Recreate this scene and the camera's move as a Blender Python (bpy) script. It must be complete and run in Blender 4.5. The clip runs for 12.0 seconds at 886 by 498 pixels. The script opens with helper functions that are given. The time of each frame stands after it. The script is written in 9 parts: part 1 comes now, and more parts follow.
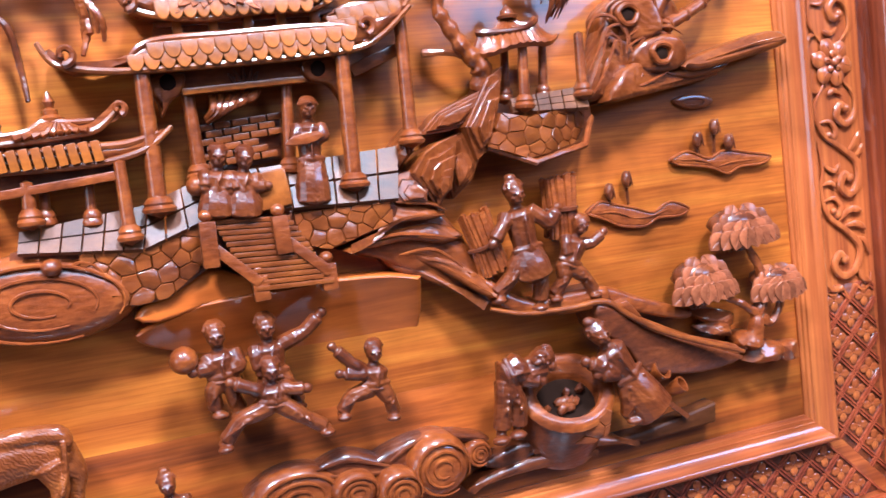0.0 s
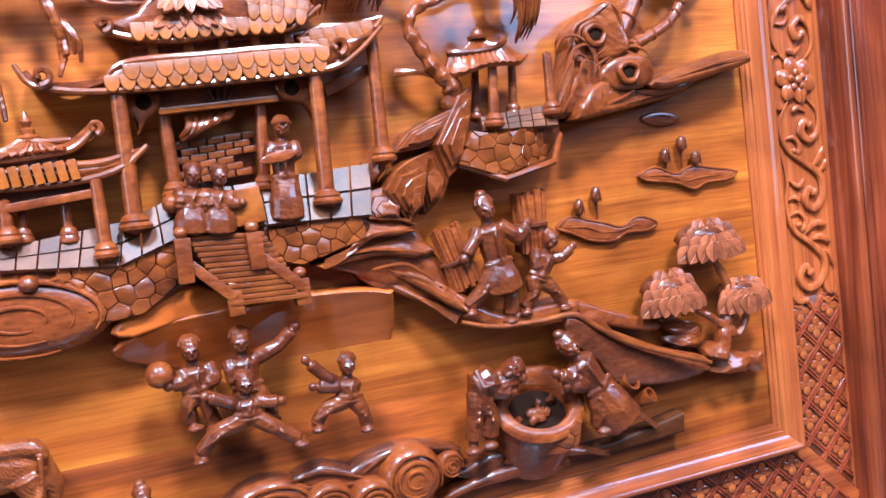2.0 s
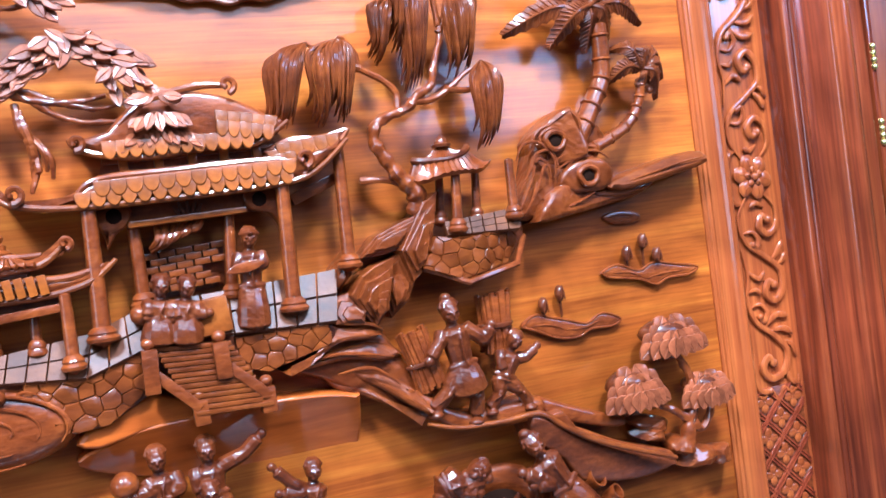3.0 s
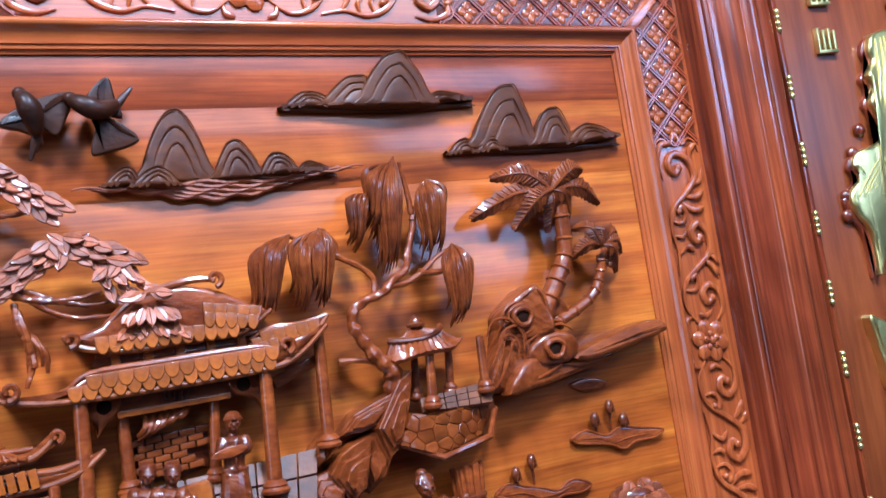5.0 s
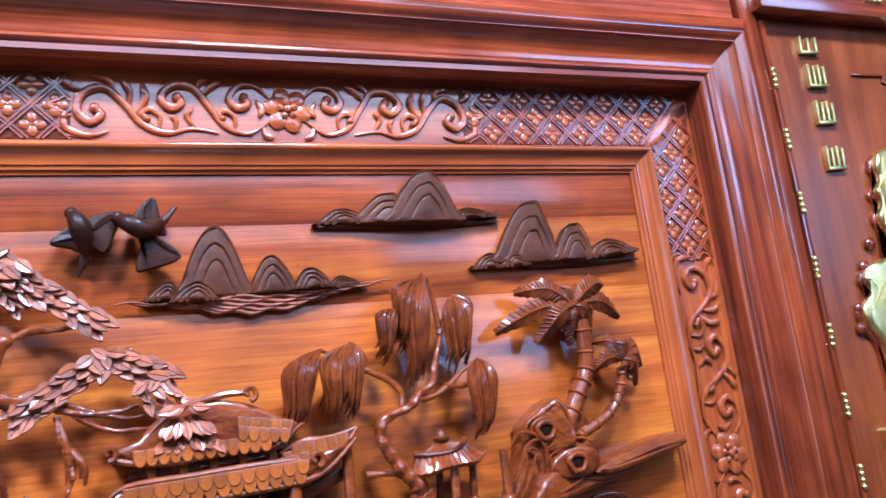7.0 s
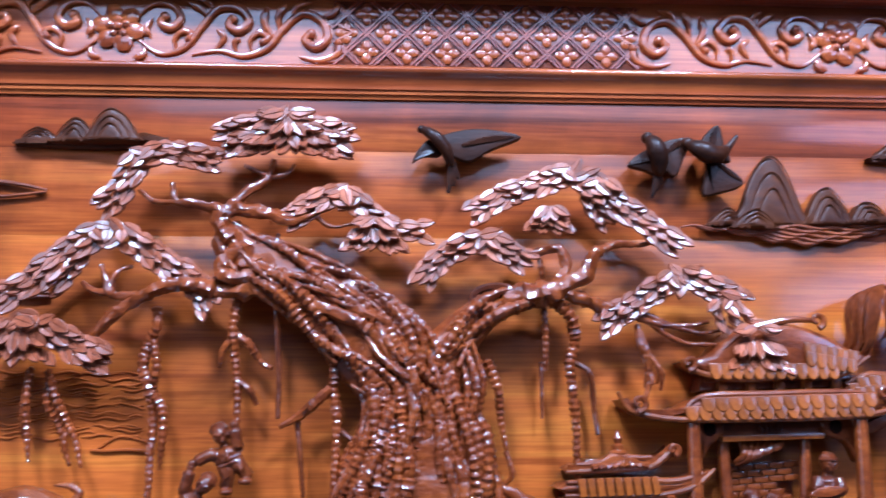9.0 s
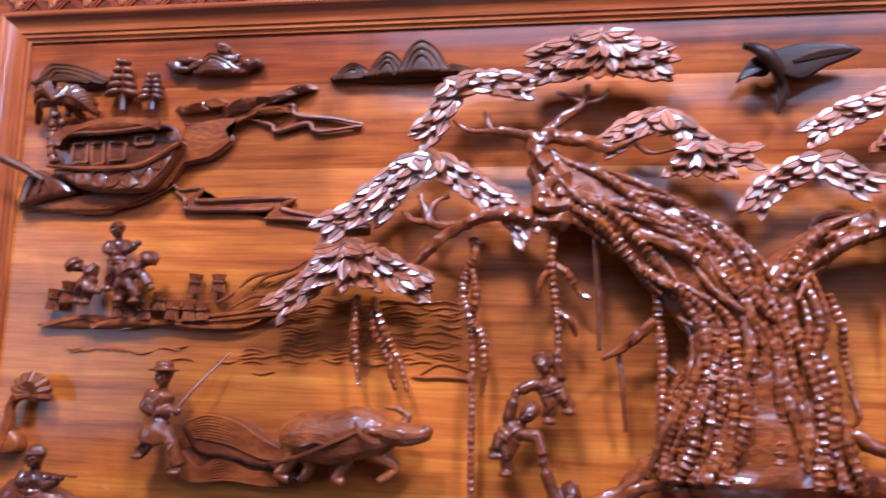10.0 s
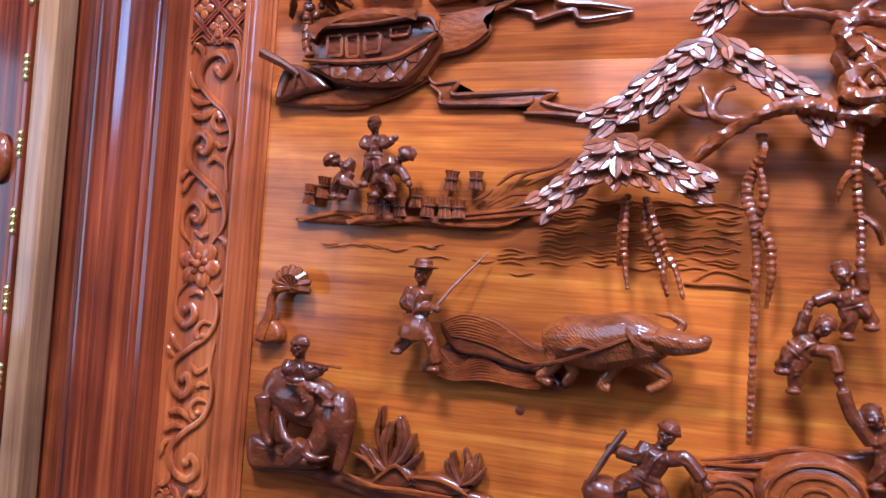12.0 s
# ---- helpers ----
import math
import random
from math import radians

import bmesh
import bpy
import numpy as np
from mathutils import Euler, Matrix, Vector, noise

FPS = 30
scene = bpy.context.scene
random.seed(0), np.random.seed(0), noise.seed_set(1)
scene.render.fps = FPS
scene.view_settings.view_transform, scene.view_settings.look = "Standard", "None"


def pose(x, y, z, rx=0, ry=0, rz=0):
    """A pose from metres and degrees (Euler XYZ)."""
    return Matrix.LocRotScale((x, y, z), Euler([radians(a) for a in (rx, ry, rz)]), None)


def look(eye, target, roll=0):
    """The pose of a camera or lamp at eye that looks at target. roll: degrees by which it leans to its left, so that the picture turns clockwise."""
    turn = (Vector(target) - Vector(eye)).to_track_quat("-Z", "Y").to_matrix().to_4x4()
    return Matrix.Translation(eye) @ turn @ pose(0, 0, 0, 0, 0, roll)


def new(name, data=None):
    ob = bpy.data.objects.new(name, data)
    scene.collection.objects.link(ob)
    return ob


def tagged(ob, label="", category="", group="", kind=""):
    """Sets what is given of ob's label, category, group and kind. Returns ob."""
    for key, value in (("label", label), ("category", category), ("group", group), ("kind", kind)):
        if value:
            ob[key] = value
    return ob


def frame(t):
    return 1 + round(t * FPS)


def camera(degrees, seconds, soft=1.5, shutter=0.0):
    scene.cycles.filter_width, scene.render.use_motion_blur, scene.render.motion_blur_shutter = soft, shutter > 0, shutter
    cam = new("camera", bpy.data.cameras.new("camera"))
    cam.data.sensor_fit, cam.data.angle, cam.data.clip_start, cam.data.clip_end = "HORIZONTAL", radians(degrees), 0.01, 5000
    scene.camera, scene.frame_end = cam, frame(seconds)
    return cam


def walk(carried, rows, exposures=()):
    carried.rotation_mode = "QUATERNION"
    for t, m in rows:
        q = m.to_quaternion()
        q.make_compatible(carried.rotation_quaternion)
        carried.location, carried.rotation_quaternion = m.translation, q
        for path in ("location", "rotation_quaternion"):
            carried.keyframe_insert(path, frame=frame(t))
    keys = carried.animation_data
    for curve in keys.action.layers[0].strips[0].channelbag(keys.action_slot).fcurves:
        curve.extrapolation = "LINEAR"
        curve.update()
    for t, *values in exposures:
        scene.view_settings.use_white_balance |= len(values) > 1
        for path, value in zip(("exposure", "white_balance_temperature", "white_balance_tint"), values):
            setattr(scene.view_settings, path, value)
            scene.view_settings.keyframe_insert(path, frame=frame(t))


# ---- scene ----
cam = camera(54.5, 12.0, soft=1.5, shutter=0.3)
PATH = [
    (0, (0.172, -0.842, 1.524), (0.815, 1.042, 1.337), -6.9),
    (0.5, (0.188, -0.874, 1.516), (0.862, 1.002, 1.348), -8.4),
    (1, (0.186, -0.872, 1.519), (0.864, 1.002, 1.348), -7.8),
    (1.5, (0.18, -0.862, 1.518), (0.853, 1.012, 1.334), -7.3),
    (2, (0.18, -0.865, 1.528), (0.856, 1.01, 1.362), -7.0),
    (2.5, (0.189, -0.879, 1.556), (0.876, 0.997, 1.455), -7.2),
    (3, (0.2, -0.892, 1.572), (0.923, 0.973, 1.538), -7.4),
    (3.2, (0.205, -0.898, 1.565), (0.937, 0.963, 1.581), -7.6),
    (4.8, (0.194, -0.944, 1.635), (0.983, 0.885, 1.819), -8.1),
    (5, (0.19, -0.952, 1.641), (0.989, 0.868, 1.859), -8.3),
    (5.5, (0.181, -0.971, 1.675), (1.011, 0.826, 1.968), -8.3),
    (6, (0.175, -0.985, 1.689), (1.017, 0.791, 2.057), -8.4),
    (6.5, (0.174, -0.981, 1.688), (1.009, 0.793, 2.081), -8.2),
    (6.7, (0.171, -0.982, 1.685), (1.007, 0.792, 2.079), -8.0),
    (8.3, (-0.017, -0.973, 1.659), (0.306, 0.955, 2.078), -2.6),
    (8.5, (-0.053, -0.96, 1.652), (0.209, 0.981, 2.057), -1.7),
    (9, (-0.119, -0.941, 1.638), (-0.013, 1.017, 2.029), -0.2),
    (9.5, (-0.183, -0.924, 1.632), (-0.307, 1.044, 1.967), 0.8),
    (10, (-0.248, -0.913, 1.612), (-0.591, 1.036, 1.9), 1.8),
    (10.5, (-0.314, -0.904, 1.601), (-0.815, 1.022, 1.8), 3.2),
    (11, (-0.35, -0.903, 1.601), (-0.94, 1.004, 1.729), 4.0),
    (11.5, (-0.361, -0.898, 1.594), (-1.024, 0.986, 1.693), 4.2),
    (12, (-0.367, -0.893, 1.594), (-1.06, 0.982, 1.668), 4.0),
]
walk(cam, [(t, look(eye, target, roll)) for t, eye, target, roll in PATH],
     [(0.0, 0.32, 4900, 0), (3.0, 0.14, 4800, 0), (5.0, -0.42, 4800, 3), (6.0, -0.46, 4900, 6), (6.5, -0.40, 5000, 11), (8.3, -0.56, 4430, 3), (9.0, -0.62, 4460, 5), (9.5, -0.57, 4600, 7), (10.0, -0.54, 4700, 10), (10.5, -0.42, 4720, 9), (11.0, -0.32, 4720, 8), (12.0, -0.46, 4700, 8)])

# ---- world and light ----
world = bpy.data.worlds.new("sky")
scene.world = world
world.use_nodes = True
wn = world.node_tree
sky = wn.nodes.new("ShaderNodeTexSky")
sky.sky_type, sky.sun_disc = 'NISHITA', False
sky.sun_elevation, sky.sun_rotation = radians(40), radians(200)
wn.nodes["Background"].inputs["Strength"].default_value = 0.1
wn.links.new(sky.outputs[0], wn.nodes["Background"].inputs["Color"])
scene.view_settings.exposure = 0.0


def area(name, at, target, sx, sy, watts, color):
    lamp = bpy.data.lights.new(name, 'AREA')
    lamp.shape, lamp.size, lamp.size_y, lamp.energy, lamp.color = 'RECTANGLE', sx, sy, watts, color
    ob = new(name, lamp)
    ob.matrix_world = look(at, target)
    return ob


for lx in (-0.85, 0.85):
    area("ceiling_panel_light", (lx, -1.75, 3.9), (lx, -0.60, 1.5), 0.55, 0.34, 205, (0.90, 0.92, 1.0))
area("ceiling_panel_light", (0.4, -3.2, 3.55), (0.4, -1.0, 1.8), 4.4, 0.62, 84, (0.84, 0.87, 1.0))
area("window_light", (4.15, -4.95, 3.45), (0.7, 0, 1.9), 2.2, 1.2, 150, (0.52, 0.68, 1.0))
area("window_light", (-4.05, -2.6, 2.0), (0, -0.4, 1.6), 1.9, 1.9, 46, (0.78, 0.86, 1.0))


# ---- materials ----
def nodes_of(name):
    m = bpy.data.materials.new(name)
    m.use_nodes = True
    nt = m.node_tree
    return m, nt, nt.nodes["Principled BSDF"]


def wood(name, dark, mid, light, grain=(3, 30, 30), rough=0.32, coat=0.5, streak=0.5, bump=0.25, vary=0.0, fine=1.0, chisel=0.0, folds=0.0, fold_scale=55.0, gloss=0.09, cloud=(0.80, 1.16)):
    """Varnished wood: long grain, wide streaks, fine pores and a little wear."""
    m, nt, p = nodes_of(name)
    N, L = nt.nodes.new, nt.links.new
    tc, mp = N("ShaderNodeTexCoord"), N("ShaderNodeMapping")
    mp.inputs["Scale"].default_value = grain
    L(tc.outputs["Object"], mp.inputs["Vector"])
    n1 = N("ShaderNodeTexNoise")
    n1.inputs["Scale"].default_value, n1.inputs["Detail"].default_value, n1.inputs["Roughness"].default_value, n1.inputs["Distortion"].default_value = 1.0, 6, 0.62, 0.6
    L(mp.outputs[0], n1.inputs["Vector"])
    n2 = N("ShaderNodeTexNoise")
    n2.inputs["Scale"].default_value, n2.inputs["Detail"].default_value = 6.0 * fine, 5
    L(mp.outputs[0], n2.inputs["Vector"])
    big = N("ShaderNodeTexNoise")
    big.inputs["Scale"].default_value, big.inputs["Detail"].default_value, big.inputs["Distortion"].default_value = 6.0, 5, 0.8
    L(tc.outputs["Object"], big.inputs["Vector"])
    r1 = N("ShaderNodeValToRGB")
    e = r1.color_ramp.elements
    e[0].position, e[0].color = 0.30, (*dark, 1)
    e[1].position, e[1].color = 0.70, (*light, 1)
    k = e.new(0.5)
    k.color = (*mid, 1)
    L(n1.outputs["Fac"], r1.inputs["Fac"])
    r2 = N("ShaderNodeValToRGB")
    r2.color_ramp.elements[0].position, r2.color_ramp.elements[0].color = 0.35, (0.55, 0.45, 0.42, 1)
    r2.color_ramp.elements[1].position, r2.color_ramp.elements[1].color = 0.6, (1, 1, 1, 1)
    L(n2.outputs["Fac"], r2.inputs["Fac"])
    mx = N("ShaderNodeMix")
    mx.data_type, mx.blend_type = 'RGBA', 'MULTIPLY'
    mx.inputs["Factor"].default_value = streak
    L(r1.outputs[0], mx.inputs["A"])
    L(r2.outputs[0], mx.inputs["B"])
    hs = N("ShaderNodeHueSaturation")
    mr = N("ShaderNodeMapRange")
    mr.inputs["From Min"].default_value, mr.inputs["From Max"].default_value = 0.3, 0.7
    mr.inputs["To Min"].default_value, mr.inputs["To Max"].default_value = cloud
    L(big.outputs["Fac"], mr.inputs["Value"])
    if vary:
        oi, m2, ad = N("ShaderNodeObjectInfo"), N("ShaderNodeMapRange"), N("ShaderNodeMath")
        m2.inputs["To Min"].default_value, m2.inputs["To Max"].default_value = 1 - vary, 1 + vary
        ad.operation = 'MULTIPLY'
        ge, su, fr = N("ShaderNodeNewGeometry"), N("ShaderNodeMath"), N("ShaderNodeMath")
        su.operation, fr.operation = 'ADD', 'FRACT'
        L(oi.outputs["Random"], su.inputs[0])
        L(ge.outputs["Random Per Island"], su.inputs[1])
        L(su.outputs[0], fr.inputs[0])
        L(fr.outputs[0], m2.inputs["Value"])
        L(m2.outputs[0], ad.inputs[0])
        L(mr.outputs[0], ad.inputs[1])
        L(ad.outputs[0], hs.inputs["Value"])
    else:
        L(mr.outputs[0], hs.inputs["Value"])
    L(mx.outputs["Result"], hs.inputs["Color"])
    L(hs.outputs[0], p.inputs["Base Color"])
    rr = N("ShaderNodeMapRange")
    rr.inputs["To Min"].default_value, rr.inputs["To Max"].default_value = rough - 0.08, rough + 0.12
    L(n2.outputs["Fac"], rr.inputs["Value"])
    L(rr.outputs[0], p.inputs["Roughness"])
    bp = N("ShaderNodeBump")
    bp.inputs["Strength"].default_value, bp.inputs["Distance"].default_value = bump, 0.0015
    L(n2.outputs["Fac"], bp.inputs["Height"])
    if chisel:
        n3, b3 = N("ShaderNodeTexNoise"), N("ShaderNodeBump")
        n3.inputs["Scale"].default_value, n3.inputs["Detail"].default_value = 110.0, 2
        L(tc.outputs["Object"], n3.inputs["Vector"])
        b3.inputs["Strength"].default_value, b3.inputs["Distance"].default_value = chisel, 0.004
        L(n3.outputs["Fac"], b3.inputs["Height"])
        L(b3.outputs[0], bp.inputs["Normal"])
    if folds:
        wv, b4 = N("ShaderNodeTexWave"), N("ShaderNodeBump")
        wv.bands_direction = 'DIAGONAL'
        for key, value in (("Scale", fold_scale), ("Distortion", 9.0), ("Detail", 2.0), ("Detail Scale", 1.2)):
            wv.inputs[key].default_value = value
        L(tc.outputs["Object"], wv.inputs["Vector"])
        b4.inputs["Strength"].default_value, b4.inputs["Distance"].default_value = folds, 0.0022
        L(wv.outputs["Fac"], b4.inputs["Height"])
        L(bp.outputs[0], b4.inputs["Normal"])
        bp = b4
    L(bp.outputs[0], p.inputs["Normal"])
    p.inputs["Specular IOR Level"].default_value = 0.16
    p.inputs["Coat Weight"].default_value, p.inputs["Coat Roughness"].default_value = coat, gloss
    return m


def plain(name, color, rough=0.5, metal=0.0, bump=0.15, scale=120.0, wear=0.15):
    m, nt, p = nodes_of(name)
    N, L = nt.nodes.new, nt.links.new
    tc, n = N("ShaderNodeTexCoord"), N("ShaderNodeTexNoise")
    n.inputs["Scale"].default_value, n.inputs["Detail"].default_value = scale, 5
    L(tc.outputs["Object"], n.inputs["Vector"])
    r = N("ShaderNodeValToRGB")
    r.color_ramp.elements[0].color = (*[c * (1 - wear) for c in color], 1)
    r.color_ramp.elements[1].color = (*[min(1, c * (1 + wear)) for c in color], 1)
    L(n.outputs["Fac"], r.inputs["Fac"])
    L(r.outputs[0], p.inputs["Base Color"])
    bp = N("ShaderNodeBump")
    bp.inputs["Strength"].default_value, bp.inputs["Distance"].default_value = bump, 0.002
    L(n.outputs["Fac"], bp.inputs["Height"])
    L(bp.outputs[0], p.inputs["Normal"])
    p.inputs["Roughness"].default_value, p.inputs["Metallic"].default_value = rough, metal
    return m


BOARD = wood("board_wood", (0.2025, 0.03598, 0.005346), (0.405, 0.09328, 0.009801), (0.5543, 0.1674, 0.01693), (1.3, 14, 34), 0.38, 0.34, 0.55, 0.08, gloss=0.12, fine=1.7, cloud=(0.55, 1.28))
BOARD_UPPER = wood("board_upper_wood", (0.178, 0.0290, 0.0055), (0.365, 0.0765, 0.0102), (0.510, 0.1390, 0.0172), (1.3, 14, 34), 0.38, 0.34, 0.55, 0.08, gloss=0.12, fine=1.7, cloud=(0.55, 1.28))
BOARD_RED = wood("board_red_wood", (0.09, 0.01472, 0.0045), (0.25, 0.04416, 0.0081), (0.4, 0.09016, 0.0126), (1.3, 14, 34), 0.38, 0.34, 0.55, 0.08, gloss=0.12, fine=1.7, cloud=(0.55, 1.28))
BOARD_DARK = wood("board_streaked_wood", (0.07681, 0.01368, 0.004455), (0.3402, 0.06928, 0.008019), (0.5157, 0.1416, 0.01515), (1.1, 14, 22), 0.38, 0.34, 0.55, 0.08, gloss=0.12, fine=1.7, cloud=(0.55, 1.28))
CARVED = wood("carved_wood", (0.1044, 0.01861, 0.003019), (0.2043, 0.03984, 0.005925), (0.3054, 0.06763, 0.009391), (18, 30, 40), 0.40, 0.80, 0.6, 0.7, chisel=0.17, gloss=0.15)
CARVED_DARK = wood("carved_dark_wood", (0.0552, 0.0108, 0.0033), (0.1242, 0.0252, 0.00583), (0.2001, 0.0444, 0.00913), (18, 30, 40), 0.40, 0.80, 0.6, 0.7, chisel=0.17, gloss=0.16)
FIGURE = wood("carved_cloth_wood", (0.07228, 0.01227, 0.002668), (0.1358, 0.02607, 0.004841), (0.2042, 0.04345, 0.007015), (18, 30, 40), 0.40, 0.66, 0.6, 0.6, folds=0.16, fold_scale=70.0, gloss=0.17)
FIGURE_DARK = wood("carved_dark_cloth_wood", (0.0552, 0.0108, 0.0033), (0.1173, 0.0228, 0.00583), (0.1863, 0.0408, 0.00913), (18, 30, 40), 0.40, 0.66, 0.6, 0.6, folds=0.16, fold_scale=70.0, gloss=0.17)
HIDE = wood("carved_hide_wood", (0.1135, 0.02147, 0.004025), (0.21, 0.04413, 0.006932), (0.3065, 0.07395, 0.01062), (18, 30, 40), 0.42, 0.60, 0.5, 0.6, chisel=0.24, folds=0.30, fold_scale=130.0, gloss=0.16)
ROCK = wood("carved_rock_wood", (0.1044, 0.01945, 0.003019), (0.1941, 0.03888, 0.005478), (0.2838, 0.06524, 0.008944), (14, 24, 30), 0.40, 0.70, 0.6, 0.7, chisel=0.20, folds=0.20, fold_scale=40.0, gloss=0.16)
FROND = wood("frond_wood", (0.07475, 0.01416, 0.00297), (0.1564, 0.03144, 0.00539), (0.2484, 0.0558, 0.00891), (30, 30, 30), 0.42, 0.50, 0.5, 0.3, gloss=0.14)
LEAF = wood("leaf_wood", (0.1667, 0.03914, 0.0134), (0.2903, 0.07384, 0.02594), (0.4085, 0.1152, 0.04239), (40, 40, 40), 0.40, 0.55, 0.35, 0.2, 0.40, gloss=0.22)
STONE = wood("carved_stone_wood", (0.09537, 0.01777, 0.002571), (0.1794, 0.03638, 0.004472), (0.2622, 0.06012, 0.006932), (14, 30, 30), 0.42, 0.65, 0.5, 0.6, 0.16, chisel=0.16, gloss=0.15)
TILE = wood("roof_tile_wood", (0.1465, 0.03053, 0.004025), (0.2565, 0.06, 0.006932), (0.3667, 0.0945, 0.01096), (20, 30, 30), 0.38, 0.55, 0.4, 0.25, 0.25, chisel=0.07, gloss=0.17)
PAVER = wood("paver_wood", (0.0704, 0.018, 0.00464), (0.12, 0.0336, 0.0084), (0.168, 0.0496, 0.0128), (20, 30, 30), 0.48, 0.22, 0.4, 0.25, 0.30, chisel=0.22, gloss=0.34)
GOLDEN = wood("golden_wood", (0.273, 0.0488, 0.0059), (0.478, 0.0967, 0.0104), (0.637, 0.1556, 0.0178), (3, 20, 24), 0.34, 0.55, 0.4, 0.12)
OLIVE = wood("smoked_wood", (0.033, 0.007425, 0.00154), (0.06875, 0.0165, 0.003025), (0.1045, 0.0275, 0.00495), (12, 24, 30), 0.50, 0.10, 0.5, 0.3, chisel=0.12, gloss=0.25)
BIRD = wood("dark_bird_wood", (0.0156, 0.0039, 0.00132), (0.036, 0.009, 0.00252), (0.06, 0.0156, 0.0039), (18, 30, 40), 0.50, 0.16, 0.5, 0.4, chisel=0.15, gloss=0.25)
RAIL_H = wood("rail_wood_level", (0.15, 0.026, 0.008), (0.31, 0.064, 0.014), (0.46, 0.115, 0.023), (1.2, 45, 45), 0.32, 1.0, 0.55, 0.12, cloud=(0.70, 1.22), gloss=0.12)
RAIL_V = wood("rail_wood_upright", (0.15, 0.026, 0.008), (0.31, 0.064, 0.014), (0.46, 0.115, 0.023), (45, 45, 1.2), 0.32, 1.0, 0.55, 0.12, cloud=(0.70, 1.22), gloss=0.12)
# level rails lightened for sheen, upright ones darkened for the shade in their coves
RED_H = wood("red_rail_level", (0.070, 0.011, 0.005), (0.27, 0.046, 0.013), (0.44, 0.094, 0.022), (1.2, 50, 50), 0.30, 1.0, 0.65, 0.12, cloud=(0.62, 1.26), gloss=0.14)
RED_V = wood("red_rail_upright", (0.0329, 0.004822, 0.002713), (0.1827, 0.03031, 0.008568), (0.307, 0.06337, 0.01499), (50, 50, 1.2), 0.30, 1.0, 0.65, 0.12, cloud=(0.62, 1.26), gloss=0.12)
LATTICE_H = wood("lattice_wood_level", (0.098, 0.015, 0.007), (0.238, 0.039, 0.0126), (0.364, 0.072, 0.0196), (1.2, 50, 50), 0.38, 0.70, 0.55, 0.12, gloss=0.16)
LATTICE_V = wood("lattice_wood_upright", (0.098, 0.015, 0.007), (0.238, 0.039, 0.0126), (0.364, 0.072, 0.0196), (50, 50, 1.2), 0.38, 0.70, 0.55, 0.12, gloss=0.16)
TAN = wood("tan_wood", (0.20, 0.080, 0.034), (0.33, 0.145, 0.062), (0.43, 0.21, 0.095), (45, 45, 1.2), 0.32, 0.6, 0.45, 0.12)
DOOR = wood("panel_wood", (0.115, 0.024, 0.006), (0.175, 0.039, 0.009), (0.235, 0.057, 0.012), (20, 20, 1.5), 0.34, 0.22, 0.4, 0.1, gloss=0.30)
GOLD = plain("gilding", (0.82, 0.66, 0.24), 0.36, 1.0, 0.5, 45)
RIPPLE = wood("ripple_wood", (0.20, 0.040, 0.007), (0.36, 0.080, 0.012), (0.50, 0.135, 0.020), (3, 20, 24), 0.26, 1.0, 0.4, 0.1, gloss=0.07)
# near-black: the shade inside the cliff hollows and well mouth is this colour
NEAR_BLACK = plain("near_black_wood", (0.016, 0.006, 0.003), 0.9)
NEAR_BLACK.node_tree.nodes["Principled BSDF"].inputs["Specular IOR Level"].default_value = 0.05
# plaster and floor kept near-black so that little light bounces onto the carving
DARK_PLASTER = plain("plaster", (0.055, 0.046, 0.044), 0.7, 0, 0.1, 30, 0.05)
DARK_FLOOR = plain("dark_floor_stone", (0.07, 0.062, 0.06), 0.25, 0, 0.05, 8, 0.2)


# ---- shaping tools: panel places are (x, z) and the height d off the board ----
def V(p, d=0.0):
    return Vector((p[0], -d, p[1]))


def thing(name, at, label, category, group="", kind=""):
    ob = new(name)
    ob.location = V(at)
    ob.empty_display_size = 0.02
    return tagged(ob, label, category, group, kind)


def mesh_of(name, bm, material, smooth=True, sharp=42):
    bmesh.ops.recalc_face_normals(bm, faces=bm.faces)
    me = bpy.data.meshes.new(name)
    bm.to_mesh(me)
    bm.free()
    me.materials.append(material)
    if smooth:
        me.shade_smooth()
        me.set_sharp_from_angle(angle=radians(sharp))
    return me


def under(ob, parent):
    ob.parent = parent
    top = parent
    while top.parent:
        top = top.parent
    if parent is top:
        ob.matrix_parent_inverse = Matrix.Translation(-Vector(top.location))
    return ob


def part(name, bm, material, parent, label="", smooth=True):
    ob = new(name, mesh_of(name, bm, material, smooth))
    if label:
        ob["label"] = label
    return under(ob, parent)


def single(name, bm, material, label, category, group="", kind="", smooth=True):
    """A thing that is one mesh, with its origin at the lowest point."""
    vs = [v.co for v in bm.verts]
    base = Vector((sum(v.x for v in vs) / len(vs), 0, min(v.z for v in vs)))
    bmesh.ops.translate(bm, verts=bm.verts, vec=-base)
    ob = new(name, mesh_of(name, bm, material, smooth))
    ob.location = base
    return tagged(ob, label, category, group, kind)


def spline(pts, n=6, closed=False):
    """Points along a smooth curve through pts (any dimension)."""
    P = [Vector(p) for p in pts]
    out, k = [], len(P)
    for i in range(k if closed else k - 1):
        if closed:
            a, b, c, d = P[(i - 1) % k], P[i], P[(i + 1) % k], P[(i + 2) % k]
        else:
            a, b, c, d = P[max(i - 1, 0)], P[i], P[i + 1], P[min(i + 2, k - 1)]
        for j in range(n):
            t = j / n
            out.append(0.5 * (2 * b + (c - a) * t + (2 * a - 5 * b + 4 * c - d) * t * t + (3 * b - a - 3 * c + d) * t ** 3))
    if not closed:
        out.append(P[-1].copy())
    return out


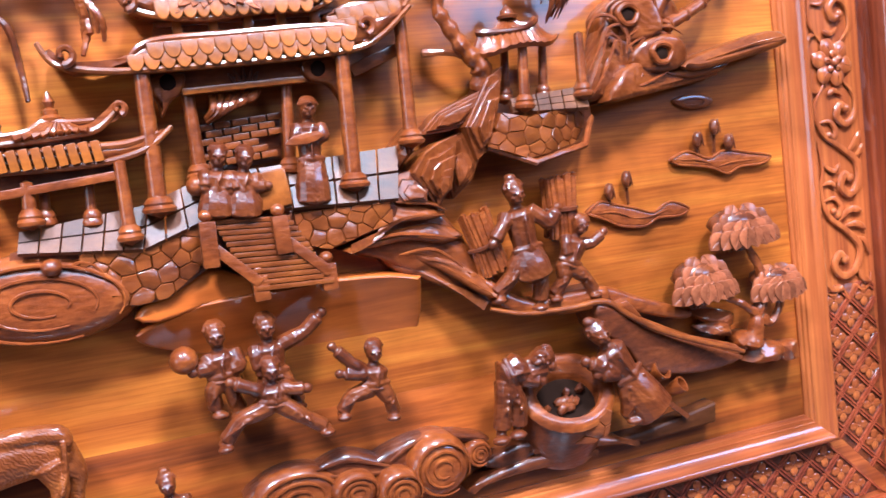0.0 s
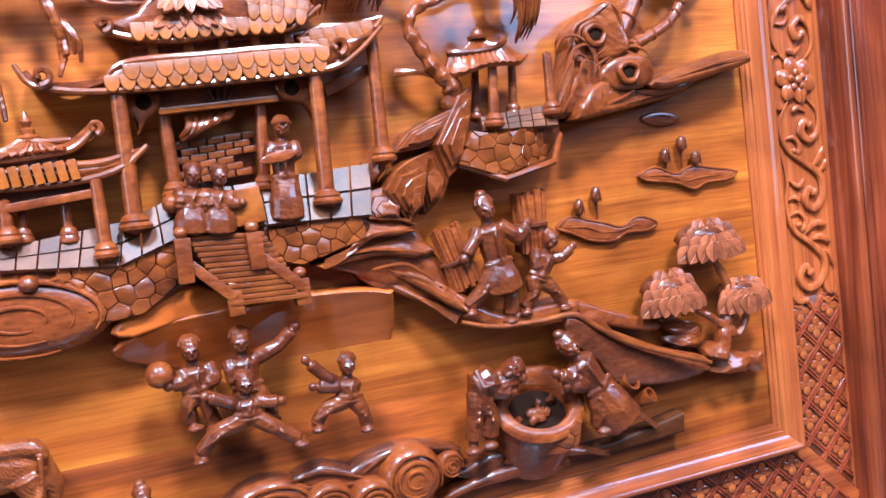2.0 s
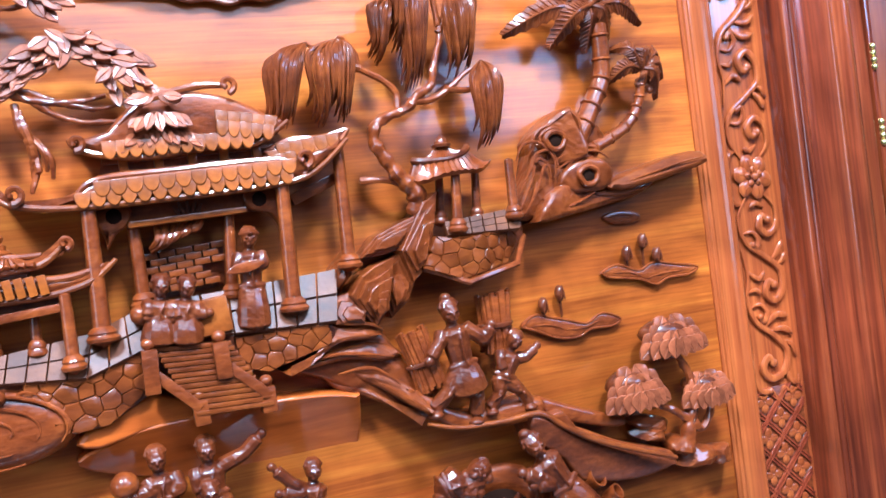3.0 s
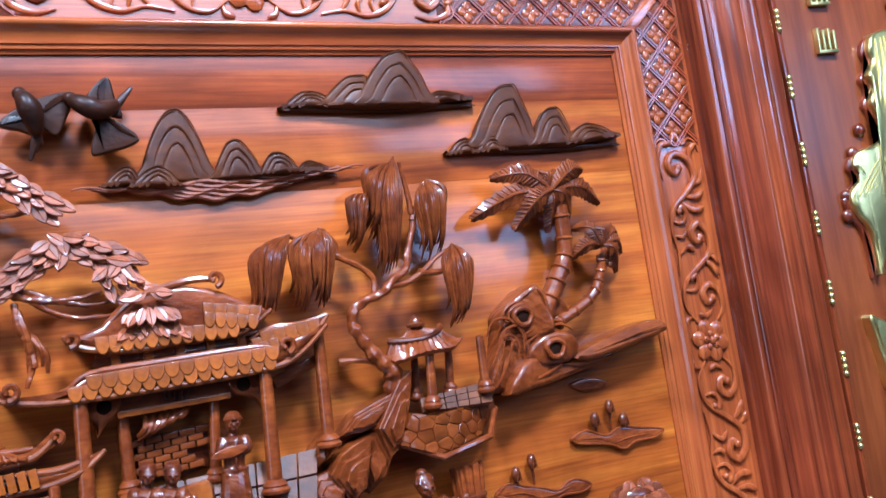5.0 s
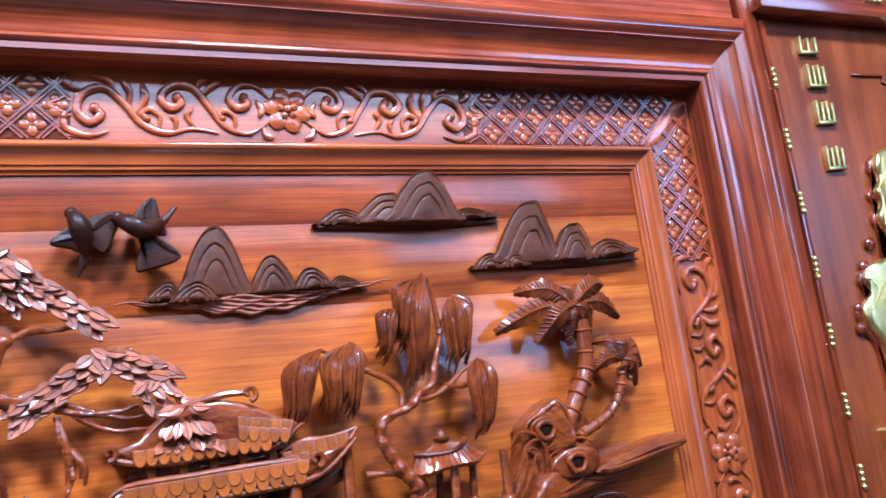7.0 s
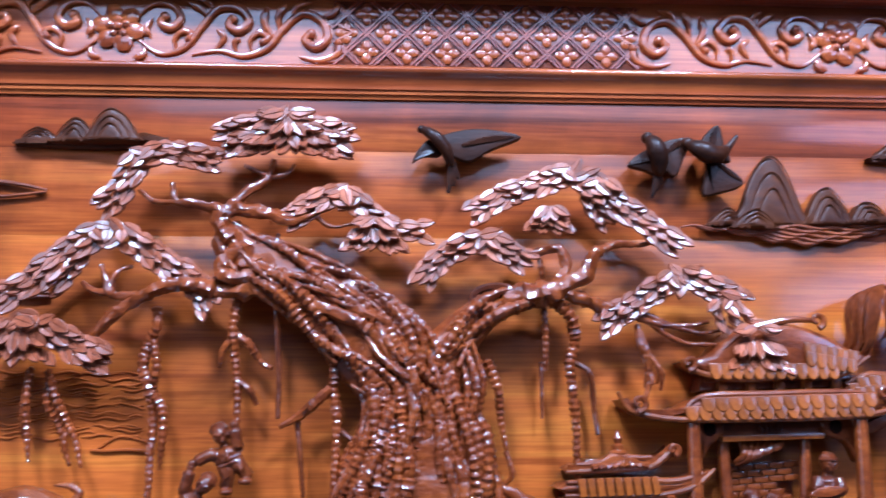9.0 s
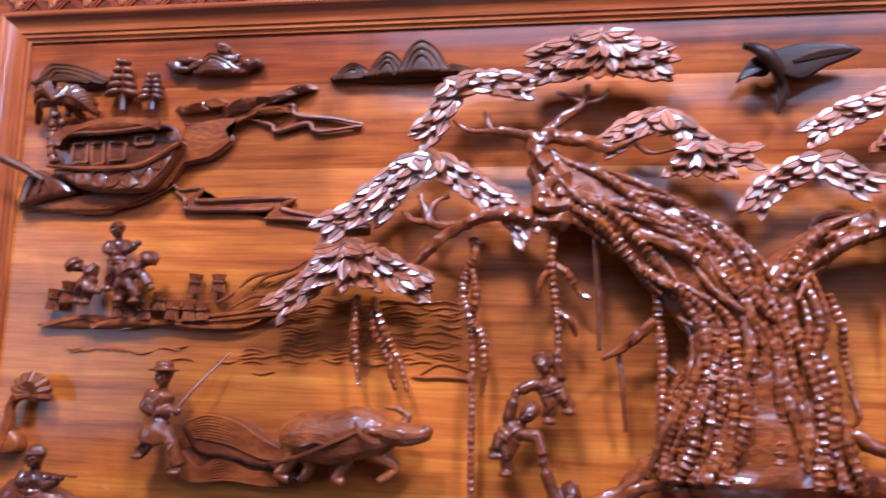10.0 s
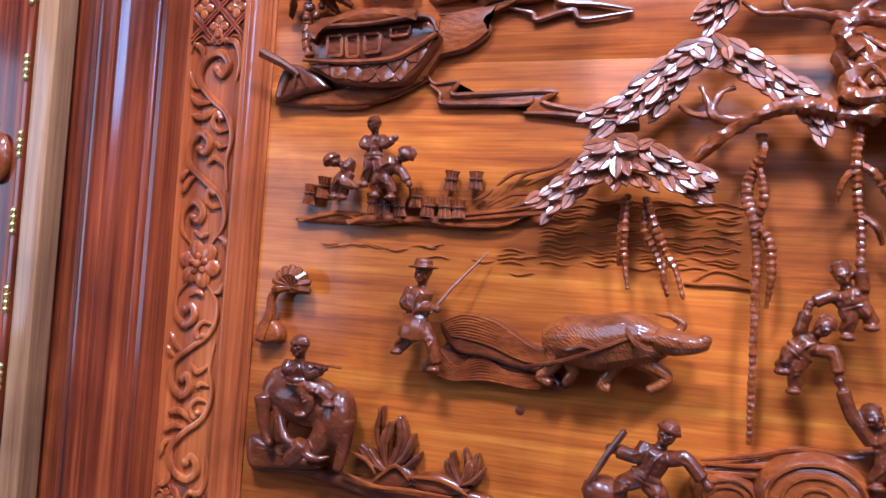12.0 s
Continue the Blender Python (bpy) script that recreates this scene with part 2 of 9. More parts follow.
def tube(bm, pts, radii, seg=8, knob=0.0, pitch=0.01, flat=1.0, gnarl=0.0):
    """A tapering limb along 3D points; knob: swelling rings every pitch metres; flat: squash towards the board."""
    pts = [Vector(p) for p in pts]
    if isinstance(radii, (int, float)):
        radii = (radii, radii)
    m = len(pts)
    rs = []
    for i in range(m):
        f = i / max(1, m - 1) * (len(radii) - 1)
        j = min(int(f), len(radii) - 2)
        rs.append(radii[j] + (radii[j + 1] - radii[j]) * (f - j))
    rings, run, side = [], 0.0, None
    for i, p in enumerate(pts):
        t = (pts[min(i + 1, m - 1)] - pts[max(i - 1, 0)])
        t = t.normalized() if t.length > 1e-9 else Vector((0, 0, 1))
        if side is None:
            side = t.cross(Vector((0, 1, 0)))
            if side.length < 0.2:
                side = t.cross(Vector((1, 0, 0)))
        side = (side - t * side.dot(t)).normalized()
        up = t.cross(side)
        if i:
            run += (p - pts[i - 1]).length
        r = rs[i] * (1 + knob * math.sin(run / pitch * 2 * math.pi))
        ring = []
        for s in range(seg):
            a = 2 * math.pi * s / seg
            o = side * math.cos(a) * r + up * math.sin(a) * r
            o.y *= flat
            if gnarl:
                o *= 1 + gnarl * (noise.noise((p + o) * 95) + 0.6 * noise.noise((p + o) * 230))
            ring.append(bm.verts.new(p + o))
        rings.append(ring)
    for a, b in zip(rings, rings[1:]):
        for s in range(seg):
            bm.faces.new((a[s], a[(s + 1) % seg], b[(s + 1) % seg], b[s]))
    for ring, p, q in ((rings[0], pts[0], pts[1]), (rings[-1], pts[-1], pts[-2])):
        c = bm.verts.new(p + (p - q).normalized() * (ring[0].co - p).length * 0.5)
        for s in range(seg):
            bm.faces.new((ring[s], ring[(s + 1) % seg], c))
    return bm


def knobby(bm, pts, radii, seg=7, knob=0.22, pitch=0.010, gnarl=0.22):
    """A beaded root: its curve is resampled finely so that the rings show."""
    P = [Vector(p) for p in pts]
    fine = []
    for a, b in zip(P, P[1:]):
        k = max(1, int((b - a).length / (pitch / 4)))
        fine += [a.lerp(b, j / k) for j in range(k)]
    fine.append(P[-1])
    return tube(bm, fine, radii, seg, knob, pitch, 1.0, gnarl)


def plate(bm, outline, d0, d1, edge=0.004, closed=True, n=5, steps=3, wavy=0.0, slope=(0.0, 0.0)):
    """A raised relief: an outline of panel places, standing from d0 to d1 with a rounded edge."""
    P = spline([(x, z) for x, z in outline], n, True) if n > 1 else [Vector(p) for p in outline]
    k = len(P)
    area2 = sum(P[i].x * P[(i + 1) % k].y - P[(i + 1) % k].x * P[i].y for i in range(k))
    if area2 < 0:
        P.reverse()
    nor = []
    for i in range(k):
        t = P[(i + 1) % k] - P[i - 1]
        nor.append(Vector((-t.y, t.x)).normalized() if t.length > 1e-9 else Vector((0, 0)))
    levels = [(0.0, d0)]
    for s in range(steps + 1):
        a = s / steps * math.pi / 2
        levels.append((edge * (1 - math.cos(a)), d1 - edge + edge * math.sin(a) if d1 > d0 else d1))
    rings = []
    mid = sum(P, Vector((0, 0))) / k
    for inset, d in levels:
        rings.append([bm.verts.new((P[i].x + nor[i].x * inset, -d - ((slope[0] * (P[i].x - mid.x) + slope[1] * (P[i].y - mid.y)) if d > d0 else 0) - (wavy * noise.noise((P[i].x * 40, P[i].y * 40, 0)) if inset else 0), P[i].y + nor[i].y * inset)) for i in range(k)])
    for a, b in zip(rings, rings[1:]):
        for i in range(k):
            bm.faces.new((a[i], a[(i + 1) % k], b[(i + 1) % k], b[i]))
    f = bm.faces.new(rings[-1])
    bmesh.ops.triangulate(bm, faces=[f])
    return bm


def blob(bm, c, r, rot=0.0, sub=2, rough=0.0, freq=40.0):
    """A rounded lump at a 3D place, radii (x, y, z), turned in the panel by rot degrees."""
    m = Matrix.Translation(c) @ Matrix.Rotation(radians(-rot), 4, 'Y') @ Matrix.Diagonal((*r, 1))
    vs = bmesh.ops.create_icosphere(bm, subdivisions=sub, radius=1, matrix=m)["verts"]
    if rough:
        for v in vs:
            v.co += (v.co - Vector(c)) * rough * noise.noise(v.co * freq)
    return vs


def box(bm, c, size, rot=0.0, bevel=0.0015, turn=None):
    m = Matrix.Translation(c) @ (turn.to_4x4() if turn else Matrix.Rotation(radians(-rot), 4, 'Y')) @ Matrix.Diagonal((*size, 1))
    vs = bmesh.ops.create_cube(bm, size=1, matrix=m)["verts"]
    if bevel:
        es = list({e for v in vs for e in v.link_edges})
        bmesh.ops.bevel(bm, geom=es, offset=min(bevel, min(size) * 0.3), segments=2, affect='EDGES', profile=0.6)
    return bm


def bar(bm, a, b, w, d, bevel=0.0015):
    """A squared bar from one 3D place to another, w wide in the panel and d deep."""
    a, b = Vector(a), Vector(b)
    t = (b - a)
    x = t.normalized()
    y = Vector((0, 1, 0))
    z = x.cross(y).normalized()
    y = z.cross(x)
    return box(bm, (a + b) / 2, (t.length, d, w), 0, bevel, Matrix((x, y, z)).transposed())


def lathe(bm, c, prof, seg=14, tilt=None):
    """Turned work: (radius, height) steps about an upright axis at c."""
    rings = []
    for r, h in prof:
        ring = []
        for s in range(seg):
            a = 2 * math.pi * s / seg
            o = Vector((r * math.cos(a), r * math.sin(a), h))
            ring.append(bm.verts.new(Vector(c) + (tilt @ o if tilt else o)))
        rings.append(ring)
    for a, b in zip(rings, rings[1:]):
        for s in range(seg):
            bm.faces.new((a[s], a[(s + 1) % seg], b[(s + 1) % seg], b[s]))
    bm.faces.new(rings[0])
    bm.faces.new(rings[-1])
    return bm


def leaf_mesh(name, length, width, material, thick=0.0024):
    """One carved leaf lying along +x, keeled along its midrib, its face towards -y."""
    bm = bmesh.new()
    prof = [(0.0, 0.12), (0.14, 0.66), (0.34, 1.0), (0.56, 0.96), (0.78, 0.66), (0.92, 0.30), (1.0, 0.05)]
    rows = []
    for u, w in prof:
        x, h = u * length, w * width / 2
        rows.append([bm.verts.new((x, f * thick, g * h)) for f, g in ((1.2, 1.0), (0.14, 1.0), (0.0, 0.88), (0.10, 0.12), (0.38, 0.0), (0.10, -0.12), (0.0, -0.88), (0.14, -1.0), (1.2, -1.0))])
    for a, b in zip(rows, rows[1:]):
        for s in range(9):
            bm.faces.new((a[s], a[(s + 1) % 9], b[(s + 1) % 9], b[s]))
    bm.faces.new(rows[0])
    bm.faces.new(rows[-1])
    return mesh_of(name, bm, material, True, 20)


def set_piece(name, me, parent, m):
    """One of many alike pieces, sharing its mesh, at the pose m."""
    ob = new(name, me)
    under(ob, parent)
    ob.matrix_basis = m
    return ob


def clip(poly, mid, n):
    out = []
    for i in range(len(poly)):
        a, b = poly[i - 1], poly[i]
        da, db = (a - mid).dot(n), (b - mid).dot(n)
        if da <= 0:
            out.append(a)
        if (da < 0 < db) or (db < 0 < da):
            out.append(a.lerp(b, da / (da - db)))
    return out


def stones(parent, outline, size, d0, d1, rng, material=None, slope=None, joint=0.00002, name="stone"):
    """Irregular stones that fill an outline of panel places, each a raised, rounded piece."""
    poly = [Vector(p) for p in outline]
    xs, zs = [p.x for p in poly], [p.y for p in poly]
    seeds, row, z = [], 0, min(zs) - size
    while z < max(zs) + size:
        x = min(xs) - size + (row % 2) * size / 2
        while x < max(xs) + size:
            seeds.append(Vector((x + rng.uniform(-.27, .27) * size, z + rng.uniform(-.25, .25) * size)))
            x += size
        z += size * 0.8
        row += 1
    for s in seeds:
        cell = list(poly)
        for o in seeds:
            if o is not s and (o - s).length < size * 2.4:
                n = (o - s).normalized()
                cell = clip(cell, (o + s) / 2 - n * joint, n)
                if len(cell) < 3:
                    break
        if len(cell) < 3:
            continue
        cell = [p for i, p in enumerate(cell) if (p - cell[i - 1]).length > 1e-5]
        if len(cell) < 3:
            continue
        a2 = abs(sum(cell[i - 1].x * cell[i].y - cell[i].x * cell[i - 1].y for i in range(len(cell)))) / 2
        if a2 < size * size * 0.06:
            continue
        c = sum(cell, Vector((0, 0))) / len(cell)
        bm = bmesh.new()
        lift = rng.uniform(-0.0006, 0.0012)
        rings = []
        for k, d in ((1.0, d0), (1.0, d1 - 0.0028), (0.965, d1 - 0.0008 + 0.5 * lift), (0.86, d1 + 0.6 * lift)):
            rings.append([bm.verts.new(V(c + (p - c) * k, d + (slope(c + (p - c) * k) if slope else 0))) for p in cell])
        for a, b in zip(rings, rings[1:]):
            for i in range(len(cell)):
                bm.faces.new((a[i - 1], a[i], b[i], b[i - 1]))
        bm.faces.new(rings[-1])
        part(name, bm, material or STONE, parent)


# ---- room: unseen shell, its surfaces darkened to cut bounced light ----
def slab(name, lo, hi, material, label, category):
    bm = bmesh.new()
    lo, hi = Vector(lo), Vector(hi)
    bmesh.ops.create_cube(bm, size=1, matrix=Matrix.Translation((lo + hi) / 2) @ Matrix.Diagonal((*(hi - lo), 1)))
    return tagged(new(name, mesh_of(name, bm, material, False)), label, category, kind="structure")


slab("floor", (-4.2, -5.2, -0.1), (6.6, 0.3, 0), DARK_FLOOR, "polished stone floor, unseen, darkened to cut bounced light", "floor")
slab("ceiling", (-4.2, -5.2, 4.2), (6.6, 0.3, 4.3), DARK_PLASTER, "plain plaster ceiling, unseen, darkened to cut bounced light", "ceiling")
slab("wall_north", (-4.2, 0.12, 0), (6.6, 0.3, 4.2), DARK_PLASTER, "plain plaster wall behind the carved panel", "wall")
slab("wall_south_low", (-4.2, -5.2, 0), (6.6, -5.0, 3.0), DARK_PLASTER, "plain plaster wall under the window", "wall")
slab("wall_south_top", (-4.2, -5.2, 3.9), (6.6, -5.0, 4.2), DARK_PLASTER, "plain plaster strip over the window", "wall")
slab("wall_south_left", (-4.2, -5.2, 3.0), (3.35, -5.0, 3.9), DARK_PLASTER, "plain plaster wall beside the window", "wall")
slab("wall_south_right", (4.95, -5.2, 3.0), (6.6, -5.0, 3.9), DARK_PLASTER, "plain plaster wall beside the window", "wall")
slab("wall_east", (6.5, -5.0, 0), (6.6, 0.12, 4.2), DARK_PLASTER, "plain plaster side wall", "wall")
slab("wall_west_low", (-4.2, -5.0, 0), (-4.1, 0.12, 1.0), DARK_PLASTER, "plain plaster wall under the side window", "wall")
slab("wall_west_top", (-4.2, -5.0, 3.0), (-4.1, 0.12, 4.2), DARK_PLASTER, "plain plaster strip over the side window", "wall")
slab("wall_west_near", (-4.2, -5.0, 1.0), (-4.1, -3.6, 3.0), DARK_PLASTER, "plain plaster wall beside the side window", "wall")
slab("wall_west_far", (-4.2, -1.6, 1.0), (-4.1, 0.12, 3.0), DARK_PLASTER, "plain plaster wall beside the side window", "wall")

# ---- carved panel: the board of joined planks ----
XL, XR, ZB, ZT = -0.931, 0.900, 1.170, 2.000
XM = (XL + XR) / 2
board = thing("backing_board", (XM, ZB), "varnished orange hardwood board of wide joined planks", "wood panel", kind="structure")
# the BOARD_UPPER strip is added to step the upper board darker
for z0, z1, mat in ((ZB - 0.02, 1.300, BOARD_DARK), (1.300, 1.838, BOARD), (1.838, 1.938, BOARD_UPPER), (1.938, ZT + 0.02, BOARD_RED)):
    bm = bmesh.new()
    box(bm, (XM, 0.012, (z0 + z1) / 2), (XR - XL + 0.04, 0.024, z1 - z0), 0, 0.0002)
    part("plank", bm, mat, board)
bm = bmesh.new()
lathe(bm, V((-0.5975, 1.463), -0.001), [(0.0052, 0.0), (0.0052, 0.0014), (0.0044, 0.0018)], 16, Matrix.Rotation(radians(90), 3, 'X'))
part("knot", bm, CARVED_DARK, board, "small dark round knot in the board")

# ---- the frame ----
frame_thing = thing("picture_frame", (XM, ZB - 0.25), "heavy moulded hardwood frame with carved lattice and scroll borders", "picture frame")


def mitred(name, prof, side, material):
    """One side of a frame: the profile (u outwards, d off the board), mitred at both ends."""
    bm = bmesh.new()
    ends = []
    for s in (-1, 1):
        ring = []
        for u, d in prof:
            if side == "top":
                p = (XM + s * ((XR - XL) / 2 + u), ZT + u)
            elif side == "bottom":
                p = (XM + s * ((XR - XL) / 2 + u), ZB - u)
            elif side == "right":
                p = (XR + u, (ZB + ZT) / 2 + s * ((ZT - ZB) / 2 + u))
            else:
                p = (XL - u, (ZB + ZT) / 2 + s * ((ZT - ZB) / 2 + u))
            ring.append(bm.verts.new(V(p, d)))
        ends.append(ring)
    k = len(prof)
    for i in range(k):
        bm.faces.new((ends[0][i], ends[0][(i + 1) % k], ends[1][(i + 1) % k], ends[1][i]))
    bm.faces.new(ends[0])
    bm.faces.new(ends[1])
    return part(name, bm, material, frame_thing)


def arc_profile(points, n=5):
    return [tuple(p) for p in spline(points, n)]


INNER = [(0, -0.02), (0, 0.003), (0.004, 0.004), (0.005, 0.0065), (0.009, 0.007)] + arc_profile([(0.010, 0.009), (0.016, 0.010), (0.023, 0.014), (0.027, 0.0185)], 4) + \
    arc_profile([(0.028, 0.0195), (0.0315, 0.0205), (0.035, 0.018), (0.0355, 0.012)], 4) + [(0.036, 0.003), (0.036, -0.02)]
FLAT = [(0.0362, -0.02), (0.0362, 0.0), (0.128, 0.0), (0.128, -0.02)]
OUTER = [(0.1282, -0.02), (0.1282, 0.040), (0.130, 0.042), (0.136, 0.042), (0.1365, 0.039), (0.139, 0.039)] + arc_profile([(0.140, 0.042), (0.144, 0.045), (0.148, 0.043)], 4) + \
    [(0.149, 0.040)] + arc_profile([(0.151, 0.041), (0.163, 0.043), (0.176, 0.050), (0.186, 0.060)], 5) + [(0.187, 0.063)] + \
    arc_profile([(0.190, 0.063), (0.198, 0.069), (0.208, 0.069), (0.216, 0.061), (0.219, 0.052)], 4) + [(0.224, 0.051), (0.226, 0.048), (0.236, 0.046), (0.237, 0.030), (0.237, -0.02)]
for side in ("top", "right", "bottom", "left"):
    level = side in ("top", "bottom")
    mitred("inner_moulding", INNER, side, RAIL_H if level else RAIL_V)
borders = {side: mitred("border_board", FLAT, side, RAIL_H if side in ("top", "bottom") else RAIL_V) for side in ("top", "right", "bottom", "left")}
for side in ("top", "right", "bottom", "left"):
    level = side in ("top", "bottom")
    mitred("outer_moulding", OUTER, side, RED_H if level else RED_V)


def on_border(side, s, w):
    """A place on a border: s along it from the middle (to the right or up), w across it from its middle line outwards."""
    u = 0.0822 + w
    return {"top": (XM + s, ZT + u), "bottom": (XM + s, ZB - u), "right": (XR + u, (ZB + ZT) / 2 + s), "left": (XL - u, (ZB + ZT) / 2 + s)}[side]


CELL = 0.0470      # lattice diamond, from corner to corner
HALF = 0.040       # half the carved width of the borders

bm = bmesh.new()
for q in range(4):
    a = q * math.pi / 2
    blob(bm, (math.cos(a) * 0.0074, -0.0016, math.sin(a) * 0.0074), (0.0068, 0.0014, 0.0056), math.degrees(a), 2)
blob(bm, (0, -0.002, 0), (0.0020, 0.0016, 0.0020), 0, 1)
ROSETTE = mesh_of("rosette", bm, RAIL_H)


def lattice(side, s0, s1, mitre=0):
    """Crossed double bars with a four-petalled rosette in each diamond; mitre: the end at s1 (+1) or s0 (-1) is cut at 45 degrees."""
    bm = bmesh.new()

    def lim(s, w):
        return s0 - 1e-6 <= s <= s1 + 1e-6 and abs(w) <= HALF + 1e-6

    def cut(a, b):
        """The part of a line in (s, w) that lies in the lattice field."""
        A, B = Vector(a), Vector(b)
        lo, hi = 0.0, 1.0
        d = B - A
        planes = [((-1, 0), -s0), ((1, 0), s1), ((0, 1), HALF), ((0, -1), HALF)]
        if mitre > 0:
            planes.append(((1, -1), s1 - HALF - 0.010))
        if mitre < 0:
            planes.append(((-1, -1), -s0 - HALF - 0.010))
        for n, c in planes:
            n = Vector(n)
            den, num = n.dot(d), c - n.dot(A)
            if abs(den) < 1e-9:
                if num < 0:
                    return None
            elif den > 0:
                hi = min(hi, num / den)
            else:
                lo = max(lo, num / den)
        return (A + d * lo, A + d * hi) if hi - lo > 0.01 else None

    # dark plate stands in for the shade deep between the bars
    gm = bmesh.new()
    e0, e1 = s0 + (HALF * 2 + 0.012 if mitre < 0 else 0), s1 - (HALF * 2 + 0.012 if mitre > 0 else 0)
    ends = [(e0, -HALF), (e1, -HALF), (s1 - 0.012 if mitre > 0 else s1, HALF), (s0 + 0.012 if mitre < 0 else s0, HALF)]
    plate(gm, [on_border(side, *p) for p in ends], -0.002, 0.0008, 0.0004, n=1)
    part("lattice_gap_shade", gm, CARVED_DARK, borders[side])
    k0, k1 = int((s0 - 0.3) / CELL) - 2, int((s1 + 0.3) / CELL) + 2
    for k in range(k0, k1):
        for sg in (-1, 1):
            for off in (-0.0019, 0.0019):
                c = k * CELL + off * 1.4
                seg = cut((c - sg * 0.1, -0.1), (c + sg * 0.1, 0.1))
                if seg and (seg[1] - seg[0]).length > 0.004:
                    bar(bm, V(on_border(side, *seg[0]), 0.0016), V(on_border(side, *seg[1]), 0.0016), 0.0022, 0.0034 + 0.0003 * sg, 0)
    part("lattice", bm, LATTICE_H if side in ("top", "bottom") else LATTICE_V, borders[side], "crossed double bars of a carved diamond lattice", False)
    for k in range(k0, k1):
        for r in range(-3, 4):
            s, w = (k + 0.5 * (r % 2)) * CELL + CELL / 2, r * CELL / 2
            edge = 0.007
            ok = s0 + edge < s < s1 - edge and abs(w) < HALF - edge
            if mitre > 0 and s - w > s1 - HALF - 0.010 - edge * 1.4:
                ok = False
            if mitre < 0 and -s - w > -s0 - HALF - 0.010 - edge * 1.4:
                ok = False
            if ok:
                p = on_border(side, s, w)
                set_piece("rosette", ROSETTE, borders[side], Matrix.Translation(V(p, 0.0002)))


def ribbon(bm, side, mid, flip, pts, r, eye=0.0, f=1.0):
    """A low carved scroll along (s, w) places: thin at its tail, full towards its head, with a rounded eye."""
    P = spline([(s * f, w) for s, w in pts], 6)
    r, eye = r * 1.42, eye * 1.22
    n = len(P) - 1
    line = [V(on_border(side, mid + flip * p.x, p.y), 0.0022 + 0.0014 * i / n) for i, p in enumerate(P)]
    tube(bm, line, (r * 0.25, r * 0.75, r, r * 1.05, r * (0.9 if eye else 0.25)), 8, flat=0.72)
    if eye:
        blob(bm, line[-1], (eye, 0.0042, eye), 0, 2)


# half of a scroll panel, outwards from its flower: (places, thickness, eye)
SCROLLS = (
    ([(0.022, -0.014), (0.046, -0.031), (0.073, -0.023), (0.091, 0.003), (0.108, 0.026), (0.130, 0.027), (0.143, 0.012), (0.133, -0.001), (0.121, 0.005), (0.125, 0.013)], 0.0036, 0.0050),
    ([(0.020, 0.014), (0.036, 0.030), (0.056, 0.029), (0.067, 0.014), (0.058, 0.001), (0.046, 0.006), (0.050, 0.015)], 0.0034, 0.0048),
    ([(0.064, -0.028), (0.062, -0.012), (0.071, -0.003), (0.080, -0.006), (0.077, -0.013)], 0.0026, 0.0036),
    ([(0.082, -0.031), (0.112, -0.026), (0.138, -0.032), (0.164, -0.022), (0.182, 0.003), (0.202, 0.022), (0.224, 0.014), (0.231, -0.007), (0.219, -0.020), (0.206, -0.011), (0.213, -0.003)], 0.0035, 0.0050),
    ([(0.148, -0.029), (0.145, -0.013), (0.155, -0.003), (0.165, -0.009), (0.159, -0.015)], 0.0026, 0.0036),
    ([(0.098, 0.014), (0.088, 0.026), (0.076, 0.034)], 0.0030, 0.0), ([(0.104, 0.022), (0.098, 0.033), (0.090, 0.037)], 0.0024, 0.0),
    ([(0.172, -0.010), (0.160, 0.010), (0.163, 0.029)], 0.0032, 0.0), ([(0.178, -0.002), (0.176, 0.018), (0.184, 0.033)], 0.0030, 0.0),
    ([(0.192, 0.013), (0.196, 0.030), (0.212, 0.036)], 0.0026, 0.0), ([(0.105, -0.028), (0.116, -0.010), (0.108, 0.000)], 0.0026, 0.0),
    ([(0.030, -0.022), (0.028, -0.033), (0.018, -0.037)], 0.0026, 0.0), ([(0.200, -0.031), (0.222, -0.036), (0.242, -0.028), (0.244, -0.014)], 0.0028, 0.0040),
    ([(0.036, 0.012), (0.030, 0.000), (0.034, -0.010)], 0.0026, 0.0), ([(0.130, -0.028), (0.128, -0.016), (0.134, -0.010)], 0.0022, 0.0),
    ([(0.222, 0.018), (0.236, 0.022), (0.243, 0.034)], 0.0028, 0.0))


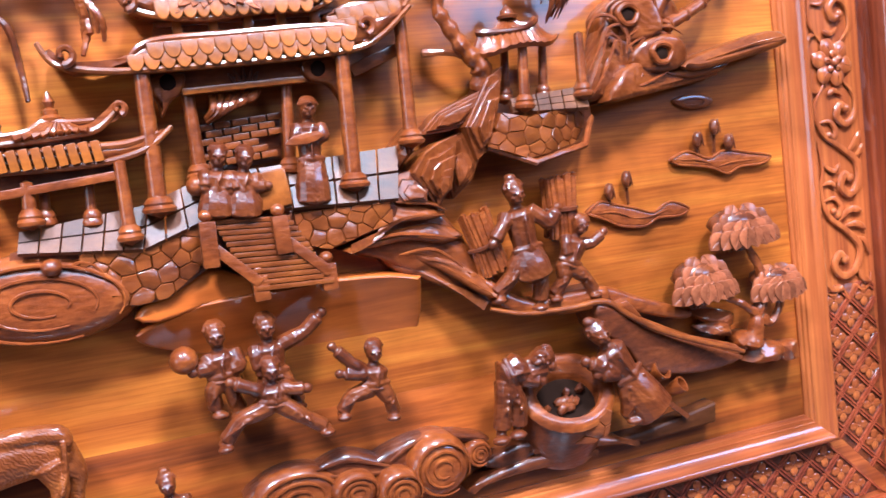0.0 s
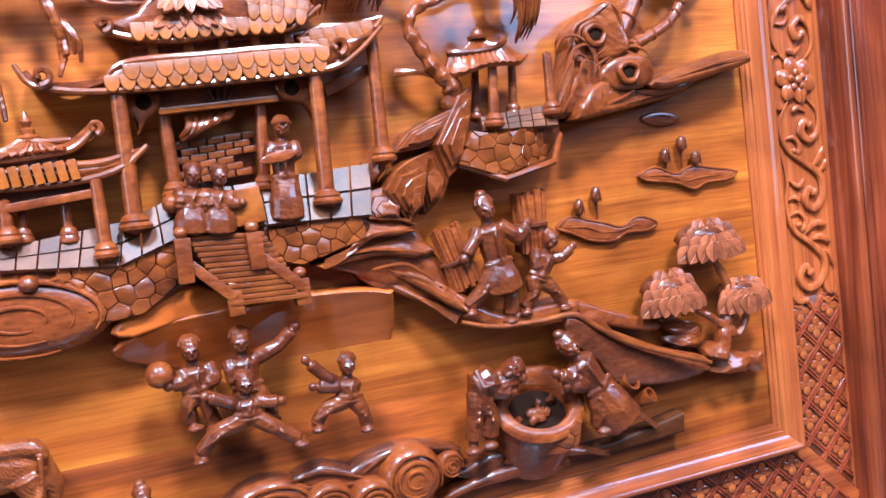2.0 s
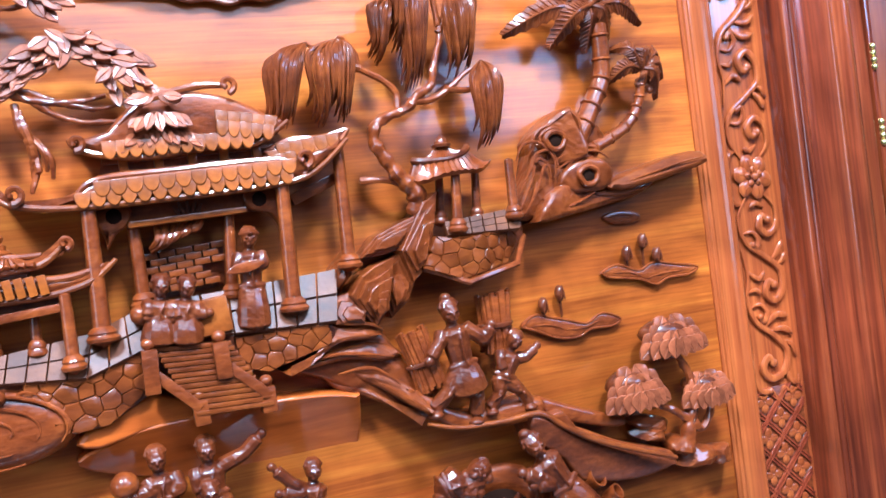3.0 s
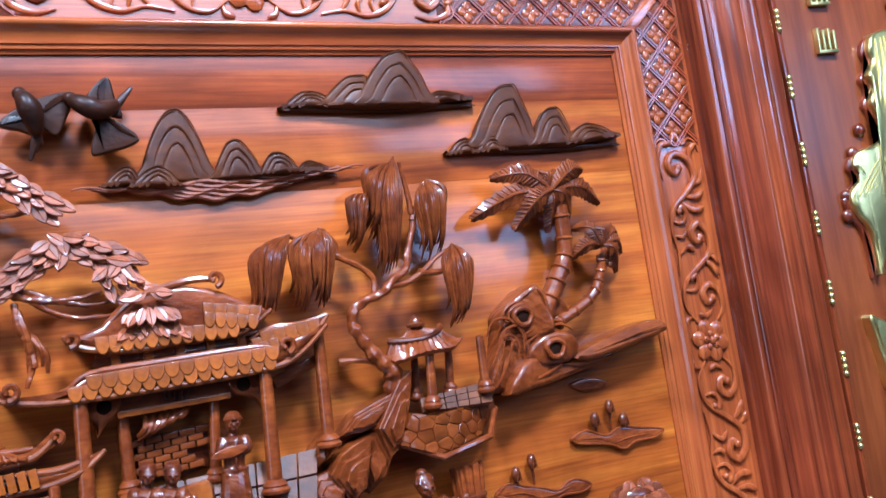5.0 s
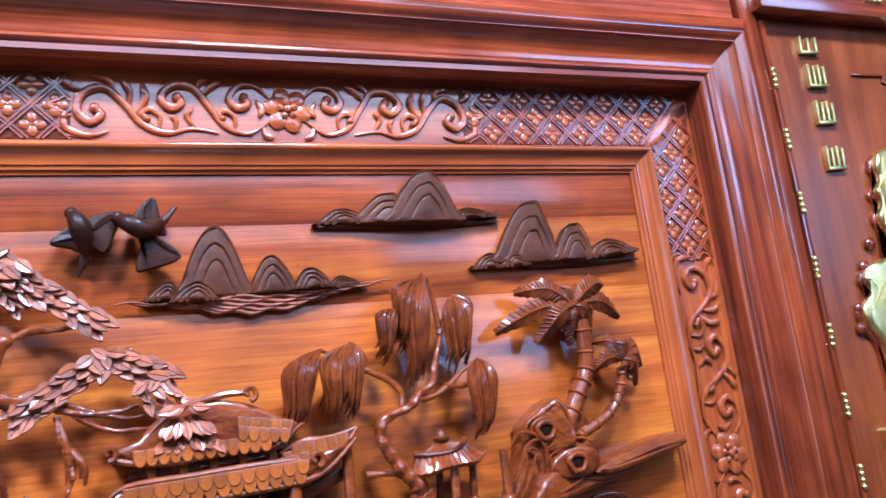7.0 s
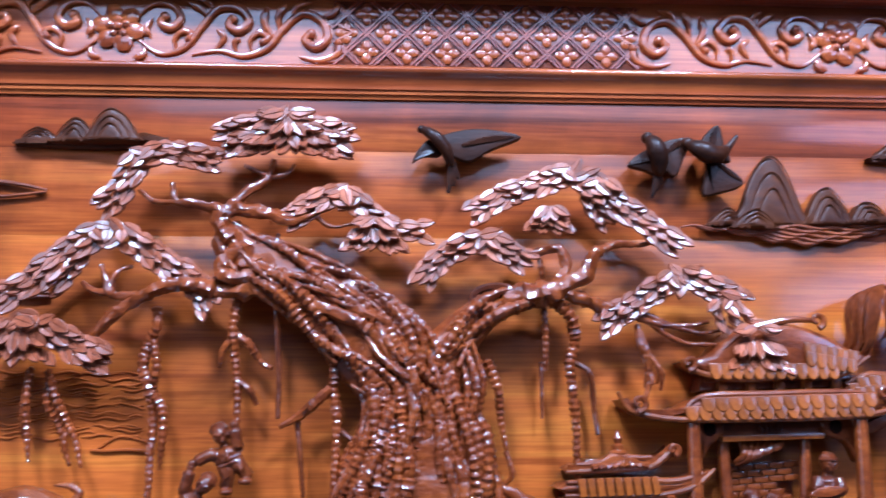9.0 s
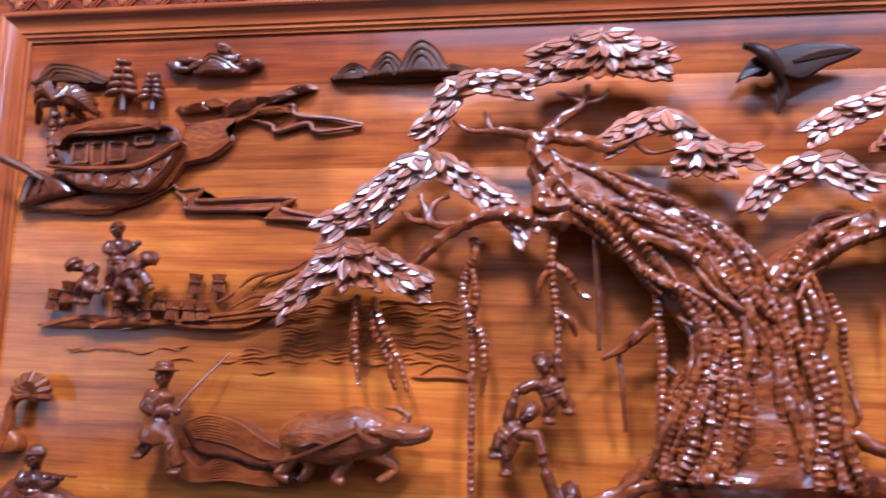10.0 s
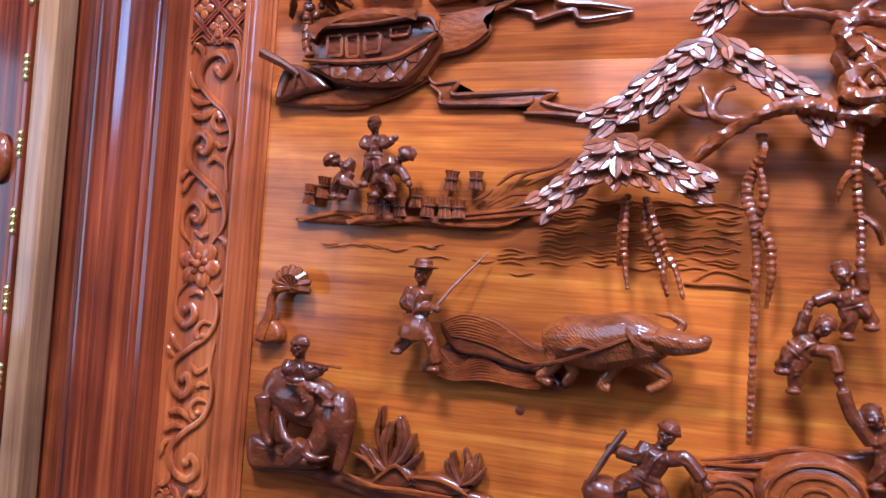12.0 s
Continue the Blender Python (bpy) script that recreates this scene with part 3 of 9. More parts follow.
def scroll_field(side, mid, half):
    """A scroll panel: a flower in its middle and leafy scrolls to both ends, inside a thin cusped border."""
    bm = bmesh.new()
    f = (half - 0.012) / 0.245
    for flip in (-1, 1):
        for pts, r, eye in SCROLLS:
            ribbon(bm, side, mid, flip, pts, r, eye, f)
        rim = spline([(half - 0.026, 0.038), (half - 0.012, 0.034), (half - 0.006, 0.022), (half - 0.014, 0.010), (half + 0.002, 0.0), (half - 0.014, -0.010), (half - 0.006, -0.022), (half - 0.012, -0.034), (half - 0.04, -0.039)], 5)
        tube(bm, [V(on_border(side, mid + flip * p.x, p.y), 0.0016) for p in rim], (0.0014, 0.0022, 0.0022, 0.0014), 6)
    part("scroll_carving", bm, RAIL_H if side in ("top", "bottom") else RAIL_V, borders[side], "carved leafy scrolls in low relief")
    bm = bmesh.new()
    hub = Vector(V(on_border(side, mid, 0), 0))
    for n, rad, size, d in ((6, 0.0178, (0.0128, 0.0030, 0.0112), 0.0032), (5, 0.0092, (0.0052, 0.0022, 0.0046), 0.0062)):
        for q in range(n):
            a = 2 * math.pi * (q + (0.3 if d > 0.004 else 0.8)) / n
            out = Vector((math.cos(a), 0, math.sin(a)))
            ang = math.degrees(a)
            blob(bm, hub + out * rad + Vector((0, -d, 0)), size, ang, 2)
            blob(bm, hub + out * rad * 1.06 + Vector((0, -d - 0.0022, 0)), (size[0] * 0.6, 0.0014, 0.0012), ang, 1)
    blob(bm, hub + Vector((0, -0.008, 0)), (0.0056, 0.0036, 0.0056), 0, 2)
    part("flower", bm, RAIL_H if side in ("top", "bottom") else RAIL_V, borders[side], "carved flower with two rings of petals")


HS, HT = (ZT - ZB) / 2, (XR - XL) / 2
# level borders: two scroll fields each, lattice at the corners and in the middle
for side in ("top", "bottom"):
    scroll_field(side, 0.425, 0.265)
    scroll_field(side, -0.425, 0.265)
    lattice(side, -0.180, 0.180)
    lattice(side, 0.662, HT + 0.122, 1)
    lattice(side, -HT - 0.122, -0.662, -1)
for side in ("right", "left"):
    scroll_field(side, 0.009, 0.290)
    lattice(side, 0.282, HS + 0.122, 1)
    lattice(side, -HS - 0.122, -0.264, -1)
# plain mitre strips over the corner joints
for sx in (-1, 1):
    for sz in (-1, 1):
        bm = bmesh.new()
        cx, cz = (XR if sx > 0 else XL), (ZT if sz > 0 else ZB)
        bar(bm, V((cx + sx * 0.038, cz + sz * 0.038), 0.0014), V((cx + sx * 0.127, cz + sz * 0.127), 0.0014), 0.016, 0.0026, 0.0006)
        part("mitre_strip", bm, RAIL_H, frame_thing)

slab("wall_panelling", (-1.9, 0.036, 0.3), (1.9, 0.12, 2.75), RED_V, "dark red wooden panelling behind the carved panels", "wall panelling")
slab("head_board", (-1.16, -0.012, 2.2372), (1.146, 0.036, 2.50), RED_H, "plain red-brown board over the picture frame", "board")

# ---- neighbours on the wall: upright panels with gilded work ----
def bead_strip(parent, x, d, z0, z1, pitch=0.105):
    bm = bmesh.new()
    bar(bm, V((x, z0), d), V((x, z1), d), 0.009, 0.010, 0.0015)
    rail = part("bead_rail", bm, RED_V, parent, "thin dark rail set with gilded beads")
    bm = bmesh.new()
    blob(bm, (0, 0, 0), (0.0044, 0.0044, 0.0050), 0, 2)
    me = mesh_of("bead", bm, GOLD)
    z = z0 + 0.05
    while z < z1 - 0.05:
        for q in range(4):
            set_piece("bead", me, rail, Matrix.Translation(V((x, z + q * 0.0095), d + 0.006)))
        z += pitch


def side_panel(sx, x0, x1, label):
    th = thing("couplet_panel", (sx * (x0 + x1) / 2, 0.6), label, "wood panel", "couplet panels")
    bm = bmesh.new()
    box(bm, (sx * (x0 + x1) / 2, 0.02, 1.6), (x1 - x0, 0.03, 1.34), 0, 0.002)
    part("field", bm, DOOR if sx > 0 else RED_V, th)
    bm = bmesh.new()
    bar(bm, V((sx * (x0 - 0.028), 0.92), -0.012), V((sx * (x0 - 0.028), 2.32), -0.012), 0.036, 0.036, 0.004)
    part("stile", bm, RED_V if sx > 0 else TAN, th)
    bm = bmesh.new()
    bar(bm, V((sx * (x0 - 0.02), 2.302), 0.006), V((sx * x1, 2.302), 0.006), 0.062, 0.05, 0.004)
    part("head_rail", bm, RED_H, th)
    bead_strip(th, sx * (x0 + 0.001), 0.0, 0.94, 2.262)
    return th


right_panel = side_panel(1, 1.212, 1.72, "orange-brown hardwood couplet panel with gilded lettering and leaf")
left_panel = side_panel(-1, 1.314, 1.72, "dark hardwood couplet panel with gilded beads")

# ---- mountains, birds and clouds ----
def bell(l, r, peak, n=9, full=0.46):
    """A rounded, uneven hill outline between two feet and a peak."""
    L, R, P = Vector(l), Vector(r), Vector(peak)
    out = []
    for i in range(2 * n - 1):
        s = i / (n - 1) - 1
        k = (0.5 + 0.5 * math.cos(math.pi * s)) ** full
        k *= 1 + 0.10 * noise.noise((P.x * 40 + s * 2.6, P.y * 30, 0.3)) * (1 - abs(s))
        e = L if s < 0 else R
        out.append((P.x + (e.x - P.x) * abs(s), e.y + (P.y - e.y) * k))
    return out


def hump(parent, l, r, peak, d, layers=3, mat=None):
    """One carved hill whose bands step down around a bulging heart, each with a rolled lip."""
    bm = bmesh.new()
    o = bell(l, r, peak)
    foot = (Vector(l) + Vector(r)) / 2
    lean = 0.10 * (Vector(peak).x - foot.x)
    for k in range(layers):
        f = 1 - 0.25 * k
        oo = [(foot.x + lean * k + (x - foot.x) * f, foot.y + (z - foot.y) * (f + 0.01 * k) + 0.0004 * k) for x, z in o]
        plate(bm, oo, -0.001, d + 0.0022 * k, 0.0042, n=3, steps=4, wavy=0.0012, slope=(0.0, -0.06))
        tube(bm, [V(p, d + 0.0022 * k - 0.0008) for p in spline(oo[2:-2], 3)], (0.0004, 0.0013, 0.0004), 5)
    return part("hill", bm, mat or OLIVE, parent)


def mountain(label, humps, d=0.009):
    th = thing("mountain", humps[0][0], label, "mountain", "carved mountains")
    for i, (l, r, p) in enumerate(humps):
        hump(th, l, r, p, d + 0.004 * (i % 3))
    xs = [q[0] for h in humps for q in h[:2]]
    zs = [q[1] for h in humps for q in h[:2]]
    z, a, b = sum(zs) / len(zs), min(xs), max(xs)
    bm = bmesh.new()
    plate(bm, [(a - 0.004, z), (a + (b - a) * 0.25, z + 0.006), (a + (b - a) * 0.6, z + 0.007), (b + 0.004, z + 0.001), (a + (b - a) * 0.7, z - 0.005), (a + (b - a) * 0.3, z - 0.005)], -0.001, d - 0.001, 0.003, n=4, wavy=0.002)
    part("foot", bm, OLIVE, th)
    return th


big = mountain("dark smoked-wood mountain with rounded foothills above wavy water", [
    [(0.265, 1.855), (0.349, 1.852), (0.310, 1.936)], [(0.342, 1.853), (0.402, 1.853), (0.371, 1.898)], [(0.393, 1.855), (0.443, 1.856), (0.415, 1.881)],
    [(0.434, 1.856), (0.482, 1.858), (0.453, 1.870)], [(0.229, 1.852), (0.271, 1.852), (0.257, 1.873)], [(0.256, 1.849), (0.310, 1.848), (0.288, 1.871)], [(0.304, 1.852), (0.335, 1.850), (0.324, 1.880)]])
bm = bmesh.new()
a, b = [(0.200, 1.851), (0.517, 1.861)]
for k in range(6):
    pts = []
    for i in range(41):
        t = i / 40
        x = a[0] + (b[0] - a[0]) * (t * (1 - 0.06 * k) + 0.03 * k)
        z = a[1] + (b[1] - a[1]) * t - 0.0034 * k * math.sin(math.pi * t) - 0.004 * math.sin(math.pi * t) + 0.0022 * math.sin(t * 34 + k * 1.7)
        pts.append(V((x, z), 0.011 - 0.0008 * k))
    tube(bm, pts, (0.0010, 0.0030, 0.0028, 0.0010), 7)
part("water", bm, CARVED, big, "thin carved wave lines")
mountain("dark smoked-wood mountain ridge under the frame", [
    [(0.430, 1.934), (0.504, 1.933), (0.462, 1.954)], [(0.472, 1.933), (0.555, 1.931), (0.528, 1.972)], [(0.515, 1.931), (0.620, 1.930), (0.580, 2.000)], [(0.559, 1.929), (0.620, 1.928), (0.587, 1.959)],
    [(0.600, 1.933), (0.673, 1.939), (0.629, 1.950)]])
mountain("dark smoked-wood mountain beside the frame corner", [
    [(0.659, 1.875), (0.762, 1.872), (0.731, 1.959)], [(0.747, 1.874), (0.816, 1.873), (0.787, 1.928)], [(0.796, 1.873), (0.881, 1.882), (0.832, 1.901)], [(0.629, 1.869), (0.675, 1.870), (0.655, 1.890)], [(0.665, 1.869), (0.712, 1.871), (0.692, 1.890)]])
mountain("low dark mountain ridge with a bent peak", [
    [(-0.541, 1.940), (-0.490, 1.941), (-0.519, 1.958)], [(-0.502, 1.940), (-0.452, 1.940), (-0.475, 1.968)], [(-0.466, 1.940), (-0.402, 1.940), (-0.438, 1.980)], [(-0.422, 1.941), (-0.374, 1.945), (-0.403, 1.953)]])
mountain("small dark hill in the corner of the board", [[(-0.915, 1.944), (-0.808, 1.942), (-0.895, 1.970)]], 0.010)

islet = thing("islet", (-0.683, 1.948), "small carved islet with a rounded roof and rocks", "islet")
hump(islet, *[(-0.707, 1.950), (-0.646, 1.950), (-0.690, 1.974)], 0.014, 2, CARVED_DARK)
for i, p in enumerate([(-0.733, 1.963), (-0.719, 1.968), (-0.706, 1.963), (-0.675, 1.981), (-0.664, 1.969), (-0.646, 1.961), (-0.634, 1.964), (-0.725, 1.957), (-0.656, 1.956)]):
    bm = bmesh.new()
    blob(bm, V(p, 0.007), (0.0135 - 0.0006 * i, 0.007, 0.0058), 20 * (i % 3) - 20, 3, 0.8, 110)
    part("rock", bm, CARVED_DARK, islet)


def bird(label, body, wing_a, wing_b, tail, size=1.0, chord=1.0):
    """A flying bird: body, two spread wings with feather ridges, a fanned tail."""
    th = thing("bird", body[0], label, "bird", "flying birds")
    bm = bmesh.new()
    P = spline([(p[0], -d, p[1]) for p, d in zip(body, (0.030, 0.038, 0.036, 0.028))], 5)
    tube(bm, P, (0.003 * size, 0.0075 * size, 0.0098 * size, 0.0085 * size, 0.004 * size), 10)
    blob(bm, P[1], (0.006 * size, 0.006 * size, 0.006 * size), 0, 2)
    part("body", bm, BIRD, th)
    mid = Vector(body[1])
    for w in (wing_a, wing_b):
        bm = bmesh.new()
        tip = Vector(w)
        side = Vector((-(tip - mid).y, (tip - mid).x)).normalized()
        if side.y > 0:
            side = -side
        ln = (tip - mid).length
        rootb = mid.lerp(Vector(body[2]), 0.9)
        plate(bm, [mid + (tip - mid) * 0.05, mid.lerp(tip, 0.5) - side * ln * 0.10, tip, mid.lerp(tip, 0.66) + side * ln * 0.36 * chord, rootb.lerp(tip, 0.3) + side * ln * 0.46 * chord, rootb], 0.020, 0.027, 0.002, n=4)
        for k in range(5):
            q = rootb.lerp(mid, k / 5)
            tube(bm, [V(q.lerp(tip, 0.25 + 0.1 * k), 0.0275), V(q.lerp(tip, 0.9), 0.0275)], (0.0022, 0.0010), 5)
        part("wing", bm, BIRD, th)
    bm = bmesh.new()
    for k in (-1, 0, 1):
        t = Vector(body[3]).lerp(Vector(tail), 1.0) + Vector((0.006 * k, 0.008 * k))
        tube(bm, [V(body[2], 0.028), V(body[3], 0.026), V(t, 0.022)], (0.005, 0.005, 0.002), 6, flat=0.5)
    part("tail", bm, BIRD, th)
    return th


bird("dark carved bird gliding with spread wings", [(-0.095, 1.956), (-0.082, 1.947), (-0.068, 1.933), (-0.059, 1.915)], (0.019, 1.950), (-0.103, 1.919), (-0.057, 1.893), 0.8, 0.42)
bird("dark carved bird with raised wings beside its mate", [(0.160, 1.950), (0.166, 1.938), (0.171, 1.924), (0.173, 1.906)], (0.212, 1.950), (0.139, 1.918), (0.171, 1.890), 1.2, 1.3)
bird("dark carved bird with raised wings beside its mate", [(0.205, 1.944), (0.217, 1.934), (0.234, 1.928), (0.252, 1.937)], (0.245, 1.967), (0.270, 1.898), (0.262, 1.948), 1.2, 1.3)


# ---- rocks, hills and banks ----
rng = random.Random(11)


def rocks(name, label, lumps, mat, category="rock"):
    """A chain of faceted carved rocks: chiselled lumps (place, half width, half height, turn, height off the board)."""
    th = thing(name, lumps[0][0], label, category)
    for p, w, h, rot, d in lumps:
        bm = bmesh.new()
        c = V(p, d * 0.45)
        vs = blob(bm, c, (w, d * 0.62, h), rot, 3, 0.35, 45)
        for q in range(12):
            n = Vector((rng.uniform(-1.2, 1.2), -rng.uniform(0.3, 1.1), rng.uniform(-1, 1))).normalized()
            lim = rng.uniform(0.38, 0.60) * (abs(n.x) * w + abs(n.y) * d * 0.6 + abs(n.z) * h)
            for v in vs:
                o = (v.co - c).dot(n)
                if o > lim:
                    v.co -= n * (o - lim)
        part("boulder", bm, mat, th, "", False)
    return th


def ridge_lines(bm, lines, d, r=0.0018):
    for ln in lines:
        tube(bm, [V(p, d) for p in spline(ln, 5)], (r * 0.4, r, r, r * 0.4), 6)


def swirl(parent, c, rx, rz, d, rot=0, turns=3, mat=None):
    """A rounded boulder with a spiral cut into its face."""
    bm = bmesh.new()
    m = Matrix.Rotation(radians(rot), 2)
    o = [tuple(Vector(c) + m @ Vector((rx * math.cos(a), rz * math.sin(a)))) for a in [2 * math.pi * i / 12 for i in range(12)]]
    plate(bm, o, -0.001, d, min(rx, rz) * 0.55, n=3, steps=5)
    for k in range(turns):
        f = 0.82 - 0.27 * k
        tube(bm, [V(Vector(c) + m @ Vector((rx * f * math.cos(a) + rx * 0.04, rz * f * math.sin(a) - rz * 0.06)), d + 0.0004) for a in [2 * math.pi * (i / 28) - 0.4 for i in range(26)]], (0.0008, 0.0020, 0.0020, 0.0008), 6)
    return part("boulder", bm, mat or CARVED, parent)


# hill slopes below the house
bm = bmesh.new()
plate(bm, [(0.150, 1.408), (0.169, 1.417), (0.190, 1.423), (0.211, 1.429), (0.250, 1.431), (0.300, 1.432), (0.345, 1.432), (0.390, 1.428), (0.418, 1.421), (0.423, 1.414), (0.422, 1.360), (0.386, 1.352), (0.340, 1.352), (0.279, 1.360), (0.210, 1.376), (0.161, 1.394)], -0.012, 0.022, 0.0035, n=2, steps=4, slope=(0.0, 0.58))
single("hill", bm, GOLDEN, "smooth golden hill slope with a rounded brow", "hill")
bm = bmesh.new()
plate(bm, [(0.152, 1.424), (0.165, 1.437), (0.190, 1.448), (0.216, 1.461), (0.250, 1.448), (0.290, 1.440), (0.330, 1.436), (0.300, 1.429), (0.250, 1.427), (0.211, 1.425), (0.172, 1.417)], -0.001, 0.036, 0.004, n=2, steps=3, slope=(0.0, -0.12), wavy=0.003)
single("knoll", bm, GOLDEN, "golden knoll of bare ground under the terrace wall", "hill")

# cliff beside the pavilion with two hollows and a long ledge
cliff = thing("cliff", (0.690, 1.584), "carved rock cliff with two dark round hollows", "rock")
bm = bmesh.new()
for o, d in (([(0.623, 1.577), (0.642, 1.612), (0.655, 1.653), (0.666, 1.662), (0.699, 1.641), (0.697, 1.601), (0.662, 1.579)], 0.034), ([(0.653, 1.662), (0.673, 1.681), (0.704, 1.698), (0.718, 1.666), (0.717, 1.639), (0.688, 1.632), (0.660, 1.637)], 0.040),
             ([(0.689, 1.628), (0.719, 1.638), (0.744, 1.630), (0.752, 1.613), (0.736, 1.599), (0.696, 1.599), (0.679, 1.610)], 0.044), ([(0.643, 1.572), (0.665, 1.603), (0.702, 1.613), (0.737, 1.597), (0.787, 1.602), (0.805, 1.591), (0.742, 1.581), (0.682, 1.574)], 0.036),
             ([(0.711, 1.674), (0.734, 1.685), (0.753, 1.659), (0.742, 1.638), (0.721, 1.642)], 0.030)):
    plate(bm, o, -0.001, d, 0.006, n=2, steps=3, wavy=0.005, slope=(rng.uniform(-.35, .35), rng.uniform(-.3, .3)))
    part("rock_face", bm, ROCK, cliff)
    bm = bmesh.new()
ridge_lines(bm, [[(0.628, 1.588), (0.647, 1.622), (0.654, 1.646), (0.675, 1.648), (0.682, 1.620)], [(0.637, 1.584), (0.655, 1.616), (0.663, 1.633), (0.671, 1.630)], [(0.682, 1.639), (0.709, 1.652), (0.733, 1.648)], [(0.677, 1.627), (0.711, 1.640), (0.737, 1.632)],
                 [(0.655, 1.597), (0.685, 1.585), (0.723, 1.597)], [(0.674, 1.607), (0.682, 1.588)], [(0.694, 1.599), (0.678, 1.585)], [(0.629, 1.642), (0.640, 1.659), (0.661, 1.659), (0.676, 1.641), (0.676, 1.621)], [(0.629, 1.606), (0.644, 1.628), (0.657, 1.641), (0.668, 1.633), (0.669, 1.617)], [(0.632, 1.582), (0.644, 1.598), (0.651, 1.616)], [(0.691, 1.629), (0.711, 1.642), (0.730, 1.645), (0.747, 1.635)]], 0.041, 0.0019)
part("rock_ridge", bm, CARVED, cliff)
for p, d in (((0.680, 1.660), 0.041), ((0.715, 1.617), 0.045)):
    # no hole is cut; a black lump stands for the shade inside
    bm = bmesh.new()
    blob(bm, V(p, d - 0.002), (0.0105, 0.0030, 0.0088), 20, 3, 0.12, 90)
    part("hollow", bm, NEAR_BLACK, cliff, "black lump for the shade in a hollow")
    bm = bmesh.new()
    for q in range(3):
        k = 1 + 0.42 * q
        tube(bm, [V((p[0] + 0.0118 * k * math.cos(a) * (1 + 0.10 * math.sin(3 * a)), p[1] + 0.0100 * k * math.sin(a)), d + 0.0015 - 0.004 * q) for a in [math.pi * (i / 14 - 0.25 * (q > 0)) for i in range(29 if q == 0 else 22)]], (0.0030, 0.0036, 0.0030) if q == 0 else (0.0006, 0.0030, 0.0006), 8)
    part("rim", bm, CARVED, cliff)
bm = bmesh.new()
plate(bm, [(0.741, 1.603), (0.773, 1.615), (0.804, 1.622), (0.849, 1.632), (0.884, 1.633), (0.890, 1.618), (0.850, 1.609), (0.802, 1.601), (0.763, 1.596)], -0.001, 0.038, 0.006, n=2, steps=3, slope=(0.0, -0.25))
plate(bm, [(0.722, 1.595), (0.752, 1.602), (0.806, 1.604), (0.802, 1.595), (0.758, 1.589)], -0.001, 0.034, 0.005, n=2)
tube(bm, [V(p, 0.040) for p in spline([(0.761, 1.603), (0.800, 1.611), (0.844, 1.620), (0.883, 1.625)], 5)], (0.0006, 0.0015, 0.0006), 5)
part("ledge", bm, STONE, cliff, "smooth golden ledge running to the frame")

# rock spine between the house and the wood carriers
crag = thing("crag", (0.446, 1.496), "chiselled rock crag of slanting slabs beside the pavilion", "rock")
for o, d, sl in (([(0.413, 1.554), (0.430, 1.568), (0.430, 1.542), (0.414, 1.524), (0.404, 1.537)], 0.026, (0.4, 0.2)), ([(0.443, 1.559), (0.461, 1.579), (0.486, 1.589), (0.519, 1.600), (0.523, 1.586), (0.498, 1.565), (0.469, 1.560)], 0.036, (0.16, 0.10)), ([(0.515, 1.610), (0.522, 1.618), (0.531, 1.614), (0.530, 1.593), (0.515, 1.541), (0.494, 1.529), (0.481, 1.561), (0.500, 1.587)], 0.044, (-0.28, 0.08)),
                 ([(0.484, 1.564), (0.498, 1.531), (0.488, 1.508), (0.470, 1.493), (0.464, 1.529), (0.472, 1.554)], 0.032, (0.28, 0.06)), ([(0.423, 1.522), (0.435, 1.541), (0.452, 1.552), (0.475, 1.555), (0.466, 1.511), (0.449, 1.487), (0.437, 1.496)], 0.046, (-0.25, 0.14)), ([(0.398, 1.508), (0.411, 1.523), (0.426, 1.523), (0.441, 1.506), (0.436, 1.491), (0.407, 1.495)], 0.040, (0.17, -0.22)),
                 ([(0.448, 1.531), (0.465, 1.531), (0.461, 1.503), (0.447, 1.489), (0.441, 1.509)], 0.050, (0.33, 0.11)), ([(0.495, 1.575), (0.522, 1.587), (0.517, 1.552), (0.499, 1.536), (0.487, 1.558)], 0.040, (0.22, 0.22))):
    bm = bmesh.new()
    mid = sum((Vector(p) for p in o), Vector((0, 0))) / len(o)
    low = min(range(len(o)), key=lambda i: o[i][1])
    pin = mid.lerp(Vector(o[low]), 0.45)
    for k, f in enumerate((1.0, 0.74, 0.46)):
        oo = [tuple(pin + (Vector(p) - pin) * f * (1 + 0.30 * noise.noise((p[0] * 90, p[1] * 90, k * 3.1)))) for p in o]
        plate(bm, oo, -0.001, d + 0.0042 * k - 0.004, 0.0016, n=1, steps=2, slope=sl, wavy=0.004)
    part("slab", bm, ROCK, crag, "", False)
bank = thing("bank", (0.441, 1.444), "layered carved rock bank sloping down to a path", "bank")
bm = bmesh.new()
plate(bm, [(0.358, 1.455), (0.402, 1.494), (0.442, 1.494), (0.473, 1.454), (0.498, 1.411), (0.532, 1.371), (0.494, 1.378), (0.459, 1.400), (0.424, 1.419), (0.386, 1.442)], -0.001, 0.025, 0.006, n=2, steps=3, wavy=0.006)
part("rock_core", bm, ROCK, bank)
bm = bmesh.new()
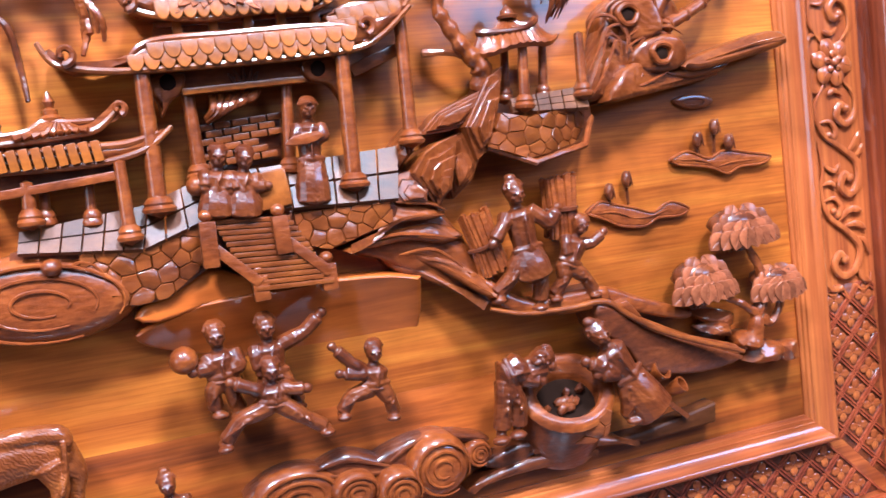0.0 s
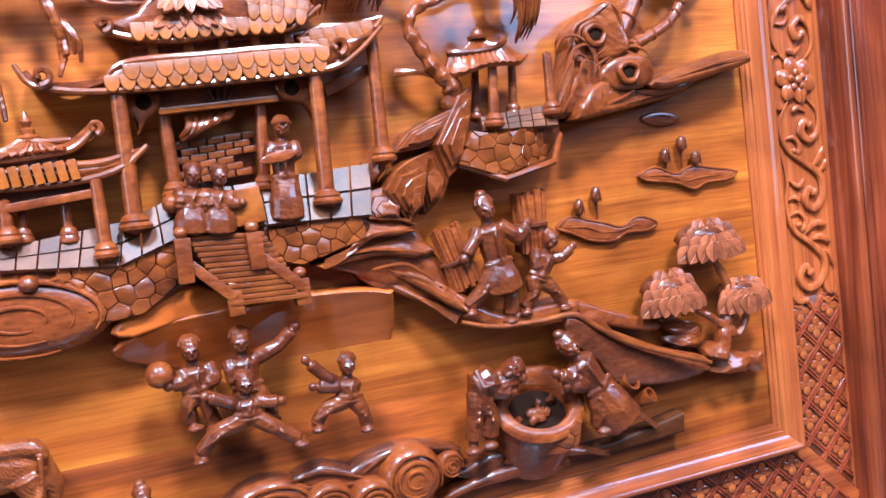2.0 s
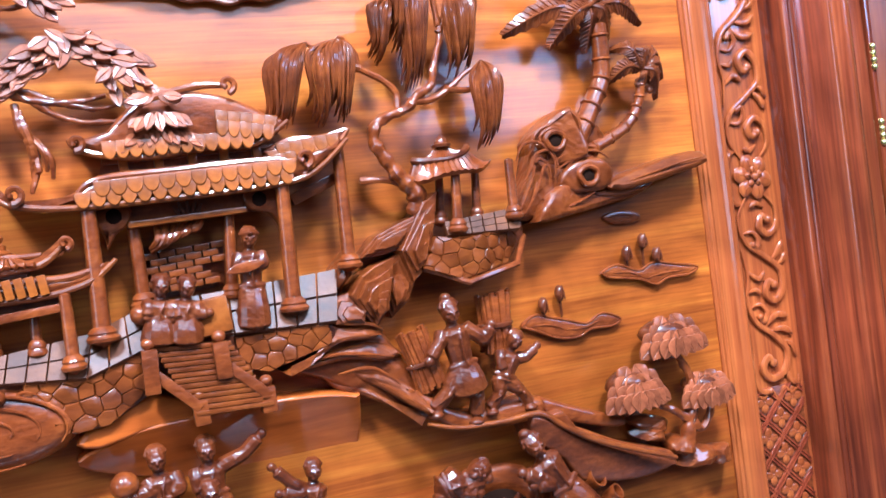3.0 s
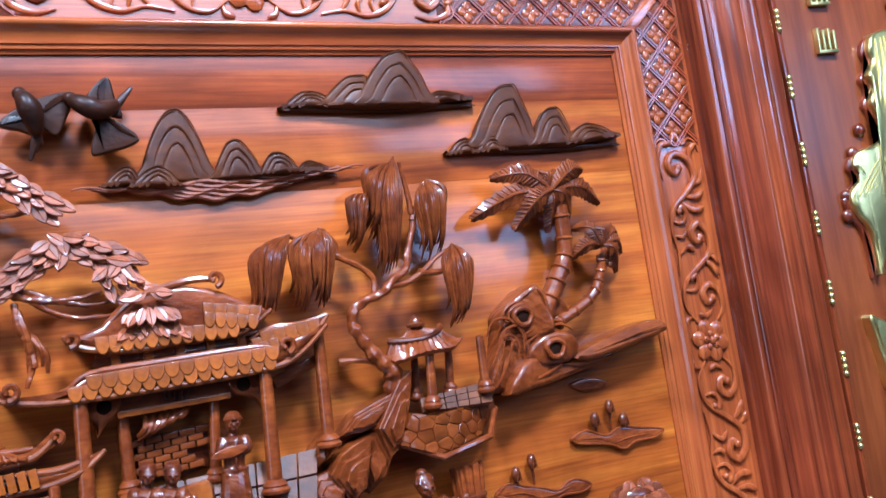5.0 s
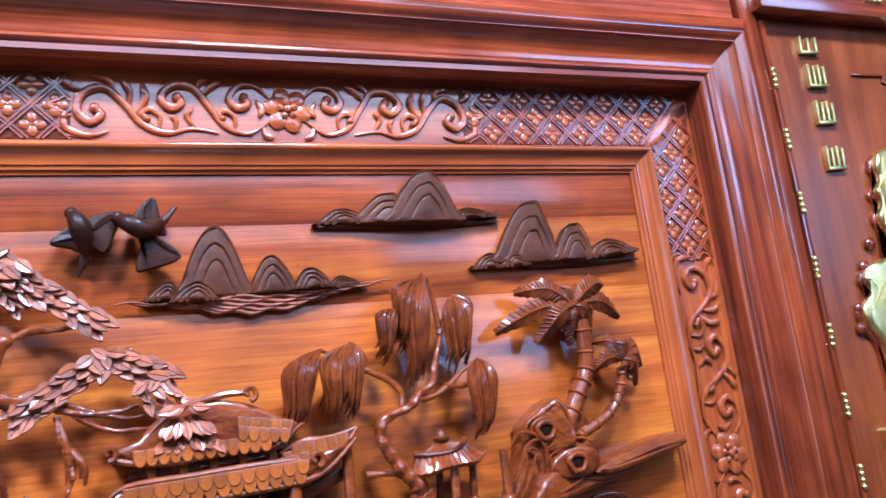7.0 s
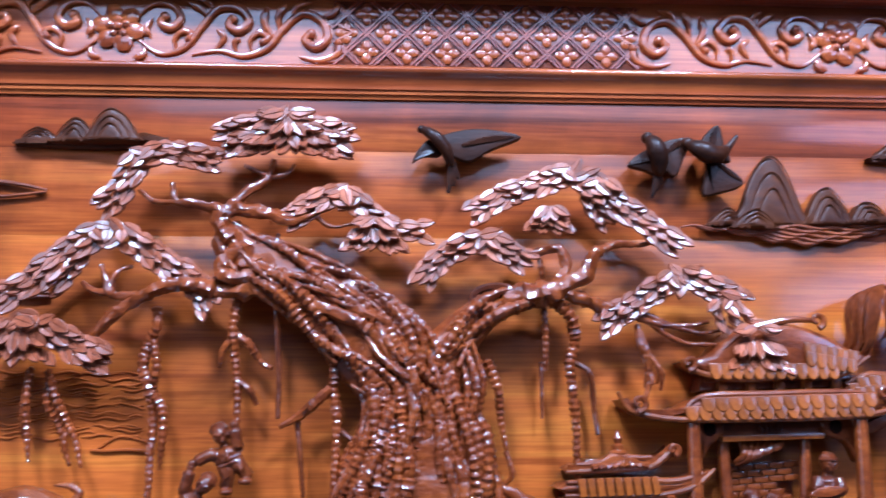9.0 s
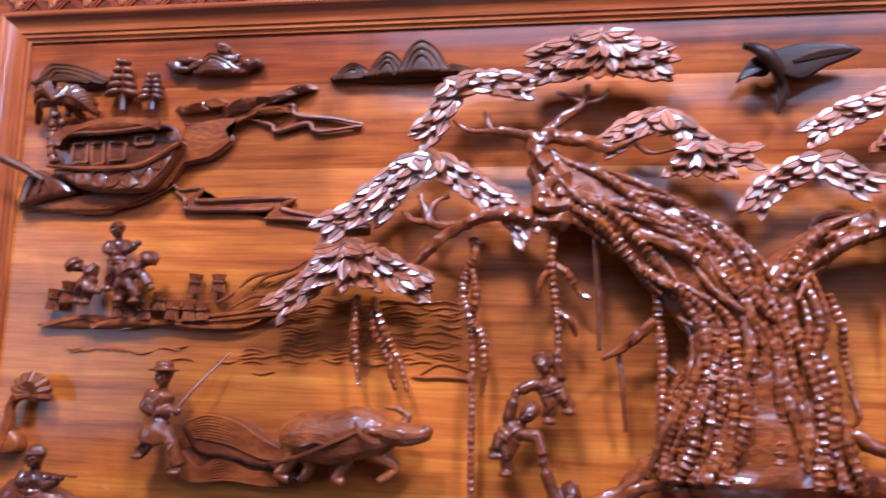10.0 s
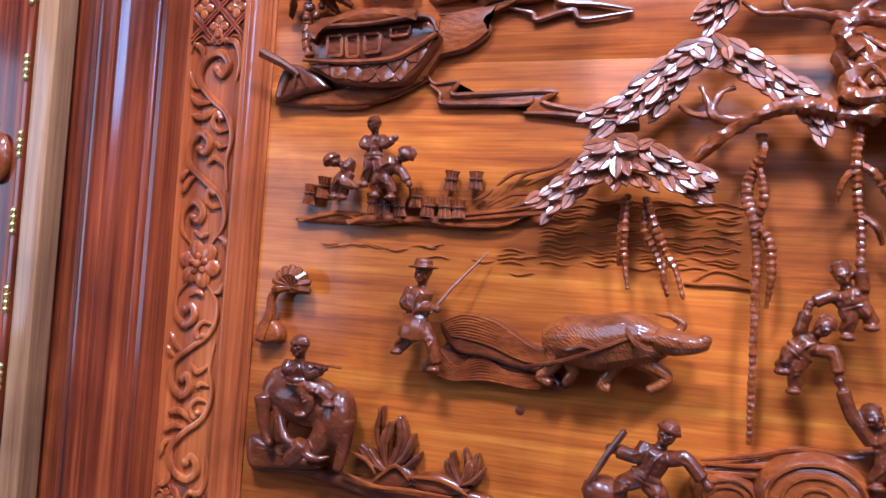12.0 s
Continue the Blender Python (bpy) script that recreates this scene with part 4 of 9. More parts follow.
for o, d in (([(0.399, 1.500), (0.434, 1.498), (0.456, 1.480), (0.437, 1.475), (0.407, 1.476), (0.382, 1.466), (0.346, 1.457), (0.383, 1.471)], 0.040), ([(0.382, 1.466), (0.412, 1.470), (0.448, 1.470), (0.474, 1.454), (0.451, 1.449), (0.416, 1.457), (0.386, 1.456), (0.357, 1.455)], 0.034),
             ([(0.392, 1.453), (0.440, 1.454), (0.464, 1.429), (0.483, 1.411), (0.493, 1.388), (0.475, 1.397), (0.447, 1.420), (0.419, 1.437)], 0.032), ([(0.380, 1.452), (0.413, 1.438), (0.452, 1.410), (0.485, 1.380), (0.468, 1.393), (0.428, 1.415), (0.400, 1.428)], 0.026)):
    plate(bm, o, -0.001, d, 0.005, n=3, wavy=0.004, slope=(rng.uniform(-.1, .1), rng.uniform(-.6, -.2)))
    part("rock_layer", bm, ROCK, bank)
    bm = bmesh.new()
ridge_lines(bm, [[(0.387, 1.473), (0.418, 1.480), (0.451, 1.478)], [(0.356, 1.459), (0.404, 1.465), (0.462, 1.453)], [(0.401, 1.445), (0.437, 1.445), (0.465, 1.423)], [(0.414, 1.494), (0.438, 1.491), (0.454, 1.483)]], 0.038)
part("rock_ridge", bm, CARVED, bank)
bm = bmesh.new()
path = [(0.470, 1.417), (0.491, 1.386), (0.520, 1.365), (0.565, 1.356), (0.621, 1.356), (0.624, 1.378), (0.582, 1.379), (0.541, 1.377), (0.511, 1.391), (0.494, 1.406)]
plate(bm, path, -0.001, 0.038, 0.006, n=4)
plate(bm, [(0.625, 1.354), (0.655, 1.338), (0.704, 1.309), (0.755, 1.289), (0.794, 1.278), (0.787, 1.259), (0.737, 1.269), (0.686, 1.293), (0.646, 1.321)], -0.001, 0.022, 0.005, n=4)
plate(bm, [(0.626, 1.377), (0.667, 1.360), (0.731, 1.333), (0.722, 1.324), (0.665, 1.341), (0.637, 1.353)], -0.001, 0.030, 0.005, n=4)
plate(bm, [(0.623, 1.355), (0.664, 1.338), (0.727, 1.306), (0.787, 1.284), (0.784, 1.271), (0.725, 1.288), (0.661, 1.319)], -0.001, 0.034, 0.004, n=4)
plate(bm, [(0.624, 1.358), (0.645, 1.361), (0.661, 1.339), (0.643, 1.342)], 0.02, 0.044, 0.002, n=1)
part("path", bm, CARVED, bank, "smooth carved path ledge")
bm = bmesh.new()
plate(bm, [(0.606, 1.362), (0.628, 1.354), (0.648, 1.339), (0.673, 1.322), (0.722, 1.300), (0.780, 1.276), (0.794, 1.268), (0.760, 1.261), (0.714, 1.263), (0.664, 1.276), (0.642, 1.306), (0.607, 1.336)], -0.001, 0.040, 0.004, n=2, steps=3, slope=(0.0, 0.15))
part("ledge_front", bm, CARVED_DARK, bank, "broad plain front of the path ledge")
bm = bmesh.new()
tube(bm, [V(p, 0.047) for p in spline([(0.486, 1.378), (0.522, 1.367), (0.574, 1.364), (0.615, 1.364), (0.642, 1.345), (0.673, 1.325), (0.722, 1.303), (0.784, 1.279)], 6)], (0.002, 0.0030, 0.0034, 0.0034, 0.0036, 0.0024), 9)
part("ledge_lip", bm, STONE, bank, "rounded lip of the path ledge")

# bottom swirls and boulders under the well and children
surf = thing("boulders", (0.374, 1.200), "row of swirling carved boulders along the lower frame", "rock")
for c, rx, rz, d in (((0.416, 1.228), 0.034, 0.032, 0.045), ((0.460, 1.230), 0.014, 0.014, 0.036), ((0.328, 1.224), 0.024, 0.018, 0.044), ((0.371, 1.215), 0.024, 0.022, 0.050),
                     ((0.272, 1.228), 0.045, 0.028, 0.034)):
    swirl(surf, c, rx, rz, d)
bm = bmesh.new()
for o in ([(0.300, 1.252), (0.329, 1.258), (0.363, 1.244), (0.385, 1.231), (0.372, 1.222), (0.331, 1.230), (0.292, 1.243)], [(0.351, 1.243), (0.389, 1.257), (0.426, 1.257), (0.475, 1.243), (0.468, 1.235), (0.425, 1.246), (0.399, 1.240), (0.378, 1.227)], [(0.224, 1.231), (0.249, 1.251), (0.282, 1.248), (0.314, 1.234), (0.323, 1.214), (0.288, 1.212)],
          [(0.463, 1.199), (0.497, 1.206), (0.538, 1.209), (0.600, 1.200), (0.591, 1.192), (0.535, 1.193), (0.488, 1.192), (0.448, 1.187)]):
    plate(bm, o, -0.001, 0.026, 0.007, n=4)
ridge_lines(bm, [[(0.293, 1.248), (0.328, 1.251), (0.379, 1.231)], [(0.298, 1.241), (0.338, 1.235), (0.384, 1.227)], [(0.368, 1.241), (0.407, 1.256), (0.469, 1.243)], [(0.373, 1.231), (0.406, 1.244), (0.425, 1.246)], [(0.242, 1.241), (0.281, 1.243), (0.319, 1.226)]], 0.028, 0.0022)
part("wave_crest", bm, CARVED_DARK, surf)

cloud = thing("swirl_rock", (0.092, 1.415), "large oval rock carved with concentric rings", "rock")
swirl(cloud, (0.078, 1.453), 0.082, 0.040, 0.050, -5, 3)
swirl(cloud, (0.119, 1.461), 0.019, 0.026, 0.044, 20, 2)
bm = bmesh.new()
for o in ([(0.109, 1.439), (0.128, 1.440), (0.143, 1.429), (0.131, 1.426), (0.112, 1.428)], [(0.035, 1.429), (0.070, 1.424), (0.102, 1.424), (0.131, 1.427), (0.120, 1.417), (0.087, 1.414)]):
    plate(bm, o, -0.001, 0.034, 0.005, n=4)
blob(bm, V((0.094, 1.480), 0.05), (0.009, 0.009, 0.008), 0, 2)
part("fringe", bm, CARVED, cloud)


# ---- trees ----
def strand_clump(parent, top, lows, r, n, rgen, d=0.034, name="frond"):
    """A drooping willow frond: strands that rise over the twig and hang."""
    bm = bmesh.new()
    T = Vector(top)
    A, B = Vector(lows[0]), Vector(lows[1])
    for i in range(n):
        f = (i + 0.5) / n
        end = A.lerp(B, f) + Vector((rgen.uniform(-.003, .003), rgen.uniform(-.012, .014)))
        bulge = T.lerp(end, 0.42) + Vector(((f - 0.5) * 0.016 + (end.x - T.x) * 0.30, 0.012))
        dd = d + 0.014 * math.sin(math.pi * f) + rgen.uniform(0, 0.003)
        P = spline([V(T, d), V(bulge, dd + 0.006), V(T.lerp(end, 0.78) + Vector(((end.x - T.x) * 0.12, 0)), dd), V(end, d - 0.010)], 5)
        tube(bm, P, (r * 0.5, r * 1.25, r * 1.1, r * 0.25), 6)
    return part(name, bm, FROND, parent)


willow = thing("willow_tree", (0.515, 1.631), "carved willow with a bent trunk and hanging fronds", "tree")
bm = bmesh.new()
TR = [(0.511, 1.598), (0.511, 1.618), (0.500, 1.630), (0.488, 1.644), (0.477, 1.661), (0.469, 1.676), (0.474, 1.693), (0.490, 1.702), (0.510, 1.708), (0.522, 1.720), (0.540, 1.731), (0.547, 1.750), (0.558, 1.778), (0.565, 1.802)]
knobby(bm, spline([(x, -d, z) for (x, z), d in zip(TR, (0.026, .032, .036, .040, .042, .042, .042, .042, .042, .042, .040, .036, .034, .034))], 6), (0.011, 0.0092, 0.0072, 0.0062, 0.0056, 0.0048, 0.0040, 0.0030), 9, 0.12, 0.017)
part("trunk", bm, CARVED, willow)
for ln, ds in (([(0.499, 1.706), (0.500, 1.725), (0.487, 1.740), (0.466, 1.753), (0.463, 1.768), (0.452, 1.784), (0.446, 1.786)], (.042, .040, .038, .036, .036, .036, .036)), ([(0.466, 1.753), (0.443, 1.761), (0.428, 1.772), (0.414, 1.781)], (.036, .034, .034, .034)),
               ([(0.512, 1.715), (0.540, 1.716), (0.564, 1.728), (0.583, 1.742), (0.603, 1.752)], (.042, .038, .036, .034, .034)), ([(0.558, 1.727), (0.587, 1.725), (0.604, 1.736)], (.036, .032, .03)), ([(0.560, 1.795), (0.557, 1.829), (0.552, 1.857)], (.034, .034, .036)),
               ([(0.559, 1.788), (0.571, 1.811), (0.585, 1.831)], (.034, .034, .034)), ([(0.454, 1.638), (0.480, 1.636), (0.500, 1.626)], (.025, .032, .034))):
    bm = bmesh.new()
    tube(bm, spline([(x, -d, z) for (x, z), d in zip(ln, ds)], 5), (0.0042, 0.0033, 0.0022), 8, 0.08, 0.02)
    part("branch", bm, CARVED, willow)
for top, lows, n in (((0.414, 1.783), [(0.363, 1.704), (0.391, 1.710)], 10), ((0.448, 1.786), [(0.409, 1.707), (0.452, 1.713)], 11), ((0.509, 1.821), [(0.479, 1.770), (0.495, 1.769)], 7),
                     ((0.547, 1.864), [(0.513, 1.733), (0.538, 1.750)], 12), ((0.543, 1.857), [(0.501, 1.800), (0.516, 1.766)], 8), ((0.583, 1.835), [(0.566, 1.741), (0.601, 1.763)], 10), ((0.605, 1.756), [(0.589, 1.667), (0.619, 1.678)], 9)):
    strand_clump(willow, top, lows, 0.0018, int(n * 3.2), rng)


def palm_frond(parent, c, tip, d, droop=0.012, w=0.010):
    """A palm leaf: an arched rib with a comb of leaflets on both sides."""
    bm = bmesh.new()
    C, T = Vector(c), Vector(tip)
    mid = C.lerp(T, 0.5) + Vector((0, droop))
    P = spline([V(C, d), V(mid, d + 0.006), V(T, d - 0.014)], 9)
    tube(bm, P, (0.0022, 0.0018, 0.0008), 6)
    rows = []
    for i, p in enumerate(P):
        t = (P[min(i + 1, len(P) - 1)] - P[max(i - 1, 0)]).normalized()
        s = Vector((-t.z, 0, t.x))
        ww = 1.45 * w * math.sin(math.pi * min(1, 0.16 + 0.80 * i / len(P))) * (1.0 if i % 2 else 0.82) * 0.85
        row = []
        for sg in (-1, 1):
            e = p + s * sg * ww + t * ww * 0.5 + Vector((0, 0.005, 0))
            row.append(e)
            if ww > 0.003:
                tube(bm, [p, p.lerp(e, 0.6) + Vector((0, -0.0006, 0)), e], (0.0013, 0.0011, 0.0005), 5)
        rows.append([bm.verts.new(row[0]), bm.verts.new(p + Vector((0, -0.0004, 0))), bm.verts.new(row[1]), bm.verts.new(p + Vector((0, 0.004, 0)))])
    for a, b in zip(rows, rows[1:]):
        for s in range(4):
            bm.faces.new((a[s], a[(s + 1) % 4], b[(s + 1) % 4], b[s]))
    return part("frond", bm, FROND, parent)


def palm(label, c, tips, trunk, r, d=0.034, w=0.010, mat=None):
    th = thing("palm_tree", trunk[-1], label, "palm tree", "carved palm trees")
    bm = bmesh.new()
    P = spline([(x, -dd, z) for (x, z), dd in zip(trunk, [d - 0.004, d - 0.008, d - 0.006, d - 0.004])], 7)
    m = len(P)
    tube(bm, P, (r * 0.75, r * 0.85, r), 9)
    for i in range(2, m - 1, 3):
        t = (P[i + 1] - P[i - 1]).normalized()
        rr = r * (0.78 + 0.25 * i / m)
        tube(bm, [P[i] - t * 0.0022, P[i] + t * 0.0002, P[i] + t * 0.002], (rr * 0.98, rr * 1.16, rr * 0.98), 9)
    part("trunk", bm, mat or CARVED, th)
    for i, t in enumerate(tips):
        palm_frond(th, c, t, d + 0.003 * (i % 3), 0.010, w)
    bm = bmesh.new()
    for q in range(7):
        blob(bm, V((c[0] + rng.uniform(-.012, .014), c[1] - 0.012 - rng.uniform(0, .014)), d - 0.004), (0.0048, 0.0048, 0.0048), 0, 1)
    part("fruit", bm, CARVED_DARK, th)
    return th


palm("tall carved palm with a ringed leaning trunk", (0.748, 1.811), [(0.643, 1.786), (0.676, 1.834), (0.696, 1.768), (0.747, 1.762), (0.826, 1.793), (0.806, 1.837), (0.747, 1.834), (0.778, 1.776)], [(0.761, 1.791), (0.760, 1.734), (0.739, 1.697), (0.712, 1.657)], 0.0125, 0.036, 0.012)
palm("small carved palm with a curved slender trunk", (0.811, 1.736), [(0.766, 1.721), (0.776, 1.762), (0.810, 1.757), (0.848, 1.749), (0.849, 1.725), (0.835, 1.701), (0.815, 1.699)], [(0.812, 1.725), (0.806, 1.696), (0.783, 1.670), (0.732, 1.647)], 0.0075, 0.034, 0.009)


LEAF_MESHES = [leaf_mesh("leaf", 0.0225, 0.0124, LEAF), leaf_mesh("leaf", 0.0200, 0.0118, LEAF), leaf_mesh("leaf", 0.0240, 0.0126, LEAF)]


FAR_LEAVES = ([], [])   # places and faces of the joined foliage


def leaf_at(parent, p, d, ang, lift=0.0, k=1.0, roll=0.0):
    m = Matrix.Translation(V(p, d - 0.006)) @ Matrix.Rotation(radians(-rng.uniform(7, 17)), 4, 'X') @ Matrix.Rotation(radians(-ang), 4, 'Y') @ Matrix.Rotation(radians(-lift), 4, 'Z') @ Matrix.Rotation(radians(roll), 4, 'X') @ Matrix.Diagonal((k, k, k, 1))
    me = rng.choice(LEAF_MESHES)
    if parent.name.startswith("banyan") and p[0] > -0.215:
        base = len(FAR_LEAVES[0])
        FAR_LEAVES[0].extend(tuple(m @ v.co) for v in me.vertices)
        FAR_LEAVES[1].extend(tuple(base + i for i in f.vertices) for f in me.polygons)
        return None
    return set_piece("leaf", me, parent, m)


def crown(parent, arc, apex, width, d=0.046, rows=3, step=0.0145, k=1.0):
    """Leaves laid like shingles along an arch, pointing away from its apex and a little down."""
    P = [Vector(p) for p in spline(arc, 10)]
    total = sum((b - a).length for a, b in zip(P, P[1:]))
    n = max(4, int(total / (step * 0.86)))
    for r in range(rows):
        for i in range(n + 1):
            f = (i + 0.5 * (r % 2)) / n
            if f > 1:
                continue
            j = min(int(f * (len(P) - 1)), len(P) - 2)
            q = P[j].lerp(P[j + 1], f * (len(P) - 1) - j)
            t = (P[j + 1] - P[j]).normalized()
            sg = 1 if f > apex else -1
            out = Vector((-t.y, t.x))
            if out.y < 0:
                out = -out
            off = ((r + 0.5) / rows - 0.5) * width
            dirv = t * sg + out * (0.35 * (off / max(width, 1e-6)) * 2) + Vector((0, -0.25))
            if abs(f - apex) < 0.07:
                dirv = Vector((rng.uniform(-1, 1), -0.45 if off <= 0 else 0.25))
            ang = math.degrees(math.atan2(dirv.y, dirv.x)) + rng.uniform(-9, 9)
            start = q + out * off - dirv.normalized() * 0.010
            leaf_at(parent, start, d + 0.002 * r - 0.010 * abs(f - apex) + rng.uniform(-.002, .003), ang, rng.uniform(2, 9), k * rng.uniform(0.9, 1.12), rng.uniform(-7, 7))


def dome_of_leaves(parent, c, rx, rz, d, rings=3, k=1.0):
    """A full clump like a shaggy cap: leaves in overlapping rows that fan out and down from its top."""
    top = Vector((c[0], c[1] + rz * 0.55))
    for row in range(rings + 1):
        f = row / rings
        n = 4 + int(row * 3.2)
        for i in range(n):
            u = (i + 0.5) / n * 2 - 1 + rng.uniform(-.06, .06)
            p = Vector((c[0] + rx * 0.82 * u * (0.30 + 0.70 * f), c[1] + rz * (0.75 - 1.15 * f) - rz * 0.35 * u * u * f))
            q = p - top + Vector((0, -0.006))
            ang = math.degrees(math.atan2(q.y * 0.8, q.x)) + rng.uniform(-10, 10)
            leaf_at(parent, p, d + 0.012 * (1 - f) + rng.uniform(-.001, .002), ang, 6 + 10 * f, k * rng.uniform(0.9, 1.08), rng.uniform(-8, 8))


banyan = thing("banyan_tree", (-0.097, 1.505), "great carved banyan with knotted trunk, leaf crowns and hanging roots", "tree")


def limb(pts, ds, radii, knob=0.16, pitch=0.014, name="branch", mat=None, seg=8):
    bm = bmesh.new()
    knobby(bm, spline([(x, -d - 0.003 * math.sin(31 * x), z + 0.0016 * math.sin(190 * x)) for (x, z), d in zip(pts, ds)], 6), [0.9 * r for r in radii], 10, knob * 0.18, pitch * 0.8, 0.55)
    return part(name, bm, mat or CARVED, banyan)


# trunk: a core wrapped in beaded strands
bm = bmesh.new()
core = spline([(x, -d, z) for (x, z), d in zip([(-0.084, 1.517), (-0.089, 1.572), (-0.096, 1.629), (-0.111, 1.675), (-0.144, 1.717), (-0.180, 1.753), (-0.228, 1.783), (-0.277, 1.810), (-0.302, 1.837)], (.026, .026, .026, .028, .03, .032, .034, .034, .034))], 6)
tube(bm, core, (0.074, 0.068, 0.056, 0.048, 0.045, 0.040, 0.034, 0.026, 0.018), 26, flat=0.5, gnarl=0.22)
tube(bm, spline([(x, -d, z) for (x, z), d in zip([(-0.093, 1.629), (-0.078, 1.687), (-0.060, 1.717), (-0.030, 1.747), (0.001, 1.762), (0.038, 1.772)], (.03, .03, .03, .032, .034, .034))], 6), (0.040, 0.030, 0.022, 0.015, 0.012), 12, flat=0.6)
part("trunk_core", bm, CARVED, banyan)
STRANDS = [([(-0.249, 1.784), (-0.214, 1.767), (-0.178, 1.729), (-0.154, 1.692), (-0.142, 1.646), (-0.136, 1.596), (-0.146, 1.521)], 0.0085), ([(-0.226, 1.787), (-0.184, 1.761), (-0.149, 1.720), (-0.125, 1.674), (-0.116, 1.624), (-0.118, 1.521)], 0.0085), ([(-0.214, 1.790), (-0.167, 1.766), (-0.126, 1.726), (-0.108, 1.686), (-0.099, 1.629), (-0.097, 1.521)], 0.008),
           ([(-0.202, 1.793), (-0.155, 1.775), (-0.120, 1.746), (-0.094, 1.697), (-0.082, 1.640), (-0.077, 1.521)], 0.0085), ([(-0.173, 1.788), (-0.132, 1.764), (-0.100, 1.732), (-0.079, 1.692), (-0.062, 1.635), (-0.054, 1.520)], 0.008), ([(-0.038, 1.727), (-0.062, 1.698), (-0.059, 1.652), (-0.039, 1.596), (-0.029, 1.519)], 0.008),
           ([(-0.062, 1.714), (-0.080, 1.686), (-0.077, 1.640), (-0.068, 1.596), (-0.063, 1.521)], 0.0085), ([(-0.119, 1.663), (-0.136, 1.618), (-0.153, 1.574), (-0.163, 1.521)], 0.0085), ([(-0.146, 1.744), (-0.120, 1.697), (-0.108, 1.652), (-0.088, 1.607), (-0.091, 1.520)], 0.0075),
           ([(-0.050, 1.721), (-0.041, 1.675), (-0.045, 1.629), (-0.034, 1.579), (-0.017, 1.519)], 0.007), ([(-0.191, 1.745), (-0.178, 1.710), (-0.148, 1.663), (-0.153, 1.613), (-0.170, 1.563), (-0.185, 1.520)], 0.007), ([(-0.094, 1.720), (-0.097, 1.674), (-0.105, 1.629), (-0.108, 1.575), (-0.113, 1.521)], 0.0085),
           ([(-0.126, 1.708), (-0.131, 1.663), (-0.125, 1.613), (-0.130, 1.564), (-0.135, 1.522)], 0.0075), ([(-0.080, 1.663), (-0.074, 1.607), (-0.082, 1.564), (-0.080, 1.521)], 0.008), ([(-0.085, 1.686), (-0.061, 1.721), (-0.032, 1.745), (0.001, 1.760), (0.034, 1.769)], 0.0095), ([(-0.094, 1.669), (-0.070, 1.715), (-0.041, 1.752), (-0.005, 1.770), (0.028, 1.776)], 0.009), ([(-0.067, 1.692), (-0.044, 1.727), (-0.014, 1.748), (0.022, 1.760)], 0.008)]
A, B, C, D = [Vector(p) for p in [(-0.145, 1.663), (-0.041, 1.663), (-0.188, 1.518), (-0.003, 1.516)]]
for i in range(13):
    f = (i + 0.5) / 13
    a, b = A.lerp(B, f), C.lerp(D, f)
    STRANDS.append(([tuple(a.lerp(b, q / 4) + Vector((0.006 * math.sin(q * 2 + i), 0))) for q in range(5)], 0.0095))
for pts, r in STRANDS:
    for k in (-1, 0, 1):
        ph = rng.uniform(0, 6.28)
        P = spline([(x + 0.0075 * k + 0.004 * math.sin(1.7 * i + ph), -(0.046 - 0.004 * abs(k) + 0.010 * math.sin(i * 1.3 + ph)), z) for i, (x, z) in enumerate(pts)], 6)
        bm = bmesh.new()
        f = r * (0.68 if k == 0 else rng.uniform(0.42, 0.56))
        knobby(bm, P, (f * 0.6, f, f * 0.9, f * 1.2, f), 8, rng.uniform(0.12, 0.20), rng.uniform(0.0070, 0.0095), 0.20)
        part("root_strand", bm, CARVED, banyan, "beaded aerial root grown onto the trunk")
for q in range(18):
    u = -0.90 + 1.80 * (q % 9 + rng.uniform(-0.3, 0.3)) / 8
    first = rng.choice((2, 2, 8, 14, 20)) if q < 9 else rng.randint(12, 26)
    last = min(len(core), first + rng.randint(16, 30))
    ph = rng.uniform(0, 6.28)
    P = []
    for i in range(first, last):
        c = core[i]
        f = i / (len(core) - 1)
        R = 0.074 - 0.052 * f
        t = (core[min(i + 1, len(core) - 1)] - core[i - 1]).normalized()
        s = Vector((t.z, 0, -t.x))
        w = max(-0.97, min(0.97, u + 0.24 * math.sin(f * 8 + ph) + 0.08 * math.sin(f * 23 + 2 * ph)))
        P.append(c + s * w * R + Vector((0, -0.5 * R * math.sqrt(1 - w * w) - 0.001 - 0.004 * math.sin(f * 17 + ph), 0)))
    bm = bmesh.new()
    r = rng.uniform(0.0042, 0.0066)
    knobby(bm, spline(P, 2), (r * 0.5, r * 1.05, r * 0.9, r * 0.8, r * 0.4), 8, rng.uniform(0.10, 0.20), rng.uniform(0.0065, 0.0095), 0.40)
    part("root_strand", bm, CARVED, banyan, "beaded aerial root grown onto the trunk")

